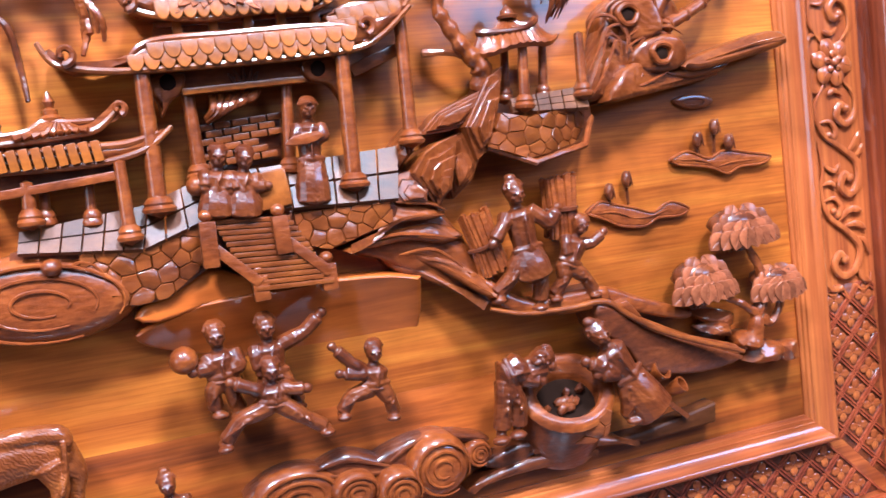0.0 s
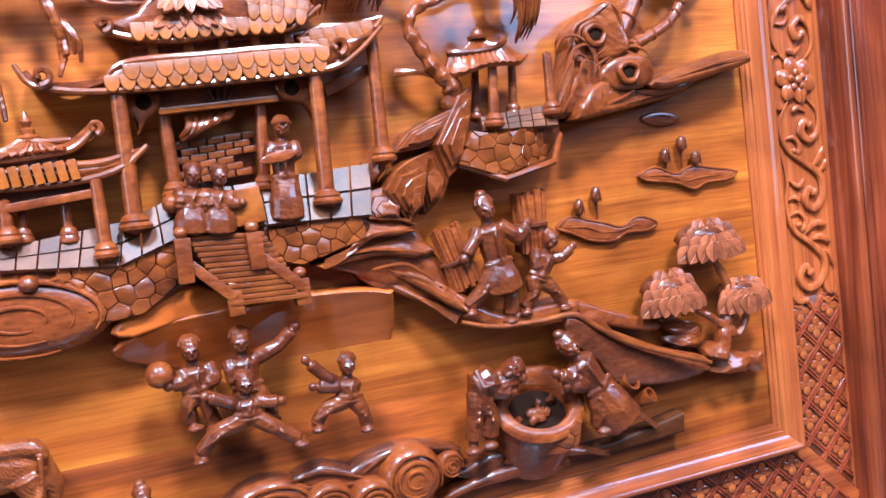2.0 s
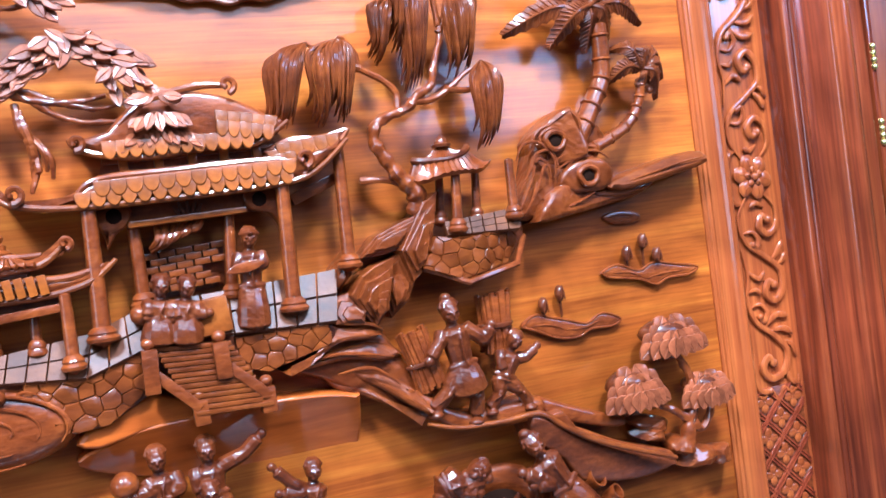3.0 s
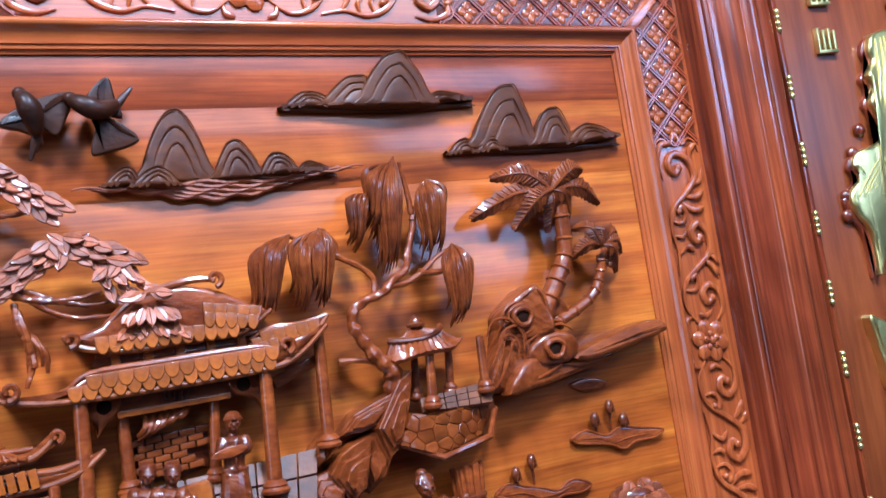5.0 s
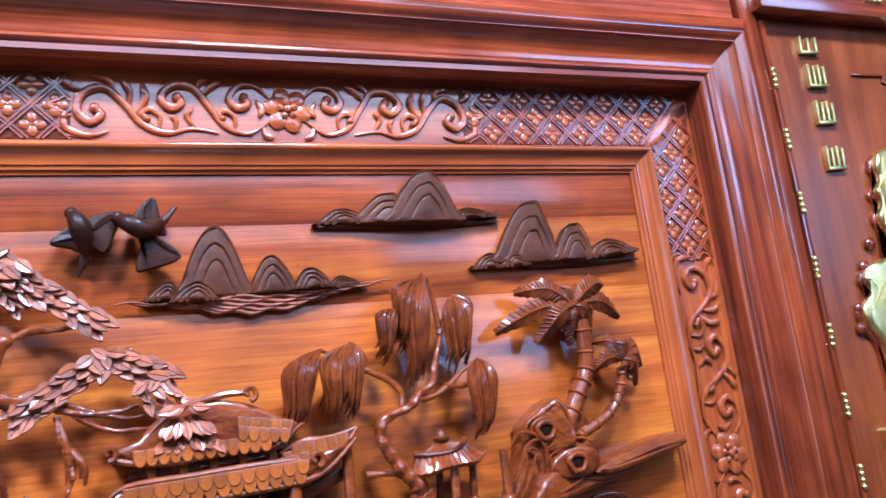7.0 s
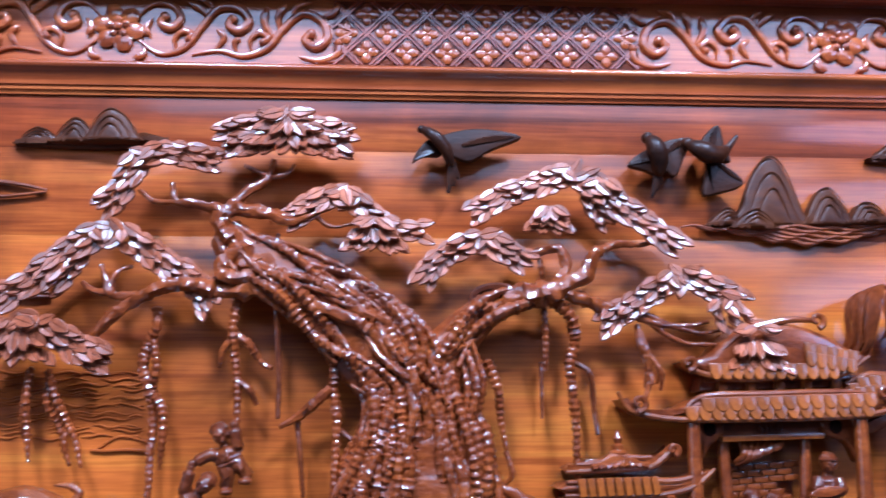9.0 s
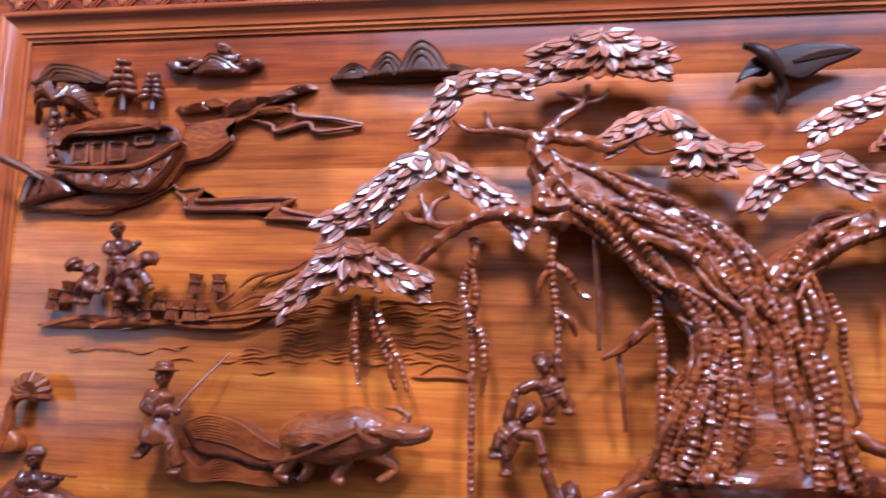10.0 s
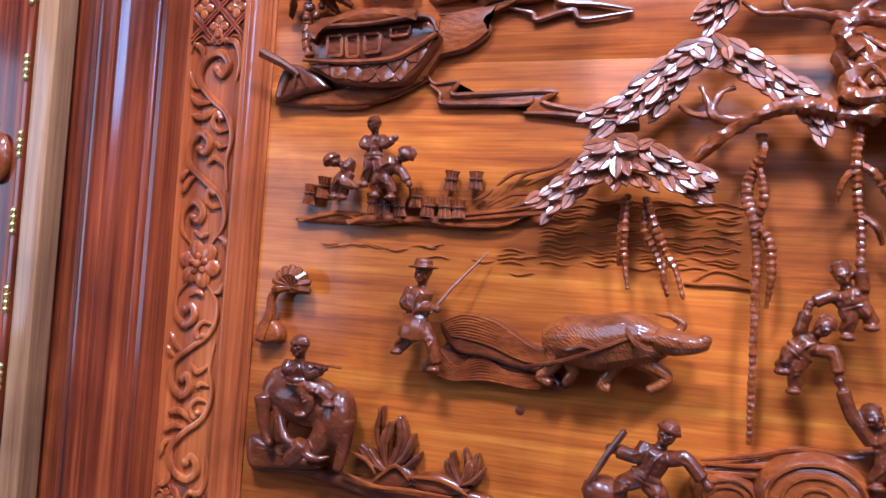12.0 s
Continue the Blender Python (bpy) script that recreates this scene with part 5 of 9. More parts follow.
# main limbs
limb([(-0.275, 1.799), (-0.291, 1.823), (-0.303, 1.841), (-0.307, 1.853), (-0.289, 1.859), (-0.259, 1.855), (-0.229, 1.851)], (.04,) * 7, (0.017, 0.013, 0.010, 0.008, 0.005))
limb([(-0.215, 1.780), (-0.256, 1.777), (-0.285, 1.771), (-0.308, 1.774)], (.04, .042, .042, .04), (0.016, 0.012, 0.009))
limb([(-0.257, 1.798), (-0.274, 1.789), (-0.297, 1.786), (-0.301, 1.801), (-0.281, 1.813), (-0.257, 1.803)], (.04, .046, .046, .046, .046, .04), (0.009, 0.010, 0.008))
limb([(-0.310, 1.775), (-0.348, 1.778), (-0.382, 1.766), (-0.407, 1.751), (-0.426, 1.732), (-0.439, 1.723)], (.042, .04, .04, .038, .034, .03), (0.011, 0.009, 0.008, 0.007, 0.004))
limb([(-0.382, 1.766), (-0.413, 1.766), (-0.421, 1.781), (-0.430, 1.800)], (.04, .04, .038, .034), (0.006, 0.005, 0.0035), 0.1)
limb([(-0.414, 1.768), (-0.434, 1.773), (-0.450, 1.781)], (.038, .036, .03), (0.0045, 0.0028), 0.1)
limb([(-0.418, 1.775), (-0.412, 1.792), (-0.399, 1.800)], (.038, .036, .03), (0.0045, 0.0028), 0.1)
limb([(-0.303, 1.859), (-0.330, 1.865), (-0.353, 1.866), (-0.360, 1.887)], (.04, .04, .038, .034), (0.007, 0.005, 0.0035))
limb([(-0.353, 1.866), (-0.378, 1.869), (-0.396, 1.882)], (.038, .034, .03), (0.004, 0.0025), 0.1)
limb([(-0.300, 1.859), (-0.283, 1.877), (-0.260, 1.894), (-0.254, 1.916)], (.04, .038, .036, .034), (0.007, 0.005, 0.0035))
limb([(-0.257, 1.897), (-0.271, 1.905), (-0.286, 1.910)], (.036, .034, .03), (0.0035, 0.0022), 0.1)
limb([(-0.257, 1.896), (-0.240, 1.903), (-0.232, 1.914)], (.036, .034, .03), (0.0035, 0.0022), 0.1)
limb([(-0.300, 1.858), (-0.265, 1.856), (-0.236, 1.848), (-0.214, 1.854), (-0.191, 1.863)], (.04, .042, .042, .038, .034), (0.007, 0.006, 0.0035))
limb([(-0.208, 1.857), (-0.191, 1.842), (-0.162, 1.847)], (.036, .03, .028), (0.003, 0.002), 0.05)
limb([(-0.025, 1.746), (0.012, 1.764), (0.048, 1.773), (0.079, 1.789), (0.089, 1.807), (0.099, 1.820)], (.04, .044, .046, .046, .044, .04), (0.016, 0.014, 0.013, 0.010, 0.006))
limb([(0.060, 1.773), (0.096, 1.758), (0.133, 1.755)], (.044, .04, .036), (0.009, 0.007, 0.004))
limb([(0.083, 1.801), (0.111, 1.823), (0.149, 1.826), (0.174, 1.834)], (.042, .036, .032, .03), (0.006, 0.004, 0.002), 0.05)
limb([(0.051, 1.779), (0.061, 1.801), (0.053, 1.819), (0.025, 1.816), (0.001, 1.822)], (.044, .042, .04, .036, .032), (0.008, 0.006, 0.003), 0.08)
limb([(0.133, 1.755), (0.169, 1.740), (0.205, 1.728), (0.236, 1.733)], (.036, .034, .032, .03), (0.004, 0.003, 0.002), 0.05)
limb([(0.125, 1.754), (0.145, 1.743), (0.180, 1.736), (0.217, 1.742)], (.036, .036, .034, .03), (0.005, 0.004, 0.0022), 0.05)
limb([(0.155, 1.741), (0.179, 1.722), (0.205, 1.716), (0.239, 1.716)], (.034, .032, .03, .028), (0.004, 0.003, 0.002), 0.05)
bm = bmesh.new()
for ring in range(3):
    rr = 0.026 - 0.007 * ring
    c = (-0.014, 1.763)
    tube(bm, [V((c[0] + rr * math.cos(a), c[1] + rr * 0.55 * math.sin(a)), 0.046 - 0.004 * ring) for a in [2 * math.pi * i / 22 for i in range(23)]], 0.004, 7)
part("hollow_rim", bm, CARVED_DARK, banyan, "coiled rim of a tree hollow")

# leaf crowns
crown(banyan, [(-0.533, 1.761), (-0.498, 1.780), (-0.478, 1.799), (-0.452, 1.821), (-0.421, 1.832), (-0.385, 1.817), (-0.357, 1.798), (-0.334, 1.782), (-0.314, 1.758)], 0.52, 0.030, 0.046, 3)
crown(banyan, [(-0.476, 1.777), (-0.459, 1.794), (-0.447, 1.816)], 1.0, 0.022, 0.044, 2)
crown(banyan, [(-0.580, 1.678), (-0.549, 1.700), (-0.523, 1.724), (-0.496, 1.737), (-0.462, 1.722), (-0.438, 1.709), (-0.419, 1.702)], 0.50, 0.030, 0.046, 3, 0.0135)
dome_of_leaves(banyan, (-0.506, 1.724), 0.036, 0.022, 0.050, 2)
crown(banyan, [(-0.431, 1.862), (-0.410, 1.883), (-0.396, 1.911), (-0.372, 1.922), (-0.342, 1.919), (-0.318, 1.914)], 0.52, 0.028, 0.046, 3)
crown(banyan, [(-0.304, 1.938), (-0.278, 1.948), (-0.240, 1.953), (-0.203, 1.945), (-0.174, 1.938)], 0.5, 0.036, 0.044, 4, 0.0125)
dome_of_leaves(banyan, (-0.238, 1.945), 0.050, 0.026, 0.050, 3)
crown(banyan, [(-0.232, 1.850), (-0.214, 1.865), (-0.192, 1.876), (-0.169, 1.874), (-0.150, 1.855), (-0.126, 1.841), (-0.091, 1.838)], 0.48, 0.024, 0.044, 3)
dome_of_leaves(banyan, (-0.142, 1.837), 0.030, 0.016, 0.044, 2)
crown(banyan, [(-0.090, 1.786), (-0.076, 1.805), (-0.052, 1.822), (-0.024, 1.827), (-0.000, 1.815), (0.018, 1.805)], 0.62, 0.026, 0.044, 3)
crown(banyan, [(-0.037, 1.860), (-0.005, 1.877), (0.032, 1.890), (0.069, 1.901), (0.103, 1.889), (0.124, 1.866), (0.151, 1.850), (0.184, 1.824)], 0.48, 0.026, 0.046, 3)
dome_of_leaves(banyan, (0.045, 1.857), 0.018, 0.010, 0.044, 2)
crown(banyan, [(0.088, 1.886), (0.096, 1.869), (0.108, 1.849)], 0.0, 0.020, 0.044, 2)
crown(banyan, [(0.101, 1.738), (0.125, 1.755), (0.157, 1.773), (0.185, 1.788), (0.215, 1.779), (0.242, 1.767)], 0.58, 0.026, 0.046, 3)
crown(banyan, [(0.128, 1.749), (0.146, 1.765), (0.169, 1.780), (0.200, 1.790), (0.231, 1.777), (0.252, 1.764)], 0.55, 0.022, 0.046, 2)
crown(banyan, [(0.228, 1.762), (0.245, 1.738), (0.279, 1.722), (0.320, 1.706)], 0.0, 0.036, 0.052, 3, 0.0140, 0.9)
dome_of_leaves(banyan, (0.260, 1.715), 0.034, 0.024, 0.054, 2, 0.9)

me = bpy.data.meshes.new("foliage")
me.from_pydata(FAR_LEAVES[0], [], FAR_LEAVES[1])
me.materials.append(LEAF)
me.shade_smooth()
me.set_sharp_from_angle(angle=radians(20))
foliage = under(new("foliage", me), banyan)
foliage["label"], foliage["kind"] = "small carved leaves of the far crowns", "stuff"

# hanging roots
for pts, r, kn, ds in (
        ([(-0.372, 1.756), (-0.370, 1.737), (-0.379, 1.718), (-0.383, 1.696), (-0.375, 1.672), (-0.371, 1.646), (-0.370, 1.603), (-0.369, 1.539), (-0.368, 1.460)], (0.006, 0.007, 0.006, 0.005, 0.0045, 0.0045, 0.004), 0.2, 0.022),
        ([(-0.372, 1.721), (-0.367, 1.694), (-0.372, 1.670), (-0.360, 1.651), (-0.357, 1.620), (-0.360, 1.590)], (0.0045, 0.006, 0.006, 0.005, 0.003), 0.25, 0.026),
        ([(-0.494, 1.693), (-0.495, 1.662), (-0.495, 1.633), (-0.489, 1.599)], (0.004, 0.005, 0.004, 0.0025), 0.3, 0.028), ([(-0.498, 1.690), (-0.500, 1.650), (-0.500, 1.622)], (0.004, 0.004, 0.0025), 0.3, 0.022),
        ([(-0.477, 1.690), (-0.466, 1.663), (-0.455, 1.638), (-0.444, 1.620), (-0.435, 1.593)], (0.005, 0.005, 0.004, 0.0025), 0.3, 0.028), ([(-0.475, 1.685), (-0.476, 1.657), (-0.464, 1.635), (-0.450, 1.597)], (0.004, 0.005, 0.0025), 0.3, 0.024),
        ([(-0.455, 1.638), (-0.456, 1.613), (-0.451, 1.594)], (0.004, 0.0025), 0.3, 0.022),
        ([(-0.287, 1.761), (-0.290, 1.731), (-0.287, 1.699), (-0.283, 1.664), (-0.282, 1.630)], (0.006, 0.006, 0.0055, 0.004), 0.22, 0.03), ([(-0.289, 1.722), (-0.299, 1.712), (-0.304, 1.693)], (0.005, 0.004, 0.0025), 0.2, 0.028),
        ([(-0.288, 1.728), (-0.273, 1.717), (-0.261, 1.699), (-0.249, 1.692)], (0.005, 0.005, 0.003), 0.2, 0.028), ([(-0.285, 1.680), (-0.271, 1.670), (-0.264, 1.655)], (0.005, 0.0045, 0.003), 0.2, 0.028),
        ([(-0.247, 1.835), (-0.247, 1.770), (-0.242, 1.699), (-0.241, 1.641)], (0.0030, 0.0034, 0.0040, 0.0030), 0.0, 0.030),
        ([(-0.201, 1.746), (-0.185, 1.723), (-0.184, 1.670), (-0.180, 1.635), (-0.182, 1.562)], (0.010, 0.0075, 0.006, 0.005, 0.0045), 0.22, 0.036), ([(-0.187, 1.670), (-0.201, 1.658), (-0.218, 1.644), (-0.238, 1.632)], (0.007, 0.007, 0.006, 0.003), 0.1, 0.032),
        ([(-0.222, 1.638), (-0.218, 1.607), (-0.214, 1.561)], (0.004, 0.0035, 0.003), 0.05, 0.02), ([(-0.178, 1.629), (-0.160, 1.615), (-0.148, 1.606)], (0.004, 0.003), 0.1, 0.022), ([(-0.182, 1.606), (-0.183, 1.572), (-0.183, 1.517)], (0.004, 0.004), 0.1, 0.02),
        ([(-0.152, 1.710), (-0.150, 1.669), (-0.151, 1.646)], (0.005, 0.004, 0.003), 0.25, 0.028), ([(-0.024, 1.699), (-0.013, 1.670), (-0.010, 1.640), (-0.005, 1.609)], (0.007, 0.006, 0.005, 0.003), 0.22, 0.032), ([(-0.005, 1.606), (0.001, 1.583), (-0.008, 1.572)], (0.004, 0.003), 0.1, 0.028),
        ([(0.033, 1.821), (0.035, 1.803), (0.038, 1.784)], (0.003, 0.004, 0.003), 0.25, 0.034), ([(0.038, 1.766), (0.039, 1.729), (0.039, 1.690)], (0.0045, 0.004, 0.003), 0.25, 0.030), ([(0.037, 1.699), (0.036, 1.640)], (0.003, 0.002), 0.0, 0.012),
        ([(0.036, 1.770), (0.063, 1.749), (0.071, 1.722), (0.064, 1.693), (0.067, 1.640), (0.069, 1.567)], (0.010, 0.008, 0.0065, 0.006, 0.005, 0.004), 0.24, 0.036), ([(0.069, 1.699), (0.087, 1.687), (0.092, 1.652), (0.094, 1.623)], (0.004, 0.004, 0.003), 0.05, 0.020),
        ([(0.140, 1.726), (0.148, 1.699), (0.147, 1.672)], (0.004, 0.005, 0.003), 0.15, 0.028), ([(0.152, 1.705), (0.163, 1.687), (0.163, 1.669)], (0.004, 0.004, 0.0025), 0.1, 0.028),
        ([(0.139, 1.738), (0.141, 1.716), (0.149, 1.699), (0.152, 1.675)], (0.0045, 0.005, 0.004), 0.1, 0.03), ([(0.141, 1.731), (0.147, 1.708), (0.151, 1.684), (0.144, 1.657)], (0.005, 0.005, 0.003), 0.06, 0.03), ([(0.149, 1.707), (0.159, 1.691), (0.159, 1.676)], (0.004, 0.003, 0.002), 0.06, 0.03)):
    P = spline([(x, -ds - 0.004 * math.sin(2.1 * i), z) for i, (x, z) in enumerate(pts)], 6)
    bm = bmesh.new()
    knobby(bm, P, [0.82 * q for q in r], 7, kn * 0.8, 0.0068)
    part("hanging_root", bm, CARVED_DARK if kn < 0.06 else CARVED, banyan, "beaded root hanging free" if kn > 0.15 else "")

# roots and rocks at the foot of the banyan
foot = thing("root_bank", (-0.305, 1.421), "rolling carved bank of roots and ringed boulders", "bank")
bm = bmesh.new()
plate(bm, [(-0.418, 1.428), (-0.380, 1.442), (-0.346, 1.452), (-0.322, 1.462), (-0.288, 1.462), (-0.253, 1.469), (-0.220, 1.458), (-0.217, 1.394), (-0.327, 1.376), (-0.409, 1.394)], -0.001, 0.022, 0.006, n=4)
ridge_lines(bm, [[(-0.406, 1.437), (-0.360, 1.441), (-0.331, 1.451), (-0.312, 1.461)], [(-0.400, 1.430), (-0.360, 1.432), (-0.330, 1.440)], [(-0.411, 1.440), (-0.366, 1.450), (-0.322, 1.462), (-0.283, 1.459)]], 0.024, 0.0028)
part("bank_face", bm, CARVED, foot)
swirl(foot, (-0.311, 1.422), 0.052, 0.040, 0.044, 5, 3)
swirl(foot, (-0.386, 1.410), 0.030, 0.022, 0.034, 5, 2)
for pts, r in (([(-0.224, 1.498), (-0.202, 1.524), (-0.181, 1.536), (-0.154, 1.540), (-0.133, 1.557)], 0.009), ([(-0.040, 1.551), (-0.020, 1.541), (0.009, 1.527), (0.038, 1.519)], 0.010), ([(-0.175, 1.526), (-0.165, 1.513), (-0.160, 1.492)], 0.008), ([(-0.014, 1.573), (0.010, 1.558), (0.040, 1.549)], 0.007), ([(-0.246, 1.493), (-0.213, 1.505), (-0.175, 1.518)], 0.008)):
    bm = bmesh.new()
    knobby(bm, spline([(x, -0.034, z) for x, z in pts], 6), (r * 0.7, r, r, r * 0.6), 10, 0.06, 0.018, 0.5)
    part("root", bm, CARVED, foot)

# ---- the great house on its terrace ----
house = thing("communal_house", (0.275, 1.499), "carved open-fronted hall with tiled upswept roofs and round columns", "house")


def column(parent, top, foot, r, d, d_top=None):
    bm = bmesh.new()
    r *= 0.78
    a, b = V(top, d_top or d), V(foot, d)
    tube(bm, [a.lerp(b, i / 8) for i in range(9)], (r * 0.82, r * 0.92, r), 12)
    col = part("column", bm, CARVED, parent)
    bm = bmesh.new()
    up = (a - b).normalized()
    tilt = Vector((0, 0, 1)).rotation_difference(up).to_matrix()
    lathe(bm, b, [(r * 1.15, 0.0), (r * 1.75, 0.002), (r * 1.85, 0.005), (r * 1.5, 0.008), (r * 1.6, 0.010), (r * 1.25, 0.014), (r * 0.9, 0.016)], 14, tilt)
    part("base", bm, CARVED, col)


for top, foot, r, d in (((0.189, 1.639), (0.187, 1.513), 0.0105, 0.045), ((0.226, 1.617), (0.227, 1.538), 0.0090, 0.026), ((0.316, 1.621), (0.309, 1.535), 0.0080, 0.026),
                        ((0.368, 1.645), (0.364, 1.514), 0.0105, 0.045), ((0.431, 1.672), (0.428, 1.549), 0.0095, 0.036)):
    column(house, top, foot, r, d)


bm = bmesh.new()
plate(bm, [(0.0085 * math.cos(math.pi * i / 8) * (1 if i <= 8 else 1), -0.011 * math.sin(math.pi * i / 8)) for i in range(9)] + [(-0.0085, 0.004), (0.0085, 0.004)], 0.0, 0.0030, 0.0014, n=1)
TILE_MESH = mesh_of("roof_tile", bm, TILE)


def tile_row(parent, a, b, n, d, k=1.0):
    A, B = Vector(a), Vector(b)
    ang = math.degrees(math.atan2((B - A).y, (B - A).x))
    w = (B - A).length / n
    for i in range(n):
        p = A.lerp(B, (i + 0.5) / n)
        set_piece("roof_tile", TILE_MESH, parent, Matrix.Translation(V(p, d)) @ Matrix.Rotation(radians(-ang), 4, 'Y') @ Matrix.Rotation(radians(-9), 4, 'X') @ Matrix.Diagonal((k * w / 0.0172, 0.75, k, 1)))


def roof(parent, outline, eave, ridge, d, curls, name="roof", mat=None):
    bm = bmesh.new()
    plate(bm, outline, 0.004, d, 0.006, n=2)
    rf = part(name, bm, mat or CARVED, parent)
    bm = bmesh.new()
    tube(bm, spline([V(p, d - 0.001) for p in eave], 5), (0.0022, 0.0034, 0.0034, 0.0034, 0.0022), 8)
    part("eave", bm, STONE, rf)
    bm = bmesh.new()
    tube(bm, spline([V(p, d - 0.002) for p in ridge], 5), (0.0024, 0.0038, 0.0038, 0.0024), 8)
    part("ridge", bm, CARVED, rf)
    for c, r, sense in curls:
        bm = bmesh.new()
        pts = []
        for i in range(20):
            t = i / 19
            a = -1.4 + sense * t * 5.4
            rr = r * (1 - 0.7 * t)
            pts.append(V((c[0] + sense * rr * math.cos(a), c[1] + rr * math.sin(a)), d + 0.004))
        tube(bm, pts, (0.0036, 0.0030, 0.0026), 7)
        blob(bm, pts[-1], (0.0032, 0.0034, 0.0032), 0, 1)
        part("finial", bm, CARVED, rf)
    return rf


main_roof = roof(house, [(0.114, 1.659), (0.133, 1.643), (0.180, 1.643), (0.245, 1.642), (0.337, 1.644), (0.384, 1.647), (0.404, 1.655), (0.436, 1.679), (0.407, 1.673), (0.373, 1.667), (0.319, 1.666), (0.263, 1.664), (0.202, 1.662), (0.182, 1.653), (0.146, 1.645), (0.126, 1.655)], [(0.110, 1.666), (0.120, 1.649), (0.141, 1.642), (0.177, 1.638), (0.244, 1.638), (0.336, 1.640), (0.383, 1.644), (0.410, 1.656), (0.438, 1.680)], [(0.182, 1.651), (0.202, 1.662), (0.268, 1.664), (0.340, 1.666), (0.384, 1.665)], 0.052,
                 [((0.130, 1.655), 0.009, -1), ((0.391, 1.664), 0.009, 1)])
tile_row(main_roof, *[(0.196, 1.656), (0.383, 1.661)], 13, 0.053, 1.05)
tile_row(main_roof, *[(0.179, 1.647), (0.379, 1.651)], 15, 0.053, 1.05)
for k in range(3):
    tile_row(main_roof, *[[(0.353, 1.664), (0.384, 1.669)], [(0.376, 1.668), (0.422, 1.677)], [(0.363, 1.670), (0.407, 1.675)]][k], (3, 5, 4)[k], 0.050 - 0.004 * k, 1.15)
storey = part("upper_storey", plate(bmesh.new(), [(0.202, 1.667), (0.206, 1.682), (0.278, 1.684), (0.370, 1.687), (0.372, 1.672), (0.281, 1.669)], 0.0, 0.030, 0.002, n=1), CARVED, house)
for a, b in zip([(0.224, 1.680), (0.256, 1.681), (0.287, 1.681), (0.317, 1.682), (0.348, 1.683)], [(0.225, 1.665), (0.256, 1.665), (0.287, 1.667), (0.317, 1.668), (0.349, 1.669)]):
    bm = bmesh.new()
    bar(bm, V(a, 0.036), V(b, 0.036), 0.0085, 0.010, 0.001)
    part("post", bm, TILE, storey)
bm = bmesh.new()
bar(bm, V((0.207, 1.678), 0.033), V((0.369, 1.681), 0.033), 0.004, 0.006, 0.001)
part("rail", bm, CARVED, storey)
upper_roof = roof(house, [(0.183, 1.698), (0.205, 1.686), (0.244, 1.682), (0.299, 1.685), (0.350, 1.685), (0.379, 1.702), (0.359, 1.713), (0.337, 1.726), (0.297, 1.738), (0.242, 1.732), (0.214, 1.706)], [(0.180, 1.700), (0.187, 1.691), (0.210, 1.683), (0.249, 1.679), (0.299, 1.683), (0.347, 1.683), (0.381, 1.703)], [(0.224, 1.710), (0.252, 1.731), (0.298, 1.742), (0.327, 1.741)], 0.050,
                  [((0.186, 1.696), 0.0075, -1), ((0.326, 1.741), 0.0085, 1)])
tile_row(upper_roof, *[(0.208, 1.691), (0.345, 1.691)], 12, 0.052, 1.2)
tile_row(upper_roof, *[(0.312, 1.714), (0.370, 1.704)], 5, 0.050, 1.1)
tile_row(upper_roof, *[(0.312, 1.704), (0.366, 1.695)], 5, 0.052, 1.1)
gable_roof = roof(house, [(0.348, 1.650), (0.379, 1.661), (0.417, 1.669), (0.442, 1.690), (0.419, 1.685), (0.381, 1.685), (0.365, 1.677), (0.350, 1.668)], [(0.348, 1.648), (0.384, 1.656), (0.420, 1.667), (0.443, 1.691)], [(0.356, 1.674), (0.381, 1.684), (0.412, 1.684), (0.442, 1.691)], 0.044, [((0.388, 1.658), 0.009, 1)])
for k, ln in enumerate(([(0.358, 1.670), (0.420, 1.679)], [(0.367, 1.677), (0.430, 1.684)], [(0.360, 1.660), (0.403, 1.667)])):
    tile_row(gable_roof, *ln, 5, 0.047, 1.15)

# beams, brackets, curtain, back wall
for a, b, w, d, mat in (((0.195, 1.633), (0.351, 1.634), 0.030, 0.022, CARVED), ((0.221, 1.618), (0.331, 1.621), 0.006, 0.034, TILE), ((0.380, 1.626), (0.429, 1.644), 0.012, 0.020, CARVED)):
    bm = bmesh.new()
    bar(bm, V(a, d), V(b, d), w, 0.012, 0.0015)
    part("beam", bm, mat, house)
for o, eye in (([(0.195, 1.634), (0.225, 1.636), (0.221, 1.619), (0.211, 1.612), (0.201, 1.598), (0.199, 1.611), (0.195, 1.619)], (0.210, 1.628)), ([(0.332, 1.637), (0.361, 1.640), (0.369, 1.623), (0.368, 1.593), (0.361, 1.607), (0.354, 1.616), (0.336, 1.621)], (0.346, 1.630))):
    bm = bmesh.new()
    plate(bm, o, 0.020, 0.034, 0.003, n=3)
    br = part("bracket", bm, CARVED, house)
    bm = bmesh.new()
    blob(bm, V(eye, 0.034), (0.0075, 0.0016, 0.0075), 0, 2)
    part("boss", bm, NEAR_BLACK, br)
bm = bmesh.new()
c = Vector((0.277, 1.629))
for q in range(5):
    a = math.radians(20 + 35 * q)
    tube(bm, [V(c + Vector((-0.009, -0.004)) * (1 - q / 4) + Vector((0.009, -0.004)) * (q / 4), 0.030), V(c + Vector((0.014 * math.cos(a) * -1, 0.008 * math.sin(a))), 0.032)], (0.003, 0.001), 6)
part("crest", bm, CARVED_DARK, house)
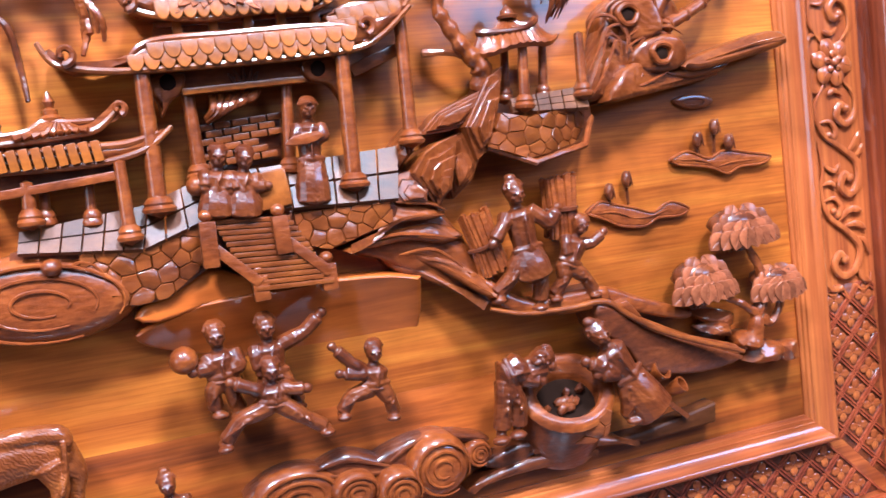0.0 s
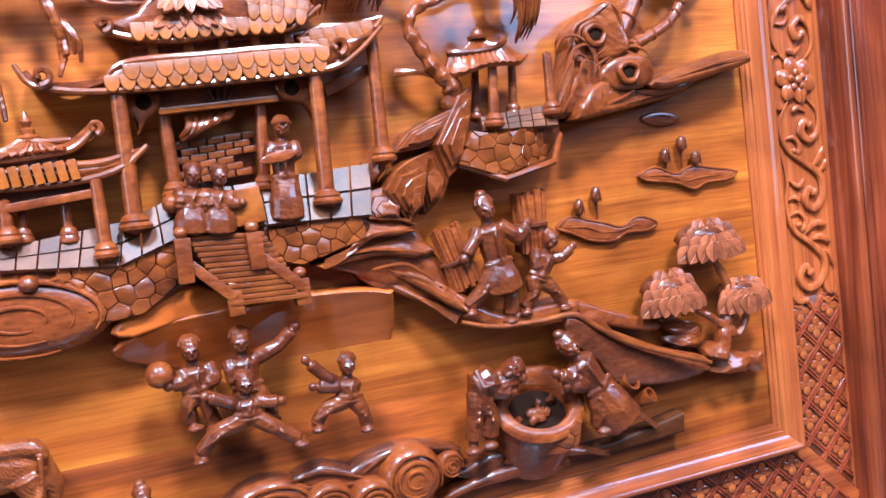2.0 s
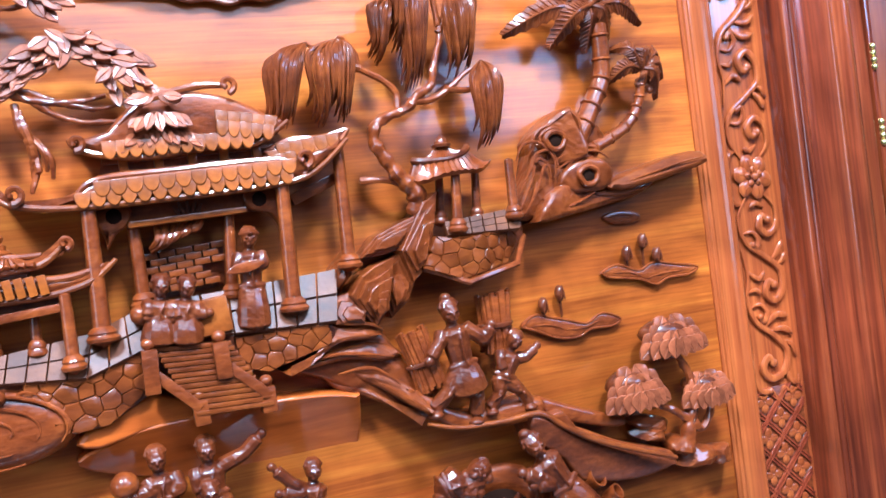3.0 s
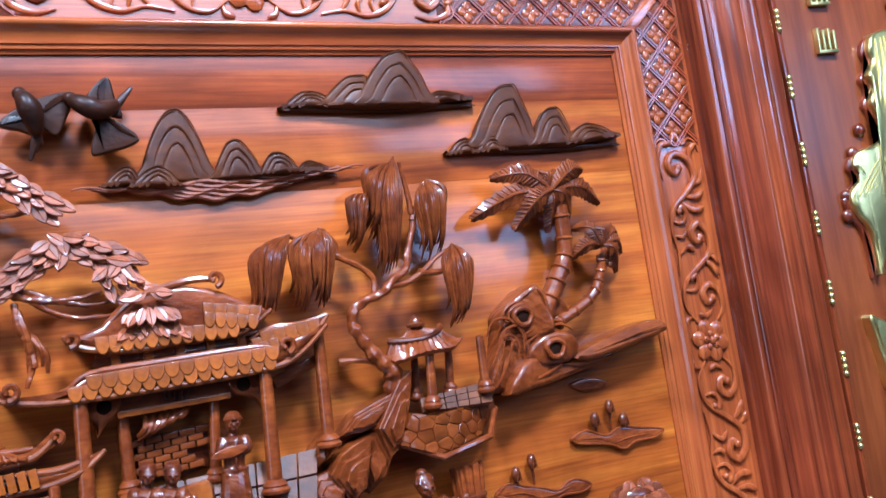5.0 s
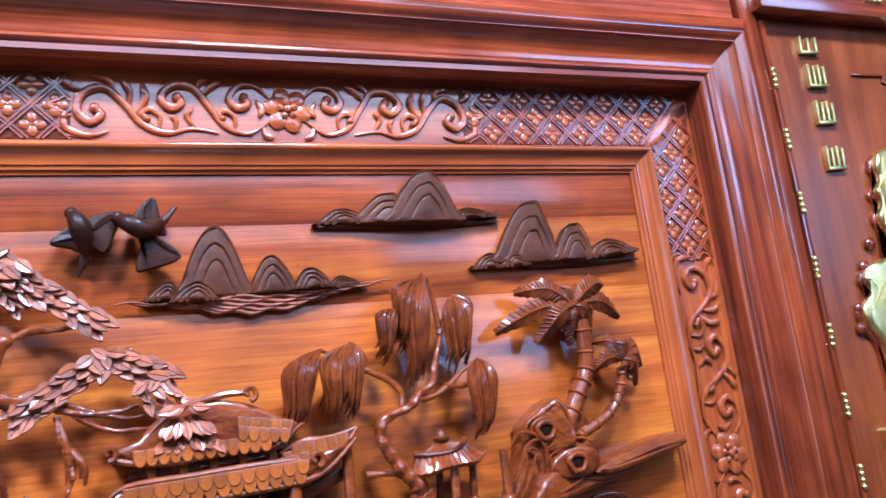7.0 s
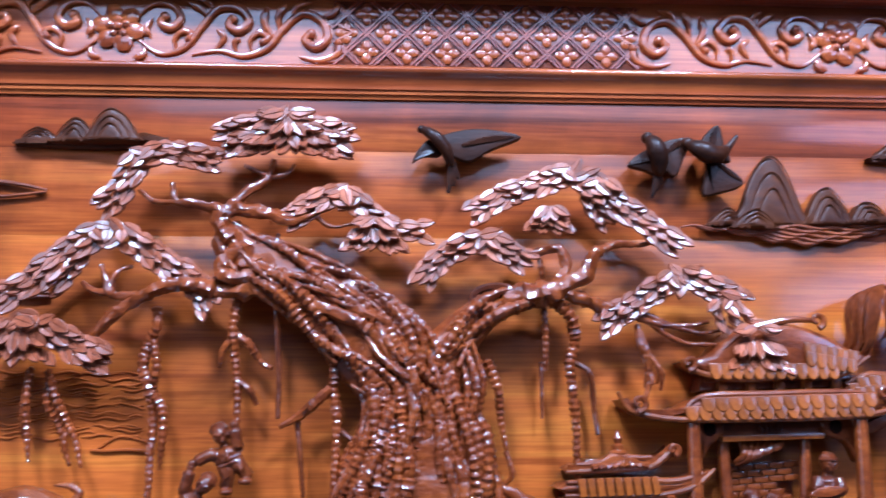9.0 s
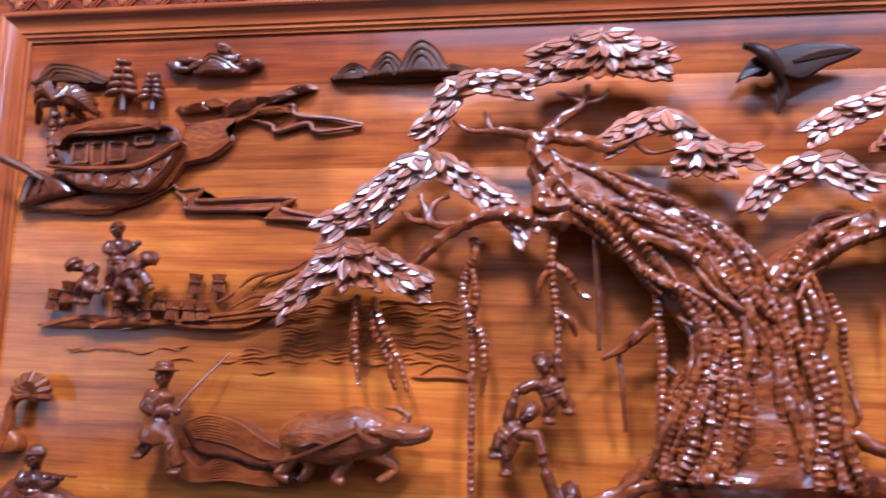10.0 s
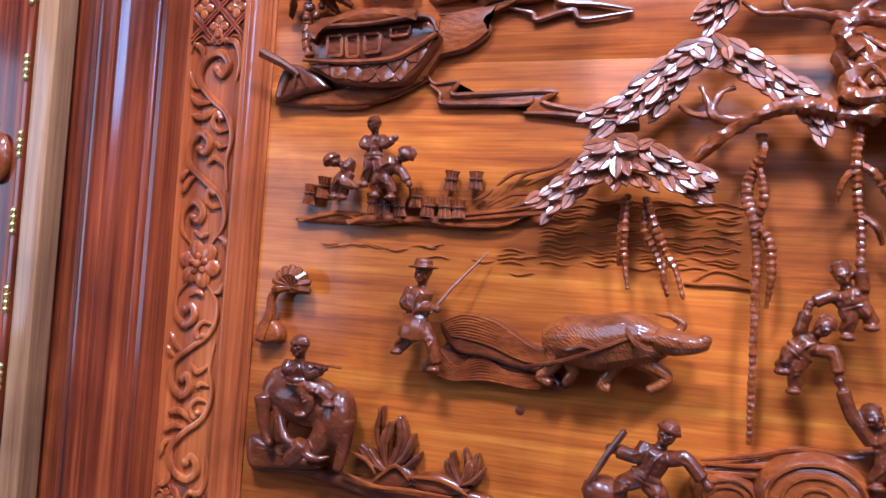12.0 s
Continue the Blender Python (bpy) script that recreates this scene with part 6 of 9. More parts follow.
folds = zip([(0.247, 1.615), (0.255, 1.615), (0.264, 1.615), (0.272, 1.615), (0.281, 1.616), (0.289, 1.616)], [(0.239, 1.594), (0.240, 1.591), (0.242, 1.592), (0.245, 1.596), (0.256, 1.602), (0.267, 1.608)])
for i, (a, b) in enumerate(folds):
    A, B = Vector(a), Vector(b)
    bm = bmesh.new()
    tube(bm, spline([V(A, 0.024), V(A.lerp(B, 0.5) + Vector((0.004, -0.003)), 0.030), V(B, 0.022)], 6), (0.0034, 0.0044, 0.0024), 8)
    part("curtain_fold", bm, CARVED, house, "fold of a gathered carved curtain")
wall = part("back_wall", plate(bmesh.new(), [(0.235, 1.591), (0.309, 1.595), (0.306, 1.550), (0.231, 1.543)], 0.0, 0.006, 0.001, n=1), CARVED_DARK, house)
bm = bmesh.new()
box(bm, (0, 0, 0), (0.0150, 0.010, 0.0062), 0, 0.0010)
BRICK = mesh_of("brick", bm, STONE)
A, B, C = [Vector(p) for p in [(0.237, 1.588), (0.310, 1.593), (0.235, 1.547)]]
for r in range(6):
    for q in range(5):
        u, v = (q + 0.5 * (r % 2)) / 4.4, (r + 0.2) / 6
        if u <= 1.02 and not (r in (3, 4) and u > 0.72):
            p = A + (B - A) * u + (C - A) * v
            set_piece("brick", BRICK, wall, Matrix.Translation(V(p, 0.011)) @ Matrix.Rotation(radians(-math.degrees(math.atan2((B - A).y, (B - A).x))), 4, 'Y'))

# paved terrace: sloping floor of tiles, rubble wall, stairs
terrace = thing("terrace", (0.192, 1.459), "raised terrace with rubble stone wall and tiled floor", "terrace")


def floor_field(parent, quad, nu, nv, d_back, d_front, mat):
    """Pavers on a floor that tips towards the viewer: back-left, back-right, front-right, front-left."""
    P = [Vector(p) for p in quad]
    for i in range(nu):
        for j in range(nv):
            bm = bmesh.new()
            lo, hi = [], []
            for u, v in ((i + .05, j + .05), (i + .95, j + .05), (i + .95, j + .95), (i + .05, j + .95)):
                u, v = u / nu, v / nv
                p = P[0].lerp(P[1], u).lerp(P[3].lerp(P[2], u), v)
                d = max(0.008, d_front - 0.50 * (P[0].lerp(P[1], u).y - P[3].lerp(P[2], u).y) * (1 - v))
                lo.append(bm.verts.new(V(p, d - 0.004) + Vector((0, 0, -0.003))))
                hi.append(bm.verts.new(V(p, d)))
            bm.faces.new(hi)
            for k in range(4):
                bm.faces.new((lo[k - 1], lo[k], hi[k], hi[k - 1]))
            part("paver", bm, mat, parent, "", False)


bm = bmesh.new()
plate(bm, [(0.063, 1.496), (0.089, 1.496), (0.121, 1.492), (0.167, 1.487), (0.224, 1.505), (0.239, 1.507), (0.302, 1.503), (0.397, 1.502), (0.406, 1.491), (0.398, 1.475), (0.333, 1.460), (0.297, 1.471), (0.233, 1.468), (0.222, 1.459), (0.183, 1.437), (0.144, 1.434), (0.127, 1.447), (0.113, 1.473), (0.061, 1.487)], -0.001, 0.040, 0.003, n=1)
part("core", bm, CARVED_DARK, terrace)
floor_field(terrace, [(0.072, 1.513), (0.178, 1.524), (0.169, 1.484), (0.069, 1.495)], 6, 2, 0.014, 0.050, PAVER)
floor_field(terrace, [(0.178, 1.524), (0.222, 1.540), (0.228, 1.504), (0.169, 1.484)], 3, 2, 0.014, 0.050, PAVER)
floor_field(terrace, [(0.225, 1.543), (0.304, 1.546), (0.303, 1.503), (0.240, 1.507)], 3, 2, 0.014, 0.050, PAVER)
floor_field(terrace, [(0.304, 1.546), (0.418, 1.552), (0.405, 1.499), (0.303, 1.503)], 5, 2, 0.014, 0.050, PAVER)
stones(terrace, [(0.116, 1.488), (0.167, 1.484), (0.223, 1.502), (0.217, 1.461), (0.183, 1.438), (0.147, 1.435), (0.130, 1.447), (0.115, 1.470)], 0.0165, 0.034, 0.045, rng)
stones(terrace, [(0.303, 1.499), (0.398, 1.498), (0.398, 1.478), (0.333, 1.461), (0.307, 1.468)], 0.0165, 0.034, 0.045, rng)

stairs = thing("staircase", (0.285, 1.429), "broad carved stairs with low rails and square posts", "staircase")
TL, TRR, BR, BL = [Vector(p) for p in [(0.227, 1.503), (0.297, 1.498), (0.330, 1.431), (0.259, 1.434)]]
n = 13
for i in range(n):
    f0, f1 = i / n, (i + 0.9) / n
    bm = bmesh.new()
    a, b = TL.lerp(BL, (f0 + f1) / 2), TRR.lerp(BR, (f0 + f1) / 2)
    bar(bm, V(a, 0.050 + 0.0010 * i), V(b, 0.050 + 0.0010 * i), 0.0044, 0.012, 0.0010)
    part("step", bm, STONE, stairs)
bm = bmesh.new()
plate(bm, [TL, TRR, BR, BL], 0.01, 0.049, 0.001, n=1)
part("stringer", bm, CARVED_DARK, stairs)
for a, b in (((0.228, 1.477), (0.263, 1.441)), ((0.290, 1.477), (0.327, 1.441))):
    bm = bmesh.new()
    bar(bm, V(a, 0.056), V(b, 0.060), 0.010, 0.016, 0.0015)
    part("rail", bm, CARVED, stairs)
for a, b in (((0.224, 1.502), (0.223, 1.461)), ((0.287, 1.499), (0.288, 1.464)), ((0.262, 1.448), (0.263, 1.425)), ((0.325, 1.450), (0.325, 1.425))):
    bm = bmesh.new()
    bar(bm, V(a, 0.058), V(b, 0.058), 0.0145, 0.018, 0.0018)
    po = part("post", bm, CARVED, stairs)
    bm = bmesh.new()
    blob(bm, V(a, 0.058) + Vector((0, 0, 0.005)), (0.0068, 0.0068, 0.0058), 0, 2)
    part("knob", bm, CARVED, po)

# ---- small pagoda beside the hall ----
pagoda = thing("pagoda", (0.119, 1.497), "small two-tiered carved pagoda with slender columns", "pagoda")
for top, foot, r, d in (((0.160, 1.562), (0.160, 1.492), 0.0080, 0.050), ((0.132, 1.545), (0.131, 1.509), 0.0065, 0.034), ((0.096, 1.542), (0.094, 1.514), 0.0065, 0.034), ((0.085, 1.553), (0.084, 1.515), 0.0080, 0.046)):
    column(pagoda, top, foot, r, d)
bm = bmesh.new()
bar(bm, V((0.057, 1.544), 0.045), V((0.156, 1.551), 0.045), 0.008, 0.012, 0.0015)
part("beam", bm, CARVED, pagoda)
bm = bmesh.new()
plate(bm, [(0.053, 1.560), (0.157, 1.565), (0.158, 1.552), (0.051, 1.548)], 0.004, 0.036, 0.002, n=1)
part("frieze", bm, CARVED_DARK, pagoda)
low = roof(pagoda, [(0.053, 1.565), (0.122, 1.564), (0.157, 1.565), (0.185, 1.572), (0.206, 1.587), (0.186, 1.581), (0.168, 1.578), (0.132, 1.578), (0.054, 1.575)], [(0.052, 1.563), (0.121, 1.562), (0.157, 1.564), (0.186, 1.572), (0.207, 1.588)], [(0.054, 1.576), (0.132, 1.577), (0.168, 1.577), (0.196, 1.584)], 0.050, [])
bm = bmesh.new()
box(bm, (0, 0, 0), (0.0075, 0.006, 0.018), 0, 0.0012)
SLAT = mesh_of("roof_slat", bm, TILE)
for i in range(9):
    p = Vector((0.069, 1.571)).lerp(Vector((0.144, 1.573)), i / 8)
    set_piece("roof_slat", SLAT, low, Matrix.Translation(V(p, 0.053)) @ Matrix.Rotation(radians(-8), 4, 'Y'))
bm = bmesh.new()
plate(bm, [(0.074, 1.586), (0.077, 1.598), (0.132, 1.598), (0.131, 1.579)], 0.002, 0.032, 0.002, n=1)
part("upper_storey", bm, CARVED_DARK, pagoda)
up = roof(pagoda, [(0.055, 1.587), (0.090, 1.588), (0.126, 1.590), (0.146, 1.593), (0.169, 1.611), (0.159, 1.603), (0.136, 1.599), (0.123, 1.600), (0.106, 1.602), (0.091, 1.595), (0.065, 1.593)], [(0.055, 1.586), (0.090, 1.587), (0.126, 1.589), (0.148, 1.593), (0.170, 1.612)], [(0.065, 1.593), (0.091, 1.595), (0.106, 1.602), (0.123, 1.600), (0.145, 1.600)], 0.044, [((0.166, 1.608), 0.006, 1)])
for i in range(9):
    a = Vector((0.105, 1.601)).lerp(Vector((0.124, 1.599)), i / 8)
    b = Vector((0.081, 1.590)).lerp(Vector((0.139, 1.592)), i / 8)
    bm = bmesh.new()
    tube(bm, [V(a, 0.046), V(a.lerp(b, 0.5) - Vector((0, 0.002)), 0.046), V(b, 0.048)], (0.0016, 0.0026, 0.0032), 6)
    part("roof_rib", bm, CARVED, up)
bm = bmesh.new()
f = (0.111, 1.602)
lathe(bm, V(f, 0.036), [(0.010, 0), (0.011, 0.003), (0.006, 0.006), (0.0065, 0.010), (0.003, 0.012), (0.0052, 0.017), (0.003, 0.021), (0.0012, 0.026)], 12)
part("finial", bm, CARVED, up)

# ---- pavilion ----
PAV_X = (0.548, 1.541)[0]
pav = thing("pavilion", (0.564, 1.519), "six-sided carved pavilion on a rubble stone base", "pavilion")
bm = bmesh.new()
plate(bm, [(0.529, 1.570), (0.556, 1.564), (0.609, 1.572), (0.633, 1.587), (0.635, 1.560), (0.615, 1.536), (0.552, 1.524), (0.515, 1.542)], -0.001, 0.026, 0.003, n=1)
part("base", bm, CARVED_DARK, pav)
stones(pav, [(0.521, 1.571), (0.549, 1.564), (0.601, 1.570), (0.627, 1.588), (0.629, 1.558), (0.607, 1.533), (0.544, 1.522), (0.505, 1.539)], 0.0165, 0.012, 0.052, rng, slope=lambda p: -0.45 * max(0.0, abs(p.x - PAV_X) - 0.02))
bm = bmesh.new()
tube(bm, [V(p, d) for p, d in zip([(0.508, 1.539), (0.551, 1.518), (0.614, 1.530), (0.635, 1.559)], (0.036, 0.052, 0.042, 0.022))], 0.0038, 7)
part("plinth", bm, CARVED, pav)
floor_field(pav, [(0.536, 1.585), (0.627, 1.592), (0.622, 1.568), (0.535, 1.570)], 6, 3, 0.012, 0.046, PAVER)
for top, foot, r, d in (((0.552, 1.638), (0.547, 1.571), 0.0075, 0.048), ((0.585, 1.643), (0.580, 1.581), 0.0065, 0.026), ((0.619, 1.644), (0.618, 1.578), 0.0075, 0.042), ((0.544, 1.641), (0.538, 1.582), 0.0065, 0.022)):
    column(pav, top, foot, r, d)
bm = bmesh.new()
apex = V((0.547, 1.669), 0.030)
RIDGE = spline([(0.511, 1.652), (0.527, 1.650), (0.546, 1.650), (0.563, 1.654), (0.575, 1.661)], 6)
EAVE = spline([(0.499, 1.633), (0.515, 1.630), (0.539, 1.635), (0.559, 1.636), (0.584, 1.637), (0.606, 1.649)], 5)
RIDGE = [RIDGE[min(24, i)] for i in range(25)]
rim = [V(p, 0.028 + 0.034 * math.sin(math.pi * i / 25)) for i, p in enumerate(EAVE[:25] + EAVE[-1:])][:25]
rid = [V(p, 0.032 + 0.016 * math.sin(math.pi * i / 24)) for i, p in enumerate(RIDGE)]
flute = lambda i, k: Vector((0, -0.0013 * k * (i % 2), 0.0010 * k * (i % 2)))
rings = [[bm.verts.new(apex.lerp(q, f) + Vector((0, 0, sag)) + flute(i, f)) for i, q in enumerate(rid)] for f, sag in ((0.18, 0.0), (0.5, -0.004), (0.95, -0.001))]
rings += [[bm.verts.new(a.lerp(b, f) + Vector((0, 0, -sag)) + flute(i, 1.2)) for i, (a, b) in enumerate(zip(rid, rim))] for f, sag in ((0.15, 0.002), (0.45, 0.005), (0.75, 0.005), (1.0, 0.0))]
rings.append([bm.verts.new(q + Vector((0, 0.004, -0.0035))) for q in rim])
rings.append([bm.verts.new(apex.lerp(q, 0.2) + Vector((0, 0.006, -0.010))) for q in rim])
for a, b in zip(rings, rings[1:]):
    for i in range(len(rim) - 1):
        bm.faces.new((a[i], a[i + 1], b[i + 1], b[i]))
top_v = bm.verts.new(apex + Vector((0, 0, 0.002)))
for i in range(len(rim) - 1):
    bm.faces.new((rings[0][i], rings[0][i + 1], top_v))
pr = part("roof", bm, CARVED, pav, "fluted upswept roof")
bm = bmesh.new()
tube(bm, [q + Vector((0, -0.001, 0.001)) for q in rid], (0.0042, 0.0026, 0.0026, 0.0044), 7)
part("ridge", bm, CARVED_DARK, pr)
bm = bmesh.new()
lathe(bm, apex - Vector((0, 0, 0.004)), [(0.010, 0), (0.011, 0.003), (0.007, 0.005), (0.0062, 0.009), (0.003, 0.012), (0.001, 0.014)], 12)
part("finial", bm, CARVED_DARK, pr)


# ---- carved figures: plain fused shapes ----
def figure(label, head, hip, arms, legs, hr=0.0115, d=0.045, mat=None, hat=None, skirt=0.0, lean=0.0, group="carved figures"):
    """One fused statue: head, torso, sleeves and trousers with soft folds. arms, legs: (joint, end) places."""
    bm = bmesh.new()
    Hd, Hp = Vector(head), Vector(hip)
    t = (Hp - Hd).normalized()
    s = Vector((-t.y, t.x))
    neck = Hd + t * hr * 1.15
    blob(bm, V(Hd, d + 0.004 + lean), (hr * 0.80, hr * 0.90, hr * 1.04), math.degrees(math.atan2(-t.y, -t.x)) - 90, 2)
    blob(bm, V(Hd - t * hr * 0.35, d + 0.001 + lean), (hr * 0.88, hr * 0.92, hr * 0.80), 0, 2)
    blob(bm, V(Hd + t * hr * 0.22, d + 0.004 + lean + hr * 0.92), (hr * 0.16, hr * 0.26, hr * 0.30), 0, 1)
    blob(bm, V(Hd + t * hr * 0.62, d + 0.003 + lean + hr * 0.72), (hr * 0.42, hr * 0.3, hr * 0.26), 0, 1)
    for sg in (-1, 1):
        blob(bm, V(Hd + t * hr * 0.30 + s * sg * hr * 0.42, d + 0.003 + lean + hr * 0.72), (hr * 0.26, hr * 0.2, hr * 0.24), 0, 1)
        blob(bm, V(Hd - t * hr * 0.02 + s * sg * hr * 0.34, d + 0.004 + lean + hr * 0.84), (hr * 0.28, hr * 0.16, hr * 0.10), 0, 1)
    for q in range(-3, 4):
        o = s * hr * 0.27 * q
        tube(bm, [V(Hd - t * hr * 0.42 + o * 1.12, d + lean + hr * (1.0 - 0.06 * q * q)), V(Hd - t * hr * 0.95 + o * 0.8, d + lean + hr * (0.66 - 0.03 * q * q)), V(Hd - t * hr * 1.18 + o * 0.4, d + lean)], hr * 0.10, 5)
    tube(bm, [V(Hd, d), V(neck + t * hr * 0.3, d)], hr * 0.5, 8)
    lapel = [V(neck + t * hr * 0.3 + s * hr * 0.35, d + hr * 0.85), V(neck + t * hr * 1.2, d + hr * 1.22), V(Hp - t * hr * 0.6, d + hr * 1.12)]
    tube(bm, lapel, hr * 0.13, 5)
    chest = neck + t * hr * 0.95
    tube(bm, spline([V(neck + t * hr * 0.2, d), V(chest, d), V(chest.lerp(Hp, 0.6), d), V(Hp, d)], 4), (hr * 0.75, hr * 1.35, hr * 1.2, hr * 1.05, hr * 1.3), 12, flat=0.85)
    tube(bm, [V(Hp - t * hr * 0.5 + s * hr * 1.25, d + hr * 0.3), V(Hp - t * hr * 0.45, d + hr * 1.0), V(Hp - t * hr * 0.5 - s * hr * 1.25, d + hr * 0.3)], hr * 0.26, 6)
    for k, (el, ha) in enumerate(arms):
        el, ha = Vector(el), Vector(ha)
        sg = 1 if (el - chest).dot(s) > 0 else -1
        sh = neck + t * hr * 0.55 + s * sg * hr * 1.05
        tube(bm, spline([V(sh, d), V(sh.lerp(el, 0.6), d + 0.004), V(el, d + 0.005), V(el.lerp(ha, 0.72), d + 0.006)], 4), (hr * 0.72, hr * 0.66, hr * 0.58, hr * 0.62), 9)
        for q in range(3):
            m0, m1 = sh.lerp(el, 0.25 + 0.25 * q), el.lerp(ha, 0.1 + 0.2 * q)
            tube(bm, spline([V(m0 + s * hr * 0.45, d + hr * 0.42), V(m0.lerp(m1, 0.35), d + 0.003 + hr * 0.66), V(m1 - s * hr * 0.35, d + 0.004 + hr * 0.45)], 3), (hr * 0.05, hr * 0.15, hr * 0.05), 5)
        tube(bm, [V(el.lerp(ha, 0.6), d + 0.006), V(ha, d + 0.006)], (hr * 0.36, hr * 0.32), 8)
        blob(bm, V(ha, d + 0.006), (hr * 0.46, hr * 0.42, hr * 0.46), 0, 2)
    for k, (kn, ft) in enumerate(legs):
        kn, ft = Vector(kn), Vector(ft)
        sg = 1 if (kn - Hp).dot(s) > 0 else -1
        j = Hp + s * sg * hr * 0.5
        tube(bm, spline([V(j, d), V(j.lerp(kn, 0.6), d + 0.001), V(kn, d), V(kn.lerp(ft, 0.75), d - 0.004)], 4), (hr * 0.90, hr * 0.80, hr * 0.66, hr * 0.70), 9)
        for q in range(3):
            m0, m1 = j.lerp(kn, 0.2 + 0.3 * q), kn.lerp(ft, 0.05 + 0.25 * q)
            tube(bm, spline([V(m0 + s * hr * 0.5, d + hr * 0.50), V(m0.lerp(m1, 0.4), d + hr * 0.80), V(m1 - s * hr * 0.4, d - 0.003 + hr * 0.55)], 3), (hr * 0.05, hr * 0.17, hr * 0.05), 5)
        tube(bm, [V(kn.lerp(ft, 0.6), d - 0.004), V(ft, d - 0.006)], (hr * 0.46, hr * 0.42), 8)
        blob(bm, V(ft, d - 0.002) + Vector((-0.25 * hr * sg, -hr * 0.3, -hr * 0.15)), (hr * 0.72, hr * 0.62, hr * 0.36), 0, 2)
    if skirt:
        E = Hp + t * skirt
        tube(bm, spline([V(Hp - t * hr * 0.4, d), V(Hp.lerp(E, 0.5), d + hr * 0.25), V(E, d + hr * 0.15)], 4), (hr * 1.25, hr * 1.6, hr * 1.75), 12, flat=0.75)
        for q in range(5):
            f = q / 4 - 0.5
            tube(bm, [V(Hp + s * f * hr * 1.6, d + hr * 0.9), V((Hp + s * f * hr * 2.2).lerp(E, 0.6), d + hr * (1.28 - abs(f) * 0.8)), V(E + s * f * hr * 2.9, d + hr * (1.15 - abs(f) * 0.9))], (hr * 0.14, hr * 0.24, hr * 0.18), 6)
    if hat == "brim":
        lathe(bm, V(Hd - t * hr * 0.55, d + 0.004 + lean), [(hr * 1.5, 0), (hr * 1.55, hr * 0.18), (hr * 0.95, hr * 0.3), (hr * 0.9, hr * 0.8), (hr * 0.7, hr * 1.0)], 14)
    elif hat == "cone":
        lathe(bm, V(Hd - t * hr * 0.2, d + 0.006 + lean), [(hr * 1.15, -hr * 0.3), (hr * 1.2, -hr * 0.1), (hr * 1.0, hr * 0.45), (hr * 0.5, hr * 0.8), (hr * 0.05, hr * 0.9)], 14, Matrix.Rotation(math.atan2(-t.x, -t.y) * 0.6, 3, 'Y'))
    elif hat == "bun":
        blob(bm, V(Hd - t * hr * 1.2, d + 0.002), (hr * 0.55, hr * 0.5, hr * 0.45), 0, 2)
    elif hat == "cap":
        tube(bm, [V(Hd - t * hr * 0.35 + s * hr * 0.95, d + 0.004), V(Hd - t * hr * 0.4, d + 0.006 + hr), V(Hd - t * hr * 0.35 - s * hr * 0.95, d + 0.004)], hr * 0.17, 7)
    ob = single("figurine", bm, FIGURE_DARK if mat == CARVED_DARK else FIGURE, label, "figurine", group)
    md = ob.modifiers.new("fuse", 'REMESH')
    md.mode, md.voxel_size, md.use_smooth_shade = 'VOXEL', 0.0011, True
    return ob


G = "playing children"
figure("carved wooden child in a short jacket reaching for a ball", (0.218, 1.399), (0.221, 1.356), [((0.212, 1.370), (0.194, 1.369)), ((0.236, 1.368), (0.225, 1.365))],
       [((0.209, 1.347), (0.210, 1.326)), ((0.227, 1.340), (0.232, 1.322))], d=0.040, group=G)
bm = bmesh.new()
blob(bm, V((0.188, 1.381), 0.045), (0.0128, 0.0128, 0.0128), 0, 3)
single("ball", bm, CARVED, "polished round wooden ball held by a figurine", "ball")
figure("carved wooden child with one arm flung high", (0.263, 1.399), (0.265, 1.351), [((0.298, 1.389), (0.316, 1.404)), ((0.251, 1.372), (0.253, 1.358))],
       [((0.279, 1.336), (0.287, 1.320)), ((0.256, 1.336), (0.248, 1.320))], d=0.042, group=G)
figure("carved wooden child lunging with both arms spread", (0.261, 1.361), (0.261, 1.327), [((0.242, 1.347), (0.224, 1.356)), ((0.276, 1.340), (0.292, 1.338))],
       [((0.229, 1.319), (0.210, 1.297)), ((0.287, 1.310), (0.309, 1.293))], 0.0108, 0.052, group=G)
figure("carved wooden child with raised fists facing the others", (0.360, 1.359), (0.358, 1.323), [((0.337, 1.352), (0.320, 1.371)), ((0.345, 1.339), (0.324, 1.344))],
       [((0.333, 1.319), (0.322, 1.302)), ((0.371, 1.308), (0.375, 1.292))], 0.0104, 0.048, group=G)

figure("carved bearded man with topknot carrying firewood", (0.526, 1.490), (0.535, 1.427), [((0.509, 1.458), (0.496, 1.442)), ((0.561, 1.455), (0.571, 1.470))],
       [((0.515, 1.406), (0.494, 1.386)), ((0.547, 1.398), (0.545, 1.371))], 0.0125, 0.042, hat="bun", skirt=0.022)
figure("carved boy walking with a raised fist", (0.598, 1.448), (0.580, 1.407), [((0.609, 1.428), (0.623, 1.438)), ((0.578, 1.429), (0.579, 1.417))],
       [((0.574, 1.394), (0.560, 1.376)), ((0.599, 1.392), (0.612, 1.373))], 0.0105, 0.040)


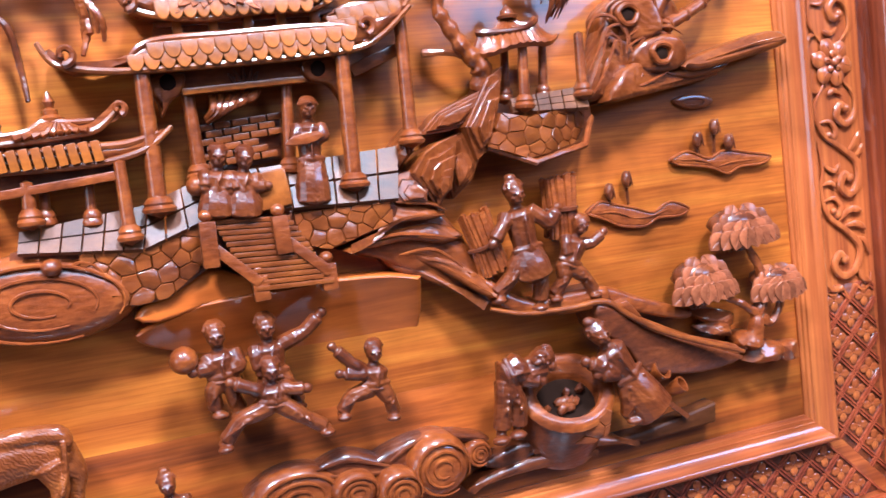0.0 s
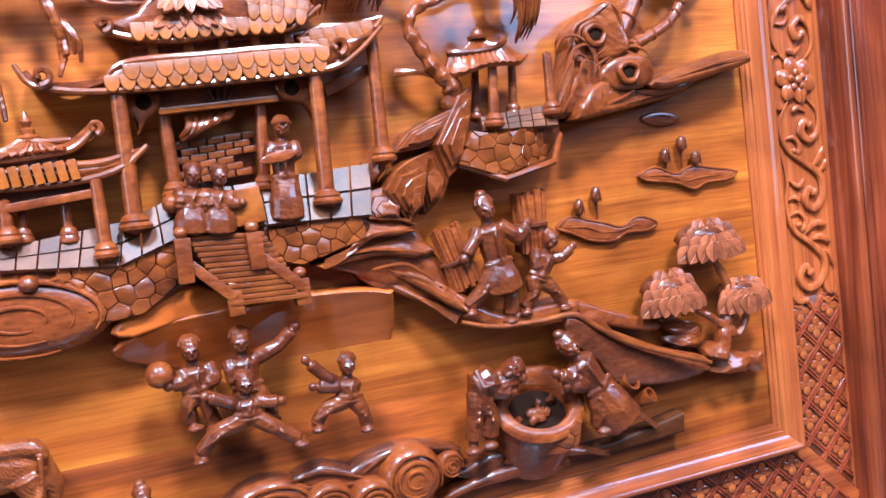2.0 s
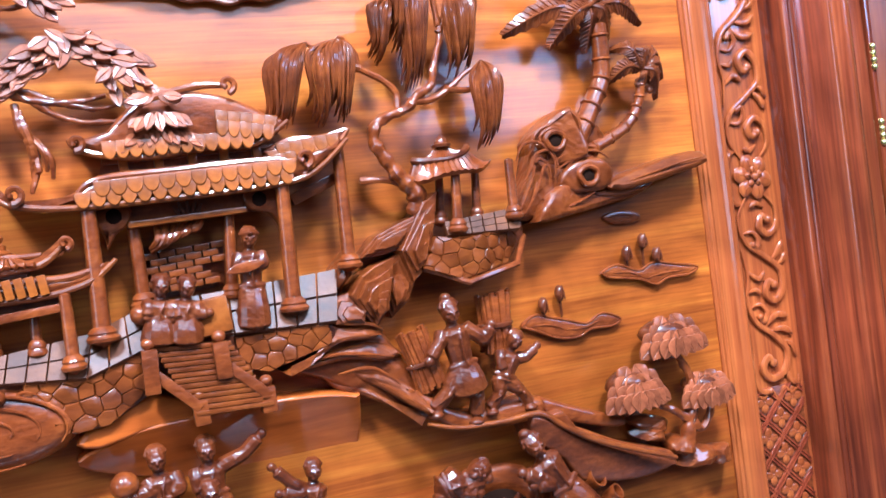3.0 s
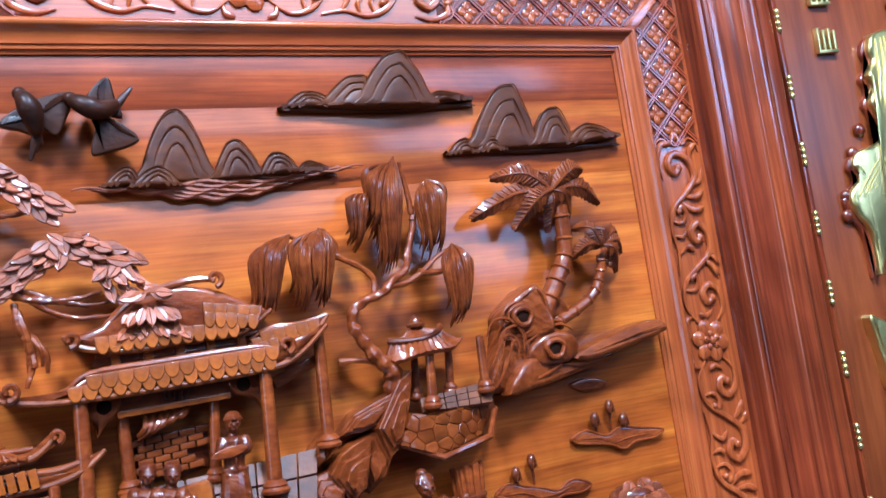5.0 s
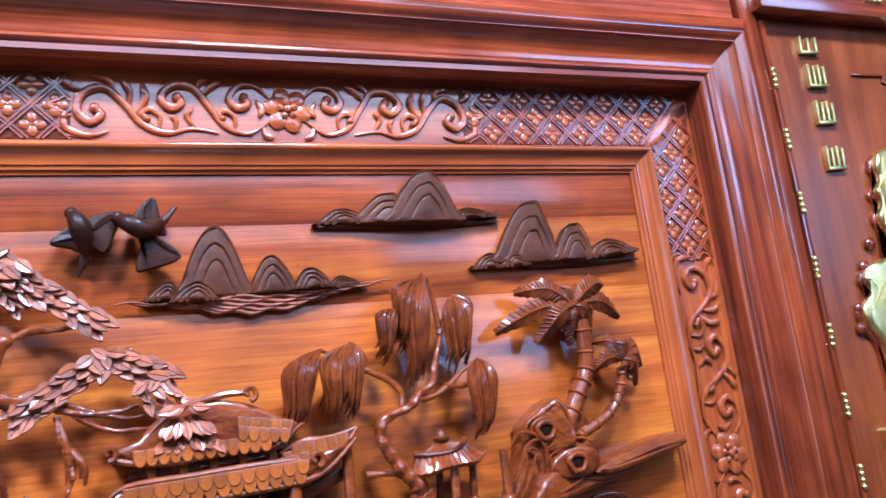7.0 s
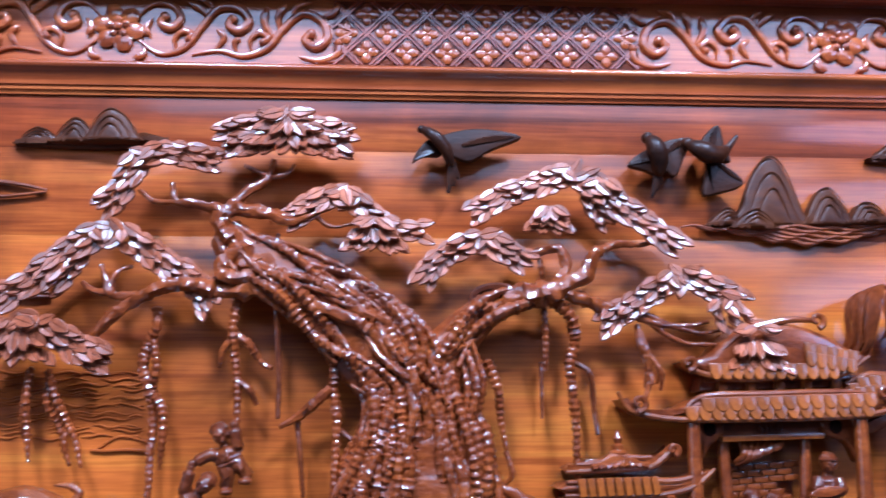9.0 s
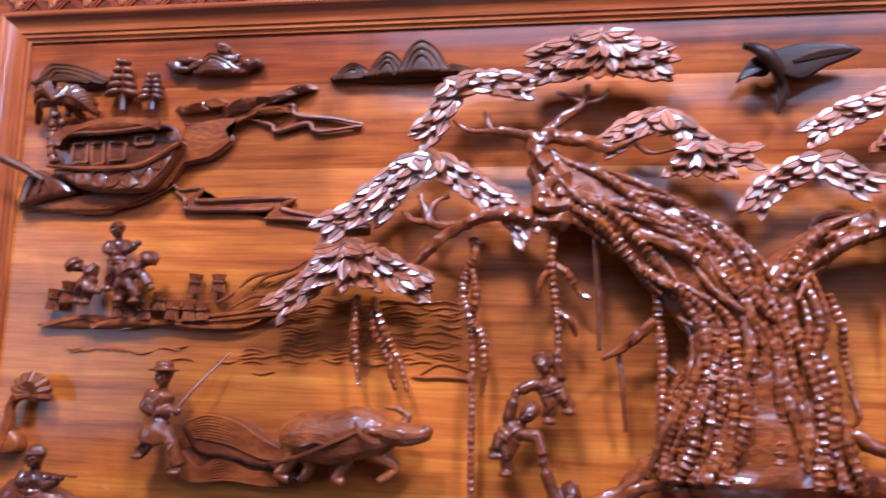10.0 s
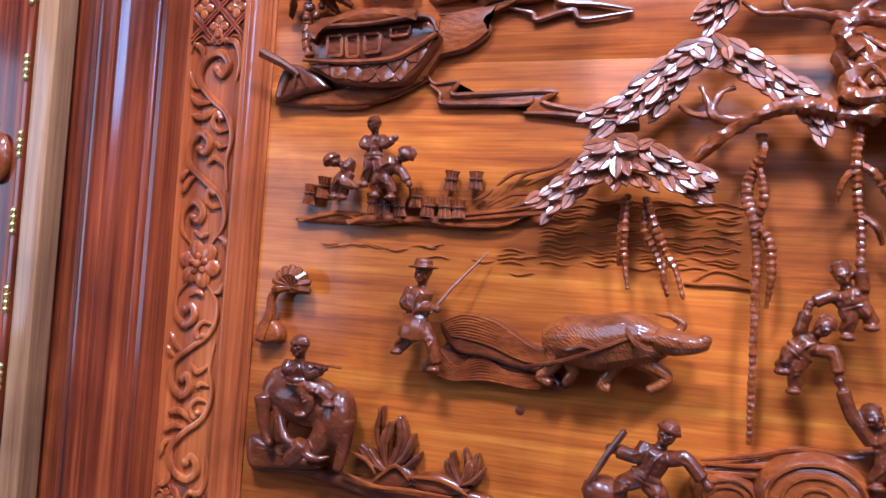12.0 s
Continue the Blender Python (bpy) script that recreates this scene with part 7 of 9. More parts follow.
def firewood(label, a, b, r, d, n=12):
    th = thing("firewood_bundle", b, label, "firewood", "firewood bundles")
    A, B = Vector(a), Vector(b)
    t = (B - A).normalized()
    s = Vector((-t.y, t.x))
    for q in range(n):
        f = (q + 0.5) / n * 2 - 1
        bm = bmesh.new()
        o = s * f * r
        dd = d + r * 0.7 * math.sqrt(max(0, 1 - f * f)) * (1 if q % 3 else 0.55)
        tube(bm, [V(A + o + t * rng.uniform(-.003, .003), dd), V(A.lerp(B, 0.5) + o * 0.86, dd), V(B + o + t * rng.uniform(-.003, .003), dd)], r * 0.19, 6)
        part("stick", bm, CARVED, th)
    bm = bmesh.new()
    M = A.lerp(B, 0.55)
    tube(bm, [V(M + s * r * 1.05, d), V(M + s * r * 0.6, d + r * 0.75), V(M, d + r * 0.95), V(M - s * r * 0.6, d + r * 0.75), V(M - s * r * 1.05, d)], r * 0.16, 6)
    part("binding", bm, CARVED_DARK, th)
    return th


firewood("bundle of split firewood at the carrier's hip", (0.485, 1.475), (0.502, 1.412), 0.0165, 0.028)
firewood("upright bundle of split firewood behind the carrier", (0.587, 1.500), (0.586, 1.437), 0.0195, 0.020)

figure("carved woman bending over the well", (0.534, 1.319), (0.492, 1.307), [((0.519, 1.306), (0.544, 1.309)), ((0.513, 1.300), (0.532, 1.296))],
       [((0.489, 1.280), (0.485, 1.244)), ((0.506, 1.276), (0.504, 1.246))], 0.0135, 0.044)
figure("carved long-haired woman in draped skirt drawing water", (0.602, 1.332), (0.637, 1.277), [((0.604, 1.295), (0.583, 1.306)), ((0.617, 1.286), (0.595, 1.290))],
       [((0.643, 1.250), (0.645, 1.230)), ((0.632, 1.252), (0.633, 1.233))], 0.0135, 0.046, hat="bun", skirt=0.045)

well = thing("well", (0.560, 1.215), "round stone well with a thick polished rim", "well")
wc = V((0.568, 1.276), 0.034)
tl = Matrix.Rotation(radians(52), 3, 'X')
sq = Matrix.Diagonal((1.0, 0.62, 1.0))


def ring_of(bm, prof, seg=28):
    rings = []
    for r, h in prof:
        rings.append([bm.verts.new(wc + sq @ (Matrix.Rotation(radians(42), 3, 'X') @ Vector((r * math.cos(2 * math.pi * q / seg), r * math.sin(2 * math.pi * q / seg), h)))) for q in range(seg)])
    for a, b in zip(rings, rings[1:]):
        for q in range(seg):
            bm.faces.new((a[q], a[(q + 1) % seg], b[(q + 1) % seg], b[q]))
    return rings


bm = bmesh.new()
rr = ring_of(bm, [(0.034, -0.030), (0.036, -0.004), (0.040, 0.001), (0.047, 0.002), (0.053, -0.001), (0.0545, -0.006), (0.052, -0.010), (0.050, -0.012)])
part("rim", bm, CARVED, well)
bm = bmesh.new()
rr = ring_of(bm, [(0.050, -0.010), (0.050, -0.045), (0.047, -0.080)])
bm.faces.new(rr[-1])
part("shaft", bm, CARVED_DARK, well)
# black disc stands for the shade down the well
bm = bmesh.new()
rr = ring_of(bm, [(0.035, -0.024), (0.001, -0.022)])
part("water", bm, NEAR_BLACK, well)
bm = bmesh.new()
for q in range(16):
    a, r = rng.uniform(0, 6.28), rng.uniform(0, 0.028)
    p = wc + sq @ (Matrix.Rotation(radians(42), 3, 'X') @ Vector((r * math.cos(a), r * math.sin(a), -0.018)))
    blob(bm, p, (0.007, 0.005, 0.005), rng.uniform(0, 90), 1, 0.3)
part("ripple", bm, CARVED_DARK, well, "rough carved lumps of water")
stones(well, [(0.527, 1.264), (0.543, 1.251), (0.566, 1.244), (0.590, 1.245), (0.607, 1.256), (0.600, 1.226), (0.583, 1.218), (0.559, 1.219), (0.530, 1.231)], 0.019, 0.036, 0.0455, rng, CARVED_DARK, slope=lambda p: 0.016 - 6.0 * (p.x - 0.605) ** 2 - 0.1 * (1.29 - p.y))


def bucket(c, r, h, ang):
    th = thing("bucket", c, "small open wooden bucket lying on the ground", "bucket", "buckets")
    bm = bmesh.new()
    lathe(bm, V(c, 0.036), [(r * 0.72, -h), (r * 0.95, -0.003), (r, 0.0), (r * 0.98, 0.002), (r * 0.8, 0.0015), (r * 0.72, -h * 0.5), (r * 0.1, -h * 0.55)], 16, Matrix.Rotation(radians(55), 3, 'X') @ Matrix.Rotation(radians(ang), 3, 'Y'))
    part("body", bm, CARVED, th)


bucket((0.683, 1.276), 0.0125, 0.020, 25)
bucket((0.706, 1.254), 0.0095, 0.018, 30)
bm = bmesh.new()
bar(bm, V((0.672, 1.253), 0.034), V((0.716, 1.213), 0.026), 0.006, 0.006, 0.001)
single("carrying_pole", bm, CARVED_DARK, "flat wooden carrying pole leaning on the ground slab", "pole")
bm = bmesh.new()
plate(bm, [(0.615, 1.206), (0.659, 1.206), (0.706, 1.212), (0.759, 1.220), (0.757, 1.196), (0.695, 1.194), (0.642, 1.193)], -0.001, 0.022, 0.004, n=1)
single("ground_slab", bm, OLIVE, "dull grey-brown slab of ground beside the well", "ground slab")
bm = bmesh.new()
for o, d in (([(0.520, 1.216), (0.562, 1.218), (0.603, 1.215), (0.645, 1.201), (0.655, 1.194), (0.602, 1.202), (0.553, 1.204)], 0.026), ([(0.467, 1.213), (0.508, 1.225), (0.535, 1.222), (0.526, 1.208), (0.492, 1.201)], 0.022)):
    plate(bm, o, -0.001, d, 0.006, n=4)
single("bank", bm, CARVED_DARK, "low dark carved bank at the foot of the well", "bank")

# two seated figures, standing figure, drum and table in the hall
figure("carved seated figure with shaven head in a robe", (0.242, 1.558), (0.237, 1.524), [((0.229, 1.539), (0.227, 1.531)), ((0.248, 1.534), (0.248, 1.526))], [((0.228, 1.517), (0.242, 1.513)), ((0.246, 1.515), (0.234, 1.514))], 0.0100, 0.050, skirt=0.016)
figure("carved seated figure in a robe stretching out a hand", (0.265, 1.554), (0.260, 1.521), [((0.271, 1.528), (0.282, 1.527)), ((0.253, 1.534), (0.254, 1.525))], [((0.250, 1.514), (0.267, 1.510)), ((0.270, 1.512), (0.259, 1.510))], 0.0100, 0.050, skirt=0.016)
figure("carved standing figure in a long robe holding an open scroll", (0.329, 1.593), (0.326, 1.542), [((0.314, 1.567), (0.328, 1.565)), ((0.340, 1.566), (0.330, 1.564))], [((0.320, 1.530), (0.312, 1.516)), ((0.333, 1.529), (0.335, 1.516))], 0.0098, 0.042, hat="cap", skirt=0.034)
bm = bmesh.new()
plate(bm, [(0.302, 1.561), (0.312, 1.569), (0.334, 1.571), (0.339, 1.566), (0.324, 1.560)], 0.052, 0.056, 0.001, n=2)
single("scroll", bm, CARVED, "flat wooden scroll held open by a figurine", "scroll")
bm = bmesh.new()
box(bm, V((0.286, 1.523), 0.040), (0.030, 0.028, 0.034), 6, 0.002)
single("chest", bm, TILE, "low square wooden chest on the hall floor", "chest")
bm = bmesh.new()
blob(bm, V((0.222, 1.534), 0.045), (0.0105, 0.0105, 0.0100), 0, 2)
single("drum", bm, CARVED, "small rounded wooden drum beside a seated figure", "drum")


# ---- lotus pads, stone, round-crowned tree ----
def lotus(label, outline, buds, veins):
    th = thing("lotus", outline[0], label, "lotus", "lotus clumps")
    bm = bmesh.new()
    plate(bm, outline, -0.001, 0.006, 0.003, n=4)
    part("pad", bm, CARVED, th)
    bm = bmesh.new()
    tube(bm, [V(p, 0.0058) for p in spline(outline + outline[:1], 4)], 0.0015, 6)
    for v in veins:
        tube(bm, [V(p, 0.0064) for p in spline(v, 4)], (0.0004, 0.0012, 0.0004), 5)
    part("pad_edge", bm, CARVED, th)
    for tip, root in buds:
        bm = bmesh.new()
        tube(bm, [V(root, 0.004), V(tip, 0.008)], 0.0018, 6)
        blob(bm, V(tip, 0.009), (0.0062, 0.0062, 0.0098), 0, 2)
        ridge_lines(bm, [[(tip[0] - 0.003, tip[1] - 0.008), (tip[0] - 0.001, tip[1]), (tip[0], tip[1] + 0.009)], [(tip[0] + 0.003, tip[1] - 0.008), (tip[0] + 0.002, tip[1]), (tip[0], tip[1] + 0.009)]], 0.0155, 0.0012)
        part("bud", bm, CARVED_DARK, th)
    return th


lotus("carved lotus pad with two upright buds", [(0.627, 1.455), (0.645, 1.466), (0.666, 1.460), (0.687, 1.454), (0.712, 1.446), (0.734, 1.455), (0.758, 1.445), (0.746, 1.438), (0.717, 1.439), (0.699, 1.432), (0.670, 1.436), (0.649, 1.446)], [((0.656, 1.476), (0.658, 1.459)), ((0.679, 1.487), (0.681, 1.459))], [[(0.638, 1.454), (0.663, 1.452), (0.681, 1.444)], [(0.684, 1.443), (0.707, 1.442), (0.730, 1.447)]])
lotus("carved lotus pad with buds beside the frame", [(0.741, 1.502), (0.763, 1.509), (0.792, 1.498), (0.814, 1.505), (0.846, 1.499), (0.878, 1.492), (0.865, 1.484), (0.834, 1.484), (0.815, 1.478), (0.794, 1.487), (0.769, 1.492), (0.748, 1.496)], [((0.776, 1.521), (0.779, 1.502)), ((0.800, 1.533), (0.801, 1.504)), ((0.818, 1.514), (0.817, 1.502))], [[(0.753, 1.500), (0.776, 1.498), (0.795, 1.491)], [(0.803, 1.487), (0.823, 1.490), (0.856, 1.490)]])
bm = bmesh.new()
plate(bm, [(0.752, 1.567), (0.766, 1.573), (0.789, 1.572), (0.805, 1.565), (0.798, 1.557), (0.771, 1.557)], -0.001, 0.006, 0.003, n=4)
ridge_lines(bm, [[(0.759, 1.566), (0.775, 1.568), (0.791, 1.565), (0.786, 1.560), (0.767, 1.561)]], 0.007, 0.0014)
single("pebble", bm, CARVED, "flat oval pebble in low relief", "pebble")

oak = thing("round_tree", (0.814, 1.288), "small carved tree with three leafy mushroom-shaped crowns", "tree")
bm = bmesh.new()
for pts, r in (([(0.807, 1.279), (0.814, 1.305), (0.824, 1.331), (0.826, 1.364), (0.812, 1.393)], (0.012, 0.0075, 0.006, 0.004)), ([(0.816, 1.315), (0.799, 1.329), (0.782, 1.338), (0.762, 1.351)], (0.006, 0.004, 0.003)), ([(0.822, 1.311), (0.834, 1.302), (0.849, 1.319), (0.852, 1.343)], (0.007, 0.005, 0.003))):
    knobby(bm, spline([(x, -0.034, z) for x, z in pts], 6), r, 8, 0.08, 0.02)
part("trunk", bm, CARVED, oak)
SCALE_LEAF = leaf_mesh("leaf", 0.024, 0.0215, LEAF)
for c, rx, rz in (((0.803, 1.420), 0.042, 0.027), ((0.745, 1.367), 0.036, 0.030), ((0.844, 1.352), 0.029, 0.020)):
    bm = bmesh.new()
    for q in range(7):
        a = math.pi * (1.0 + q / 6)
        p, e = (c[0] + rx * 0.25 * math.cos(a), c[1] - rz * 1.1), (c[0] + rx * 0.8 * math.cos(a), c[1] + rz * 0.55 * math.sin(a))
        tube(bm, [V(p, 0.024), V(((p[0] + e[0]) / 2, (p[1] + e[1]) / 2 - 0.003), 0.034), V(e, 0.036)], 0.0022, 6)
    part("twig", bm, CARVED_DARK, oak)
    bm = bmesh.new()
    blob(bm, V((c[0], c[1] + rz * 0.1), 0.026), (rx * 0.86, 0.020, rz * 0.62), 0, 2)
    part("crown", bm, CARVED_DARK, oak)
    for ring in range(4):
        f = ring / 3
        m = 2 + ring * 2
        for i in range(m):
            u = (i + 0.5 + 0.2 * (ring % 2)) / m * 2 - 1
            p = (c[0] + rx * 0.80 * u * (0.35 + 0.65 * f), c[1] + rz * (0.85 - 0.95 * f) - rz * 0.25 * u * u * f)
            m4 = Matrix.Translation(V(p, 0.036 + 0.016 * f * (1 - 0.8 * u * u))) @ Matrix.Rotation(radians(90 - 62 * u), 4, 'Y') @ Matrix.Rotation(radians(-12 + 16 * f), 4, 'Z')
            set_piece("leaf", SCALE_LEAF, oak, m4)
rocks("rock", "smooth carved boulders at the foot of the round tree", [((0.828, 1.267), 0.034, 0.014, -5, 0.048), ((0.867, 1.262), 0.020, 0.012, 5, 0.042), ((0.807, 1.286), 0.016, 0.012, 0, 0.05), ((0.772, 1.303), 0.030, 0.008, -12, 0.04), ((0.777, 1.315), 0.034, 0.010, -18, 0.03)], CARVED)

# ---- boat on its shore ----
boat = thing("house_boat", (-0.811, 1.808), "carved roofed boat with windows and a planked hull", "boat")
bm = bmesh.new()
plate(bm, [(-0.870, 1.835), (-0.817, 1.834), (-0.765, 1.836), (-0.710, 1.864), (-0.727, 1.832), (-0.750, 1.809), (-0.797, 1.807), (-0.837, 1.813)], -0.001, 0.026, 0.006, n=2)
part("hull", bm, CARVED_DARK, boat)
hullp = [(-0.865, 1.833), (-0.817, 1.831), (-0.763, 1.833), (-0.715, 1.857), (-0.729, 1.833), (-0.751, 1.811), (-0.797, 1.810), (-0.835, 1.816)]
stones(boat, hullp, 0.019, 0.022, 0.0272, rng, CARVED_DARK, joint=0.0004, name="hull_board")
bm = bmesh.new()
tube(bm, [V(p, 0.028) for p in spline([(-0.875, 1.838), (-0.822, 1.834), (-0.766, 1.836), (-0.738, 1.847), (-0.709, 1.865)], 6)], (0.002, 0.0036, 0.0036, 0.003), 7)
part("gunwale", bm, CARVED, boat)
bm = bmesh.new()
plate(bm, [(-0.865, 1.841), (-0.859, 1.874), (-0.796, 1.877), (-0.726, 1.880), (-0.713, 1.866), (-0.735, 1.849), (-0.766, 1.839), (-0.821, 1.838)], 0.0, 0.020, 0.002, n=1)
cabin = part("cabin", bm, CARVED_DARK, boat)
for q in ([(-0.849, 1.866), (-0.830, 1.866), (-0.828, 1.843), (-0.846, 1.843)], [(-0.802, 1.867), (-0.782, 1.867), (-0.781, 1.846), (-0.799, 1.845)], [(-0.770, 1.873), (-0.746, 1.875), (-0.747, 1.865), (-0.768, 1.863)], [(-0.825, 1.866), (-0.809, 1.867), (-0.807, 1.841), (-0.821, 1.841)]):
    bm = bmesh.new()
    for i in range(4):
        bar(bm, V(q[i - 1], 0.021), V(q[i], 0.021), 0.0036, 0.006, 0.0008)
    part("window_frame", bm, CARVED, cabin)
    bm = bmesh.new()
    plate(bm, q, 0.018, 0.0205, 0.0005, n=1)
    part("shutter", bm, CARVED_DARK, cabin)
bm = bmesh.new()
plate(bm, [(-0.869, 1.860), (-0.856, 1.880), (-0.827, 1.892), (-0.797, 1.896), (-0.759, 1.894), (-0.726, 1.883), (-0.761, 1.879), (-0.803, 1.876), (-0.849, 1.874)], -0.001, 0.034, 0.010, n=3, steps=5)
part("roof", bm, CARVED, boat)
bm = bmesh.new()
tube(bm, [V(p, 0.031) for p in spline([(-0.869, 1.858), (-0.851, 1.874), (-0.796, 1.876), (-0.726, 1.882), (-0.710, 1.865)], 5)], (0.002, 0.003, 0.003, 0.002), 7)
part("roof_edge", bm, CARVED_DARK, boat)

shore = thing("shore", (-0.805, 1.789), "carved winding shore with ribbons of stream", "shore")
bm = bmesh.new()
plate(bm, [(-0.919, 1.790), (-0.894, 1.800), (-0.842, 1.807), (-0.799, 1.812), (-0.750, 1.814), (-0.726, 1.821), (-0.763, 1.801), (-0.804, 1.788), (-0.848, 1.788)], -0.001, 0.011, 0.004, n=2)
plate(bm, [(-0.735, 1.838), (-0.716, 1.868), (-0.715, 1.887), (-0.682, 1.892), (-0.650, 1.900), (-0.616, 1.915), (-0.628, 1.901), (-0.655, 1.889), (-0.664, 1.881), (-0.658, 1.869), (-0.684, 1.850), (-0.713, 1.844), (-0.726, 1.822), (-0.748, 1.811)], -0.001, 0.012, 0.0012, n=2)
part("sand", bm, CARVED, shore)
bm = bmesh.new()
for ln in ([(-0.728, 1.823), (-0.718, 1.813), (-0.691, 1.815), (-0.697, 1.801), (-0.664, 1.801), (-0.583, 1.803), (-0.594, 1.792), (-0.563, 1.784), (-0.515, 1.776), (-0.492, 1.774)], [(-0.724, 1.812), (-0.711, 1.802), (-0.708, 1.791), (-0.663, 1.790), (-0.612, 1.790), (-0.604, 1.797)], [(-0.614, 1.780), (-0.568, 1.778), (-0.520, 1.771), (-0.492, 1.770)],
           [(-0.661, 1.883), (-0.669, 1.886), (-0.659, 1.870), (-0.685, 1.851), (-0.714, 1.844), (-0.727, 1.823)], [(-0.719, 1.891), (-0.689, 1.892), (-0.657, 1.899), (-0.626, 1.915)], [(-0.920, 1.791), (-0.864, 1.793), (-0.849, 1.788), (-0.805, 1.788), (-0.795, 1.793), (-0.764, 1.800), (-0.727, 1.818)], [(-0.658, 1.910), (-0.619, 1.905), (-0.589, 1.912), (-0.582, 1.900), (-0.540, 1.895), (-0.504, 1.888)], [(-0.638, 1.896), (-0.612, 1.889), (-0.605, 1.881), (-0.569, 1.890), (-0.556, 1.880), (-0.504, 1.886)]):
    tube(bm, [V(p, 0.005) for p in spline(ln, 5)], (0.0015, 0.0034, 0.0034, 0.0015), 7)
plate(bm, [(-0.728, 1.823), (-0.718, 1.813), (-0.691, 1.815), (-0.697, 1.801), (-0.664, 1.801), (-0.583, 1.803), (-0.594, 1.792), (-0.563, 1.784), (-0.515, 1.776), (-0.492, 1.774), (-0.492, 1.770), (-0.520, 1.771), (-0.568, 1.778), (-0.612, 1.781), (-0.607, 1.789), (-0.663, 1.790), (-0.708, 1.791), (-0.711, 1.802), (-0.724, 1.812)], -0.001, 0.0045, 0.001, n=1)
part("stream", bm, CARVED, shore)
rocks("rock", "craggy dark rocks beside the shore", [((-0.650, 1.908), 0.030, 0.008, 14, 0.026), ((-0.612, 1.919), 0.034, 0.006, 15, 0.022), ((-0.578, 1.930), 0.030, 0.004, 12, 0.016), ((-0.705, 1.910), 0.036, 0.005, 4, 0.018), ((-0.680, 1.914), 0.024, 0.005, 8, 0.020), ((-0.614, 1.904), 0.036, 0.005, 5, 0.018)], CARVED)
bm = bmesh.new()
tube(bm, [V(p, d) for p, d in zip([(-0.925, 1.845), (-0.901, 1.834), (-0.885, 1.823)], (0.040, 0.030, 0.020))], (0.006, 0.005, 0.004), 8)
plate(bm, [(-0.914, 1.793), (-0.910, 1.825), (-0.898, 1.837), (-0.871, 1.829), (-0.845, 1.809), (-0.874, 1.802)], -0.001, 0.020, 0.006, n=3)
ridge_lines(bm, [[(-0.904, 1.801), (-0.898, 1.821), (-0.895, 1.833)], [(-0.889, 1.804), (-0.887, 1.821), (-0.892, 1.833)], [(-0.871, 1.808), (-0.877, 1.819), (-0.886, 1.830)]], 0.022, 0.0022)
single("bow_post", bm, CARVED_DARK, "ribbed carved boat stern with a mooring post", "boat stern")
palm("dark feathery palm behind the roofed boat", (-0.873, 1.915), [(-0.908, 1.895), (-0.910, 1.919), (-0.896, 1.927), (-0.855, 1.926), (-0.829, 1.916), (-0.824, 1.903), (-0.845, 1.898)], [(-0.878, 1.912), (-0.879, 1.887), (-0.878, 1.863), (-0.870, 1.843)], 0.0055, 0.026, 0.009)


def shrub(label, base, top, r):
    th = thing("conifer", base, label, "tree", "small conifers")
    B, T = Vector(base), Vector(top)
    bm = bmesh.new()
    tube(bm, [V(B, 0.010), V(T, 0.012)], (0.004, 0.002), 7)
    part("trunk", bm, CARVED_DARK, th)
    for k in range(5):
        p = B.lerp(T, 0.35 + 0.16 * k)
        bm = bmesh.new()
        for sg in (-1, 1):
            blob(bm, V(p + Vector((sg * r * (1 - 0.15 * k) * 0.55, 0)), 0.014), (r * (1 - 0.15 * k) * 0.6, 0.008, 0.0048), -18 * sg, 2, 0.3)
        part("bough", bm, CARVED_DARK, th)


shrub("small tiered conifer behind the boat", (-0.797, 1.909), (-0.798, 1.967), 0.020)
shrub("small tiered conifer behind the boat", (-0.760, 1.909), (-0.757, 1.948), 0.016)

# ---- harvest scene ----
H_ = "harvesters"
figure("carved harvester in a hat bending low over the field", (-0.825, 1.721), (-0.805, 1.712), [((-0.808, 1.696), (-0.793, 1.692))], [((-0.820, 1.698), (-0.826, 1.682)), ((-0.810, 1.696), (-0.815, 1.681))], 0.0092, 0.026, CARVED_DARK, "cone", group=H_)
figure("carved harvester standing with a sheaf in the arms", (-0.778, 1.762), (-0.776, 1.724), [((-0.763, 1.739), (-0.750, 1.747)), ((-0.789, 1.739), (-0.776, 1.736))], [((-0.783, 1.713), (-0.789, 1.696)), ((-0.772, 1.713), (-0.771, 1.695))], 0.0088, 0.026, CARVED_DARK, "cap", group=H_)
figure("carved harvester in a hat stooping to cut", (-0.735, 1.728), (-0.766, 1.711), [((-0.737, 1.709), (-0.728, 1.696))], [((-0.771, 1.699), (-0.769, 1.684)), ((-0.756, 1.698), (-0.749, 1.683))], 0.0092, 0.030, CARVED_DARK, "cone", group=H_)


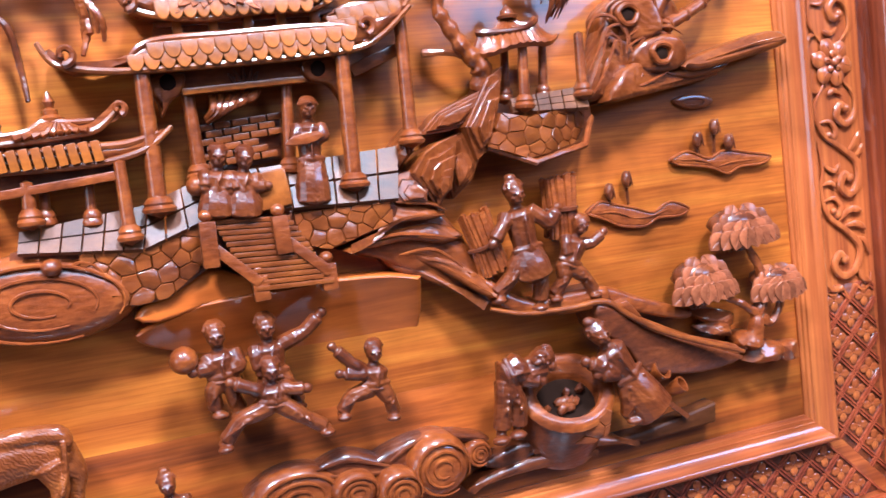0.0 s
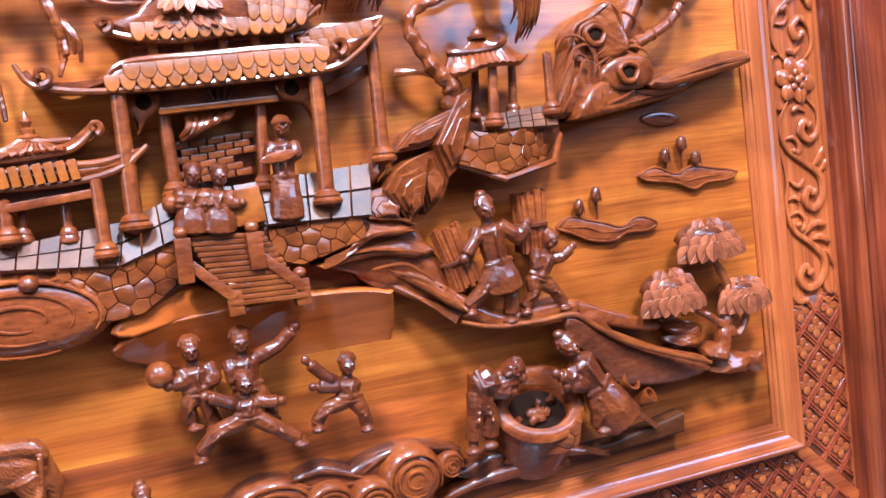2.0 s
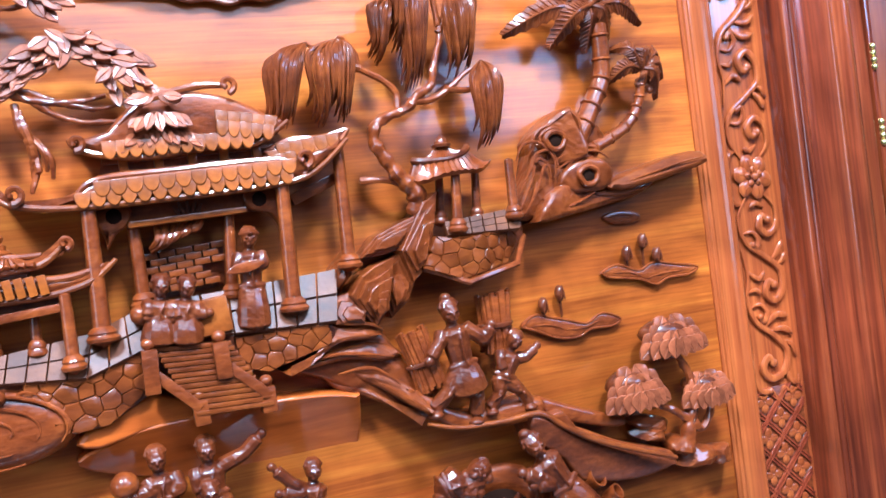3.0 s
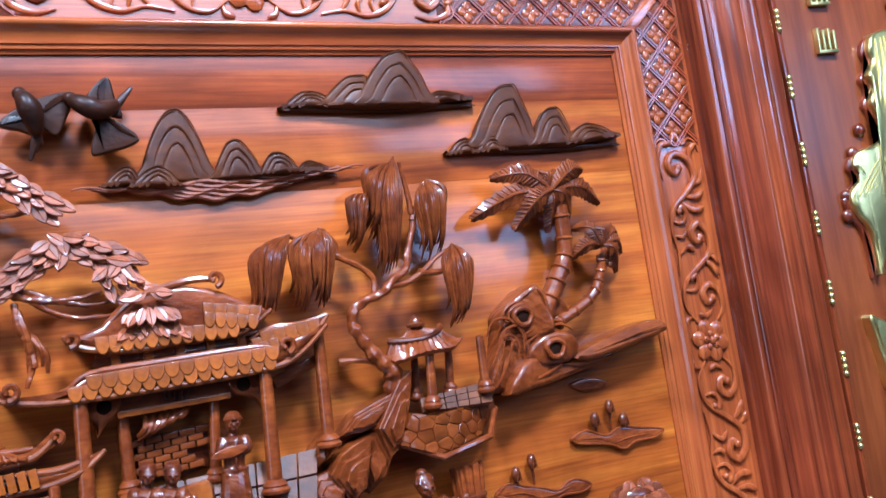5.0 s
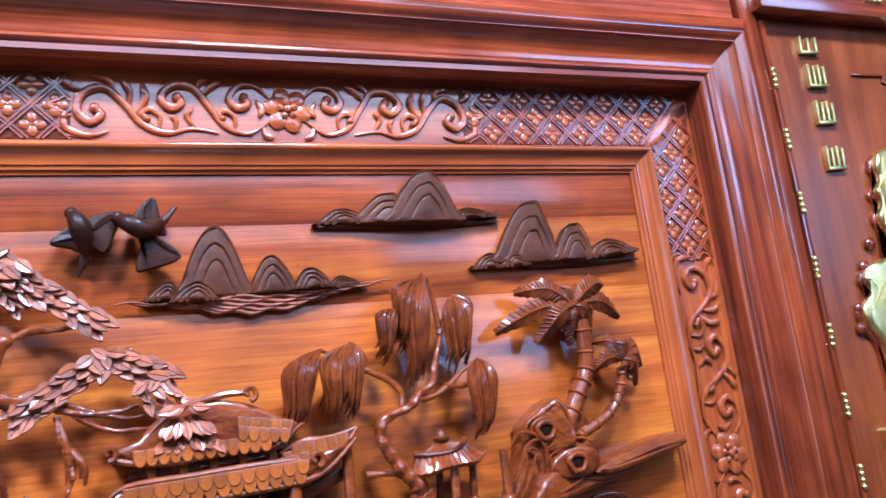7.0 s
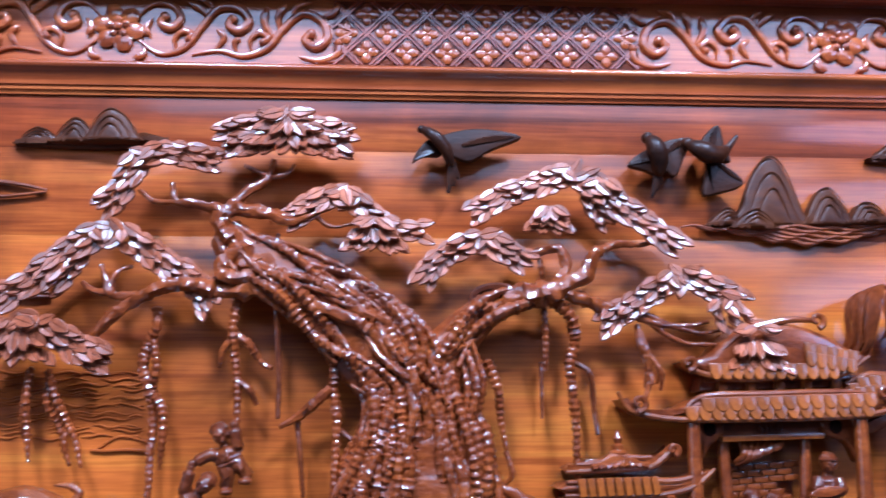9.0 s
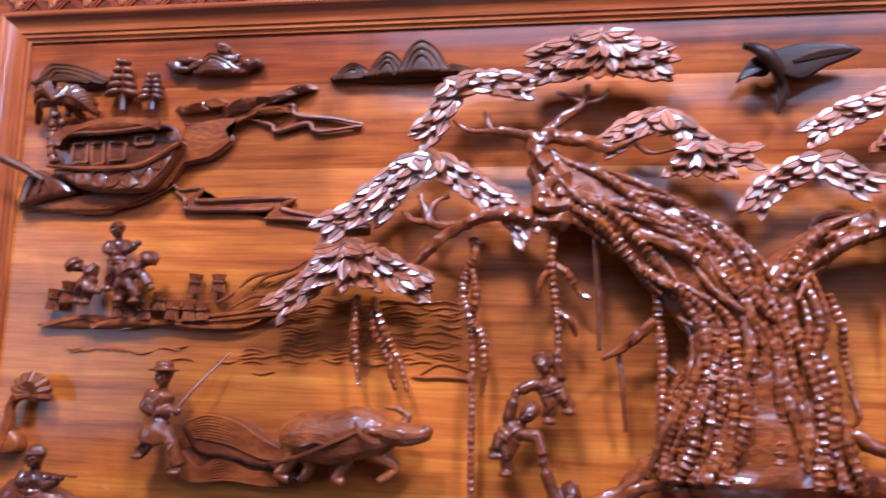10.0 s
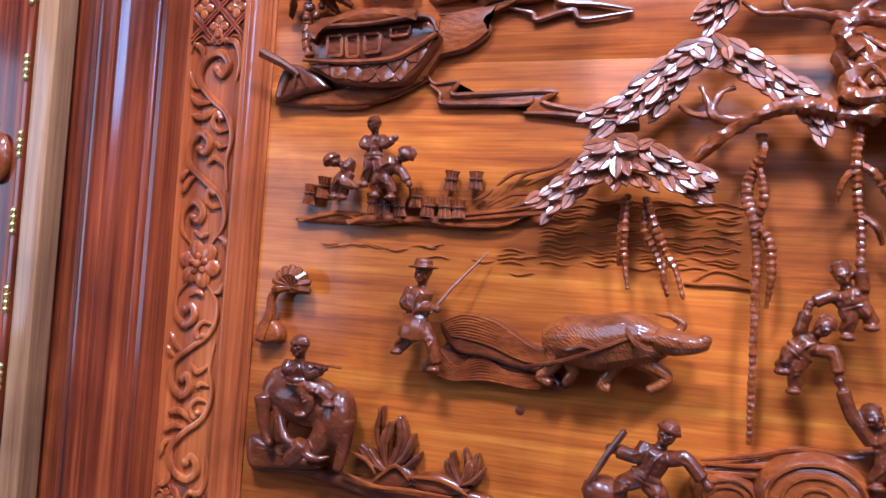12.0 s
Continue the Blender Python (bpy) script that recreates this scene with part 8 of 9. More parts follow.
def sheaf(p, tall, turn):
    """A bound sheaf: a fluted bundle, pinched at its waist by a band."""
    th = thing("sheaf", p, "small bound sheaf of straw standing on the field bank", "sheaf", "straw sheaves")
    m = Matrix.Translation(V(p, 0.010)) @ Matrix.Rotation(radians(turn), 4, 'Y') @ Matrix.Diagonal((1, 1, tall, 1))
    bm = bmesh.new()
    rings = []
    for r, h in ((0.0084, 0.0), (0.0078, 0.004), (0.0060, 0.012), (0.0076, 0.018), (0.0088, 0.0215), (0.0070, 0.0220)):
        rings.append([bm.verts.new(m @ Vector((r * k * math.cos(a), r * 0.8 * k * math.sin(a), h))) for a, k in [(2 * math.pi * q / 28, 1.0 if q % 2 else 0.80) for q in range(28)]])
    for a, b in zip(rings, rings[1:]):
        for q in range(28):
            bm.faces.new((a[q - 1], a[q], b[q], b[q - 1]))
    bm.faces.new(rings[0])
    bm.faces.new(rings[-1])
    part("straw", bm, CARVED, th)
    bm = bmesh.new()
    tube(bm, [m @ Vector((0.0068 * math.cos(2 * math.pi * q / 16), 0.0056 * math.sin(2 * math.pi * q / 16), 0.012)) for q in range(17)], 0.0013, 6)
    part("band", bm, CARVED_DARK, th)


for p in [(-0.864, 1.672), (-0.847, 1.680), (-0.780, 1.664), (-0.767, 1.663), (-0.748, 1.662), (-0.730, 1.673), (-0.715, 1.663), (-0.690, 1.693), (-0.661, 1.695), (-0.694, 1.662), (-0.678, 1.663)]:
    sheaf(p, rng.uniform(0.92, 1.15), rng.uniform(-6, 6))
bm = bmesh.new()
plate(bm, [(-0.882, 1.653), (-0.831, 1.667), (-0.781, 1.665), (-0.739, 1.664), (-0.686, 1.667), (-0.635, 1.675), (-0.592, 1.684), (-0.597, 1.671), (-0.634, 1.658), (-0.698, 1.653), (-0.752, 1.655), (-0.808, 1.651)], -0.001, 0.008, 0.004, n=4)
plate(bm, [(-0.813, 1.652), (-0.786, 1.664), (-0.758, 1.665), (-0.740, 1.657), (-0.764, 1.654)], 0.0, 0.015, 0.005, n=4)
ridge_lines(bm, [[(-0.874, 1.652), (-0.824, 1.663), (-0.787, 1.653), (-0.739, 1.658), (-0.686, 1.664), (-0.622, 1.677)], [(-0.795, 1.663), (-0.767, 1.667), (-0.746, 1.659)], [(-0.725, 1.661), (-0.685, 1.656), (-0.634, 1.657), (-0.609, 1.665)], [(-0.699, 1.666), (-0.654, 1.670), (-0.598, 1.678)], [(-0.685, 1.661), (-0.641, 1.666), (-0.591, 1.672), (-0.555, 1.677)],
                 [(-0.637, 1.700), (-0.619, 1.714), (-0.591, 1.719)], [(-0.621, 1.697), (-0.606, 1.713), (-0.576, 1.722), (-0.559, 1.732)], [(-0.605, 1.701), (-0.588, 1.710), (-0.564, 1.720)], [(-0.645, 1.678), (-0.620, 1.691), (-0.592, 1.692)], [(-0.635, 1.672), (-0.598, 1.686), (-0.568, 1.690)], [(-0.661, 1.684), (-0.649, 1.690), (-0.641, 1.697)]], 0.009, 0.0024)
single("field_bank", bm, CARVED, "low rippled field bank in shallow relief", "bank")
bm = bmesh.new()
W0 = [(-0.856, 1.635), (-0.592, 1.599)]
spots = []
for i in range(30):
    x, z = rng.uniform(W0[0][0], W0[1][0]), rng.uniform(W0[1][1], W0[0][1])
    if z > W0[1][1] + 0.02 or x > -0.70:
        spots.append((x, z, rng.uniform(0.020, 0.034)))
W1 = [(-0.589, 1.690), (-0.385, 1.619)]
for i in range(17):
    z = W1[0][1] + (W1[1][1] - W1[0][1]) * (i + rng.uniform(-.2, .2)) / 17
    x = W1[0][0]
    while x < W1[1][0]:
        ln = rng.uniform(0.03, 0.07)
        spots.append((x, z + rng.uniform(-.002, .002), min(ln, W1[1][0] - x)))
        x += ln + 0.012
for x, z, ln in spots:
    n = max(8, int(ln / 0.003))
    tube(bm, [V((x + ln * i / n, z + 0.0014 * math.sin(i * 0.62 + x * 300)), 0.0011) for i in range(n + 1)], (0.0002, 0.0011, 0.0011, 0.0002), 6)
tube(bm, [V(p, 0.002) for p in spline([(-0.437, 1.609), (-0.422, 1.608), (-0.400, 1.609), (-0.374, 1.607)], 5)], 0.0016, 6)
tube(bm, [V(p, 0.001) for p in spline([(-0.430, 1.610), (-0.407, 1.623), (-0.377, 1.616)], 5)], 0.0014, 6)
single("ripples", bm, RIPPLE, "fine carved ripples on the water", "water", kind="stuff")

# ---- ploughman and ox ----
figure("carved ploughman in a brimmed hat and belted tunic", (-0.705, 1.600), (-0.710, 1.548), [((-0.709, 1.564), (-0.685, 1.564)), ((-0.722, 1.566), (-0.697, 1.560))],
       [((-0.719, 1.529), (-0.733, 1.516)), ((-0.690, 1.527), (-0.684, 1.501))], 0.0108, 0.032, hat="brim", skirt=0.014)
bm = bmesh.new()
tube(bm, [V(p, d) for p, d in zip([(-0.691, 1.559), (-0.673, 1.587), (-0.641, 1.628)], (0.040, 0.030, 0.012))], (0.0020, 0.0017, 0.0010), 6)
single("goad", bm, CARVED, "thin wooden goad held by the ploughman", "stick")
furrow = thing("furrow", (-0.625, 1.490), "ploughed furrows carved as flowing parallel grooves", "furrow")
for o, d in (([(-0.688, 1.549), (-0.658, 1.561), (-0.623, 1.554), (-0.591, 1.536), (-0.569, 1.528), (-0.567, 1.508), (-0.596, 1.508), (-0.634, 1.516), (-0.668, 1.520)], 0.022), ([(-0.707, 1.494), (-0.682, 1.526), (-0.646, 1.526), (-0.611, 1.515), (-0.572, 1.510), (-0.547, 1.492), (-0.588, 1.488), (-0.644, 1.493)], 0.015)):
    bm = bmesh.new()
    plate(bm, o, -0.001, d, 0.005, n=4)
    part("ridge", bm, CARVED_DARK, furrow)
bm = bmesh.new()
for k in range(9):
    f = k / 8
    top, bot = [(-0.685, 1.549), (-0.658, 1.560), (-0.623, 1.553), (-0.591, 1.535), (-0.569, 1.526)], [(-0.672, 1.536), (-0.656, 1.535), (-0.627, 1.530), (-0.596, 1.519), (-0.568, 1.516)]
    tube(bm, [V(Vector(a).lerp(Vector(b), f), 0.0230) for a, b in zip(spline(top, 5), spline(bot, 5))], (0.0006, 0.0017, 0.0014), 6)
    top, bot = [(-0.686, 1.519), (-0.665, 1.503), (-0.641, 1.518), (-0.609, 1.503), (-0.572, 1.504)], [(-0.700, 1.497), (-0.671, 1.489), (-0.633, 1.493), (-0.589, 1.489), (-0.551, 1.492)]
    tube(bm, [V(Vector(a).lerp(Vector(b), f), 0.0162) for a, b in zip(spline(top, 5), spline(bot, 5))], (0.0006, 0.0016, 0.0006), 6)
part("groove", bm, CARVED, furrow)


def fused(name, bm, mat, label, category, voxel=0.0016, group=""):
    ob = single(name, bm, mat, label, category, group)
    md = ob.modifiers.new("fuse", 'REMESH')
    md.mode, md.voxel_size, md.use_smooth_shade = 'VOXEL', voxel, True
    return ob


def horn(bm, pts, ds, r):
    knobby(bm, spline([(x, -d, z) for (x, z), d in zip(pts, ds)], 6), (r, r * 0.85, r * 0.35), 8, 0.14, 0.0042)


bm = bmesh.new()
tube(bm, spline([(x, -d, z) for (x, z), d in zip([(-0.566, 1.538), (-0.542, 1.544), (-0.514, 1.543), (-0.486, 1.549), (-0.465, 1.549), (-0.448, 1.549)], (.024, .030, .032, .032, .032, .036))], 5), (0.016, 0.026, 0.028, 0.028, 0.022, 0.014), 14, flat=0.75)
blob(bm, V((-0.501, 1.560), 0.030), (0.022, 0.014, 0.014), 0, 2)
tube(bm, spline([(x, -d, z) for (x, z), d in zip([(-0.454, 1.552), (-0.437, 1.550), (-0.421, 1.550), (-0.410, 1.553)], (.038, .042, .042, .040))], 4), (0.013, 0.0125, 0.009, 0.007), 10)
blob(bm, V((-0.412, 1.555), 0.042), (0.007, 0.007, 0.006), 0, 2)
horn(bm, [(-0.456, 1.553), (-0.469, 1.553), (-0.476, 1.561)], (.046, .048, .046), 0.0046)
horn(bm, [(-0.442, 1.559), (-0.433, 1.567), (-0.444, 1.575), (-0.460, 1.576)], (.034, .034, .034, .032), 0.0046)
for pts, r in (([(-0.496, 1.532), (-0.498, 1.517), (-0.510, 1.502), (-0.501, 1.498)], (0.011, 0.007, 0.005, 0.0055)), ([(-0.480, 1.533), (-0.458, 1.524), (-0.445, 1.514), (-0.463, 1.501)], (0.011, 0.008, 0.005, 0.0055)), ([(-0.556, 1.530), (-0.561, 1.515), (-0.572, 1.503), (-0.560, 1.498)], (0.013, 0.008, 0.005, 0.005)), ([(-0.542, 1.525), (-0.538, 1.511), (-0.546, 1.499)], (0.010, 0.006, 0.005))):
    tube(bm, spline([(x, -0.028, z) for x, z in pts], 5), r, 9)
blob(bm, V((-0.434, 1.552), 0.054), (0.0022, 0.0016, 0.0022), 0, 1)
fused("water_buffalo", bm, HIDE, "carved water buffalo straining forward with swept horns", "buffalo", 0.0014)
bm = bmesh.new()
tube(bm, spline([V(p, d) for p, d in zip([(-0.590, 1.511), (-0.547, 1.523), (-0.513, 1.537), (-0.476, 1.554)], (0.022, 0.046, 0.056, 0.050))], 5), 0.0022, 6)
tube(bm, spline([V(p, d) for p, d in zip([(-0.564, 1.541), (-0.542, 1.535), (-0.525, 1.540), (-0.513, 1.537)], (0.030, 0.050, 0.054, 0.056))], 5), 0.0022, 6)
tube(bm, spline([V(p, d) for p, d in zip([(-0.487, 1.562), (-0.478, 1.551), (-0.469, 1.542), (-0.459, 1.540)], (0.046, 0.056, 0.055, 0.050))], 5), 0.0026, 6)
single("harness", bm, CARVED_DARK, "carved plough harness over the buffalo's back", "harness")

# ---- flute player on a buffalo, plants, small pine ----
bm = bmesh.new()
blob(bm, V((-0.838, 1.449), 0.026), (0.050, 0.024, 0.030), -8, 3)
blob(bm, V((-0.794, 1.435), 0.030), (0.020, 0.020, 0.034), 0, 3)
blob(bm, V((-0.875, 1.457), 0.020), (0.024, 0.018, 0.028), 0, 2)
for pts, r in (([(-0.786, 1.433), (-0.784, 1.406), (-0.790, 1.380)], (0.013, 0.008, 0.006)), ([(-0.890, 1.449), (-0.885, 1.411), (-0.877, 1.396)], (0.011, 0.006, 0.005)), ([(-0.866, 1.439), (-0.863, 1.401)], (0.010, 0.006)), ([(-0.811, 1.444), (-0.808, 1.422), (-0.818, 1.403), (-0.831, 1.391)], (0.014, 0.014, 0.012, 0.009))):
    tube(bm, spline([(x, -0.034, z) for x, z in pts], 5), r, 10)
tube(bm, spline([V(p, 0.050) for p in [(-0.825, 1.406), (-0.835, 1.393), (-0.844, 1.383)]], 4), (0.011, 0.010, 0.007), 10)
horn(bm, [(-0.830, 1.403), (-0.846, 1.410), (-0.858, 1.433)], (.052, .054, .050), 0.0052)
horn(bm, [(-0.823, 1.397), (-0.808, 1.392), (-0.793, 1.396)], (.052, .054, .050), 0.0050)
fused("water_buffalo", bm, FIGURE_DARK, "dark carved water buffalo grazing with lowered head", "buffalo")
figure("carved child in a cap playing a flute on a buffalo", (-0.838, 1.510), (-0.839, 1.469), [((-0.851, 1.484), (-0.823, 1.489)), ((-0.821, 1.482), (-0.805, 1.491))], [((-0.822, 1.453), (-0.829, 1.438)), ((-0.811, 1.466), (-0.796, 1.453))], 0.0115, 0.048, CARVED_DARK, "cap")
bm = bmesh.new()
tube(bm, [V(p, 0.064) for p in [(-0.822, 1.497), (-0.780, 1.494)]], 0.0017, 7)
single("flute", bm, CARVED, "slender wooden flute at a figurine's mouth", "flute")


def plant(label, base, tips, w):
    th = thing("plant", base, label, "plant", "carved plants")
    B = Vector(base)
    for i, t in enumerate(tips):
        T = Vector(t)
        d = (T - B)
        s = Vector((-d.y, d.x)).normalized()
        bend = 0.25 * (1 if d.x < 0 else -1)
        bm = bmesh.new()
        k = 0.72 * w * (0.8 + 0.4 * (i % 2))
        m = B.lerp(T, 0.5) + s * bend * d.length * 0.4
        curve = spline([B, m, B.lerp(T, 0.82) + s * bend * d.length * 0.1, T - s * bend * d.length * 0.22], 3)
        wid = [k * max(0.06, 1.35 * math.sin(math.pi * min(1.0, (q + 0.7) / len(curve))) ** 0.8) for q in range(len(curve))]
        plate(bm, [p - s * h for p, h in zip(curve, wid)] + [p + s * h for p, h in list(zip(curve, wid))[::-1]], 0.002 + 0.002 * (i % 3), 0.012 + 0.003 * (i % 3), 0.0022, n=2)
        tube(bm, [V(q, 0.0125 + 0.003 * (i % 3)) for q in spline([B, m, T], 5)], (0.0016, 0.0014, 0.0006), 5)
        part("leaf", bm, CARVED_DARK, th)
    return th


plant("broad-leaved carved plant on the ground bank", (-0.738, 1.381), [(-0.755, 1.450), (-0.725, 1.442), (-0.763, 1.402), (-0.722, 1.420), (-0.700, 1.404), (-0.774, 1.404), (-0.755, 1.381), (-0.740, 1.436), (-0.708, 1.424)], 0.0062)
plant("small carved plant with pointed leaves", (-0.653, 1.379), [(-0.651, 1.417), (-0.635, 1.413), (-0.627, 1.398), (-0.674, 1.402), (-0.667, 1.412), (-0.643, 1.405)], 0.0050)
ground = thing("bank", (-0.76, 1.336), "dark carved ground bank under the plants", "bank")
for o, d in (([(-0.912, 1.381), (-0.867, 1.383), (-0.823, 1.372), (-0.766, 1.369), (-0.712, 1.370), (-0.661, 1.374), (-0.616, 1.367), (-0.621, 1.346), (-0.683, 1.336), (-0.737, 1.343), (-0.793, 1.354), (-0.851, 1.362), (-0.910, 1.357)], 0.014), ([(-0.914, 1.400), (-0.883, 1.391), (-0.853, 1.388), (-0.816, 1.375), (-0.866, 1.367), (-0.911, 1.364)], 0.022), ([(-0.759, 1.364), (-0.740, 1.388), (-0.714, 1.389), (-0.706, 1.372), (-0.732, 1.362)], 0.018), ([(-0.713, 1.377), (-0.681, 1.387), (-0.642, 1.375), (-0.666, 1.365), (-0.699, 1.366)], 0.018)):
    bm = bmesh.new()
    plate(bm, o, -0.001, d, 0.006, n=4)
    part("layer", bm, CARVED_DARK, ground)
bm = bmesh.new()
ridge_lines(bm, [[(-0.788, 1.375), (-0.752, 1.365), (-0.712, 1.366), (-0.660, 1.366)], [(-0.749, 1.372), (-0.727, 1.390), (-0.710, 1.377)], [(-0.782, 1.398), (-0.761, 1.391), (-0.750, 1.378)], [(-0.713, 1.380), (-0.674, 1.382), (-0.641, 1.370)], [(-0.905, 1.388), (-0.867, 1.383), (-0.823, 1.374)]], 0.021, 0.0024)
part("ripple", bm, CARVED, ground)
pine = thing("pine_tree", (-0.908, 1.512), "small carved pine with a fan-shaped crown at the frame", "tree")
bm = bmesh.new()
tube(bm, spline([V(p, 0.014) for p in [(-0.911, 1.512), (-0.901, 1.542), (-0.900, 1.562), (-0.887, 1.573), (-0.868, 1.571)]], 5), (0.009, 0.006, 0.005, 0.004), 8)
plate(bm, [(-0.918, 1.508), (-0.915, 1.531), (-0.899, 1.536), (-0.886, 1.524), (-0.888, 1.510)], -0.001, 0.018, 0.005, n=3)
part("trunk", bm, CARVED, pine)
c0 = Vector((-0.874, 1.575))
for q in range(9):
    a = math.radians(-8 + 25 * q)
    bm = bmesh.new()
    e = c0 + Vector((0.024 * math.cos(a), 0.024 * math.sin(a)))
    tube(bm, [V(c0, 0.016), V(c0.lerp(e, 0.6), 0.021), V(e, 0.016)], (0.003, 0.0056, 0.0044), 7)
    part("needle_tuft", bm, FROND, pine)

# ---- hoeing man, climbing children ----
figure("carved man with headband leaning on a hoe", (-0.441, 1.464), (-0.460, 1.417), [((-0.467, 1.439), (-0.493, 1.444)), ((-0.423, 1.444), (-0.401, 1.421))], [((-0.481, 1.411), (-0.485, 1.388)), ((-0.444, 1.404), (-0.437, 1.378))], 0.0118, 0.042, CARVED_DARK, "cap")
bm = bmesh.new()
tube(bm, [V(p, d) for p, d in zip([(-0.480, 1.463), (-0.494, 1.441), (-0.513, 1.407)], (0.052, 0.052, 0.044))], (0.0034, 0.0034, 0.0032), 8)
blob(bm, V((-0.502, 1.399), 0.034), (0.020, 0.018, 0.016), 0, 2, 0.2)
single("hoe", bm, CARVED_DARK, "wooden hoe with a rounded head standing on the ground", "hoe")
K = "climbing children"
figure("carved child hanging from a root and reaching down", (-0.297, 1.625), (-0.286, 1.596), [((-0.306, 1.605), (-0.323, 1.596)), ((-0.280, 1.614), (-0.283, 1.635))], [((-0.288, 1.584), (-0.292, 1.570)), ((-0.275, 1.592), (-0.268, 1.580))], 0.0105, 0.034, group=K)
figure("carved child linked by both arms between two others", (-0.310, 1.576), (-0.332, 1.549), [((-0.329, 1.574), (-0.324, 1.593)), ((-0.301, 1.554), (-0.294, 1.530))], [((-0.340, 1.542), (-0.346, 1.534)), ((-0.332, 1.533), (-0.330, 1.517))], 0.0105, 0.034, group=K)
figure("carved child climbing the roots with one arm raised", (-0.266, 1.500), (-0.249, 1.472), [((-0.284, 1.500), (-0.295, 1.529)), ((-0.246, 1.492), (-0.236, 1.478))], [((-0.257, 1.456), (-0.263, 1.440)), ((-0.240, 1.458), (-0.230, 1.445))], 0.0108, 0.038, group=K)

# ---- lower edge of the middle ----
bm = bmesh.new()
tube(bm, spline([V(p, d) for p, d in zip([(-0.030, 1.316), (0.010, 1.319), (0.046, 1.323), (0.068, 1.320), (0.080, 1.312)], (0.026, 0.030, 0.032, 0.034, 0.032))], 5), (0.024, 0.026, 0.024, 0.021, 0.012), 14, flat=0.85)
tube(bm, spline([V(p, 0.044) for p in [(0.020, 1.338), (0.050, 1.340), (0.077, 1.337), (0.084, 1.326)]], 4), (0.006, 0.009, 0.009, 0.005), 9)
for pts, d in (([(0.076, 1.318), (0.086, 1.298), (0.084, 1.280), (0.082, 1.258)], 0.030), ([(0.066, 1.312), (0.072, 1.292), (0.068, 1.274), (0.066, 1.256)], 0.044), ([(0.010, 1.306), (0.006, 1.284), (0.006, 1.262)], 0.040)):
    tube(bm, spline([V(p, d) for p in pts], 4), (0.014, 0.009, 0.006, 0.006), 9)
tube(bm, spline([V(p, 0.054) for p in [(0.081, 1.330), (0.080, 1.306), (0.074, 1.286)]], 4), (0.003, 0.002, 0.0025), 7)
fused("water_buffalo", bm, HIDE, "carved buffalo seen from behind near the lower frame", "buffalo")
figure("carved figure with headscarf near the lower frame", (0.158, 1.271), (0.162, 1.230), [((0.150, 1.249), (0.154, 1.237)), ((0.175, 1.242), (0.176, 1.228))], [((0.154, 1.218), (0.151, 1.205)), ((0.168, 1.214), (0.167, 1.200))], 0.0100, 0.034, hat="bun")

# ---- gilded work on the neighbouring panel ----
def gilded(outline, d1, label, n=4):
    bm = bmesh.new()
    plate(bm, outline, -0.006, d1, 0.005, n=n, steps=4, wavy=0.006)
    return bm


leafp = [(1.403, 2.033), (1.389, 2.009), (1.394, 1.989), (1.374, 1.965), (1.384, 1.946), (1.370, 1.922), (1.382, 1.898), (1.387, 1.869), (1.362, 1.852), (1.322, 1.842), (1.309, 1.822), (1.320, 1.803), (1.290, 1.778), (1.294, 1.750), (1.312, 1.726), (1.319, 1.694), (1.319, 1.650), (1.333, 1.675), (1.351, 1.709), (1.412, 1.769), (1.470, 1.790), (1.553, 2.043), (1.453, 2.043)]
bm = gilded(leafp, 0.014, "")
lf = part("gilded_leaf", bm, GOLD, right_panel, "large gilded acanthus leaf with a wavy edge")
bm = bmesh.new()
for k in range(5):
    tube(bm, [V(p, 0.0135) for p in spline([Vector(q) + Vector((-0.010 + 0.011 * k + 0.002 * (k % 2), 0.003 * k)) for q in [(1.415, 2.024), (1.411, 1.970), (1.398, 1.912), (1.411, 1.863), (1.360, 1.819), (1.313, 1.772)]], 6)], (0.0008, 0.0022, 0.0022, 0.0008), 6)
part("leaf_vein", bm, GOLD, lf)
bm = gilded([(1.279, 1.593), (1.283, 1.562), (1.289, 1.519), (1.299, 1.476), (1.366, 1.452), (1.403, 1.553), (1.326, 1.573)], 0.012, "")
part("gilded_leaf", bm, GOLD, right_panel, "gilded leaf tip")
bm = bmesh.new()
plate(bm, [(x - 0.008, z - 0.004) for x, z in leafp], -0.006, 0.004, 0.004, n=4)
for p in [(1.318, 1.815), (1.322, 1.842), (1.346, 1.879), (1.291, 1.776), (1.286, 1.745)]:
    blob(bm, V(p, 0.0), (0.011, 0.007, 0.011), 0, 2)
part("leaf_backing", bm, RED_V, right_panel)
bm = bmesh.new()
blob(bm, V((1.529, 2.231), 0.002), (0.025, 0.010, 0.024), 0, 2, 0.2)
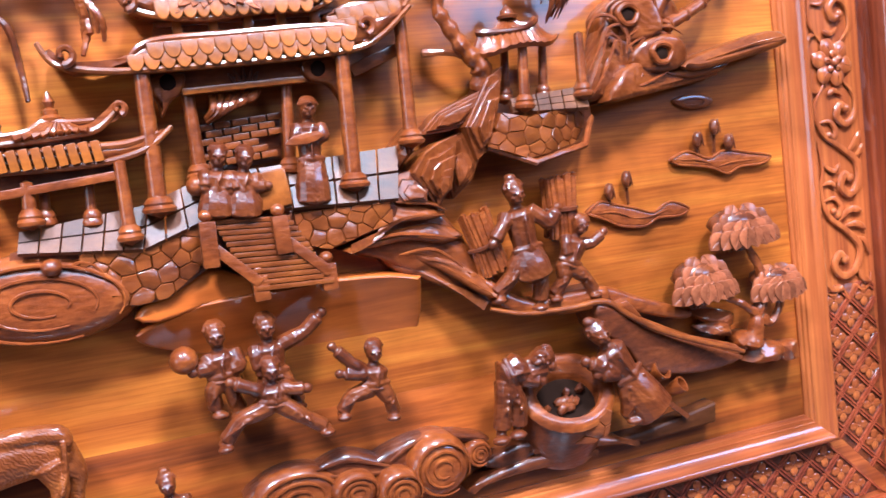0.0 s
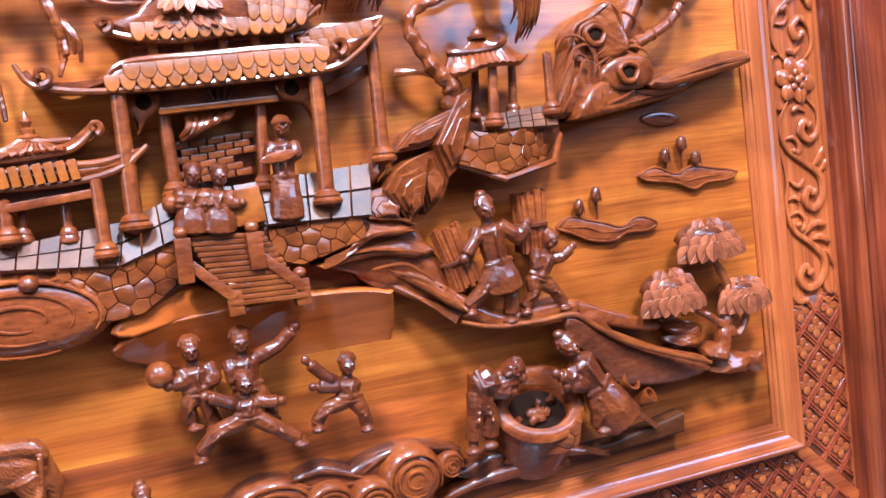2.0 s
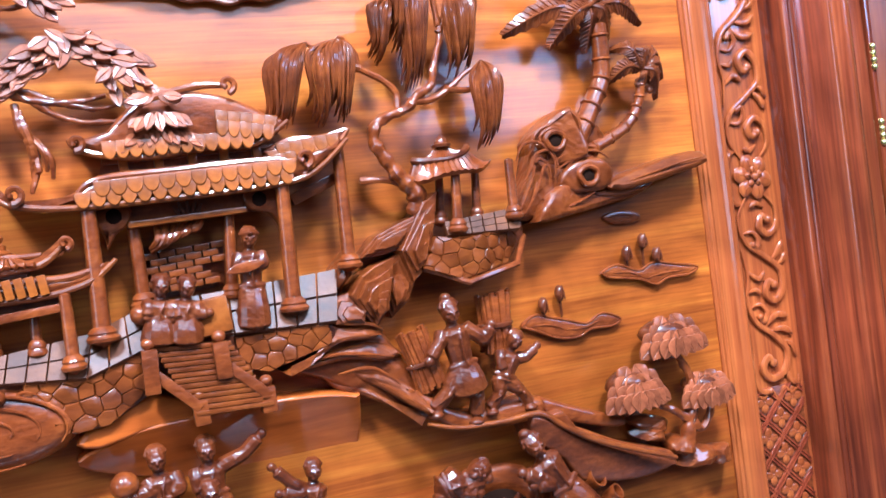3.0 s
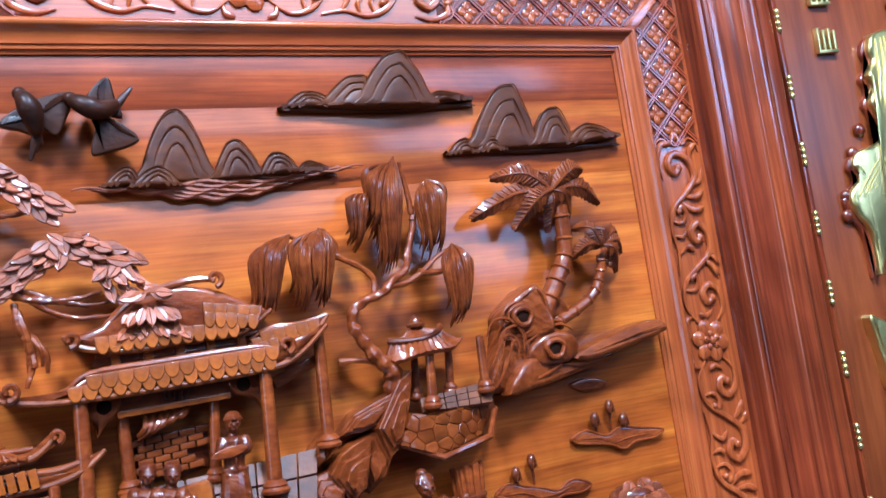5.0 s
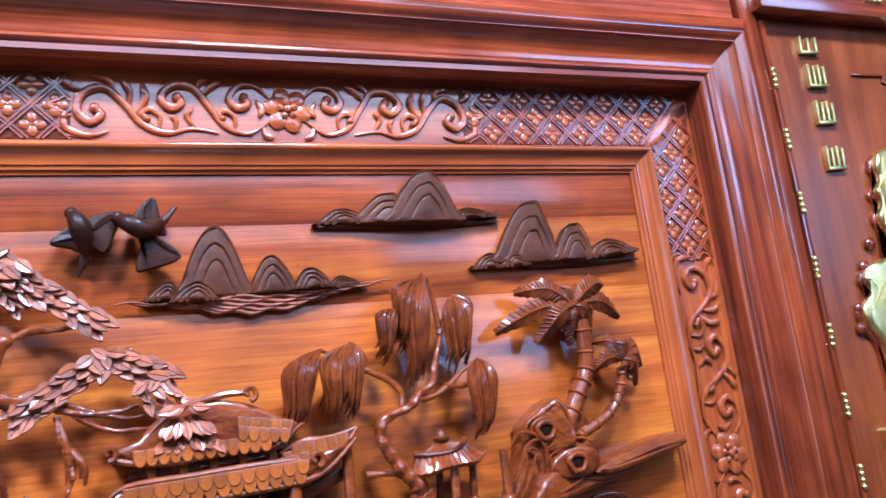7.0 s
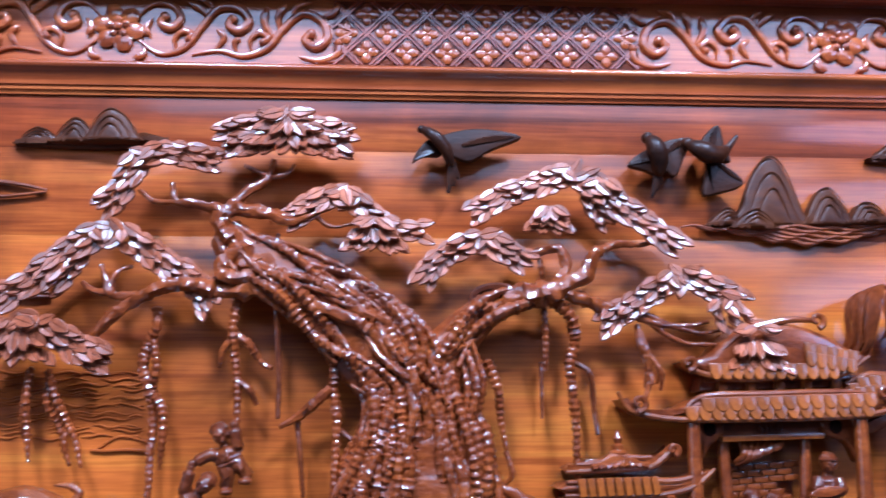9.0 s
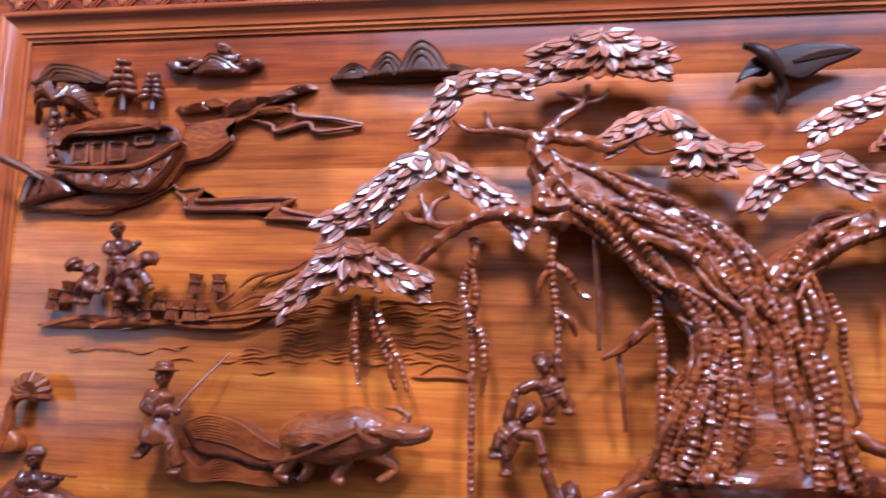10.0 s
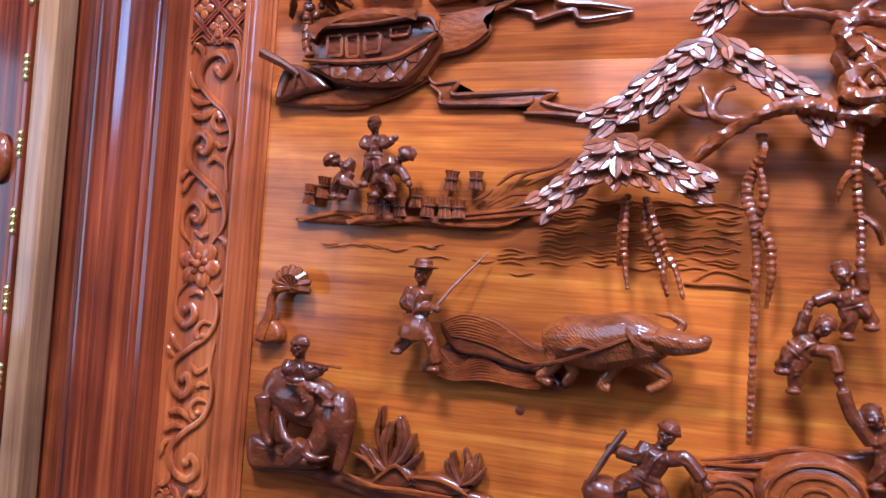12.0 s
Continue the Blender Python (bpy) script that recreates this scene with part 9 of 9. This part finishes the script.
part("gilded_bud", bm, GOLD, right_panel)
bm = bmesh.new()
blob(bm, V((1.531, 2.188), 0.0), (0.020, 0.008, 0.012), 0, 2)
part("carved_bud", bm, RED_V, right_panel)
bm = bmesh.new()
for a, b in zip([(1.400, 2.177), (1.472, 2.178), (1.472, 2.164)], [(1.471, 2.178), (1.470, 2.164), (1.535, 2.166)]):
    bar(bm, V(a, -0.003), V(b, -0.003), 0.004, 0.005, 0.001)
part("carved_twig", bm, RED_V, right_panel)
bm = bmesh.new()
for p, r, w, h in (((1.480, 2.094), 30, 0.018, 0.008), ((1.512, 2.100), -30, 0.018, 0.009), ((1.499, 2.104), 90, 0.014, 0.008)):
    blob(bm, V(p, 0.0), (w, 0.008, h), r, 2)
tube(bm, [V(p, 0.0) for p in [(1.501, 2.083), (1.502, 2.054)]], 0.003, 6)
part("carved_lotus", bm, RED_V, right_panel)
# lettering: plain gilded bars
for c, rows in (((1.305, 2.222), 2), ((1.309, 2.166), 3), ((1.310, 2.101), 3), ((1.309, 2.022), 3)):
    h = 0.034 if rows == 2 else 0.046
    bm = bmesh.new()
    for k in range(rows + 1):
        x = c[0] - 0.016 + 0.034 * k / rows
        bar(bm, V((x, c[1] - h * 0.34), 0.0), V((x + 0.002, c[1] + h * (0.5 - 0.06 * (k % 2))), 0.0), 0.0050, 0.009, 0.0015)
    bar(bm, V((c[0] - 0.018, c[1] - h * 0.34), 0.0), V((c[0] + 0.024, c[1] - h * 0.30), 0.0), 0.0055, 0.009, 0.0015)
    part("lettering", bm, GOLD, right_panel, "raised gilded bars of one character")
bm = bmesh.new()
for g in range(5):
    for q in range(4):
        blob(bm, V((1.262 + 0.085 * g + 0.011 * q, 2.301), 0.033), (0.0048, 0.0046, 0.0042), 0, 2)
part("bead_row", bm, GOLD, right_panel)
for z, w in ((1.72, 0.036), (1.45, 0.030)):
    bm = bmesh.new()
    blob(bm, V((-1.356, z), 0.0), (0.020, 0.012, w), 0, 2)
    part("carved_boss", bm, CARVED, left_panel)
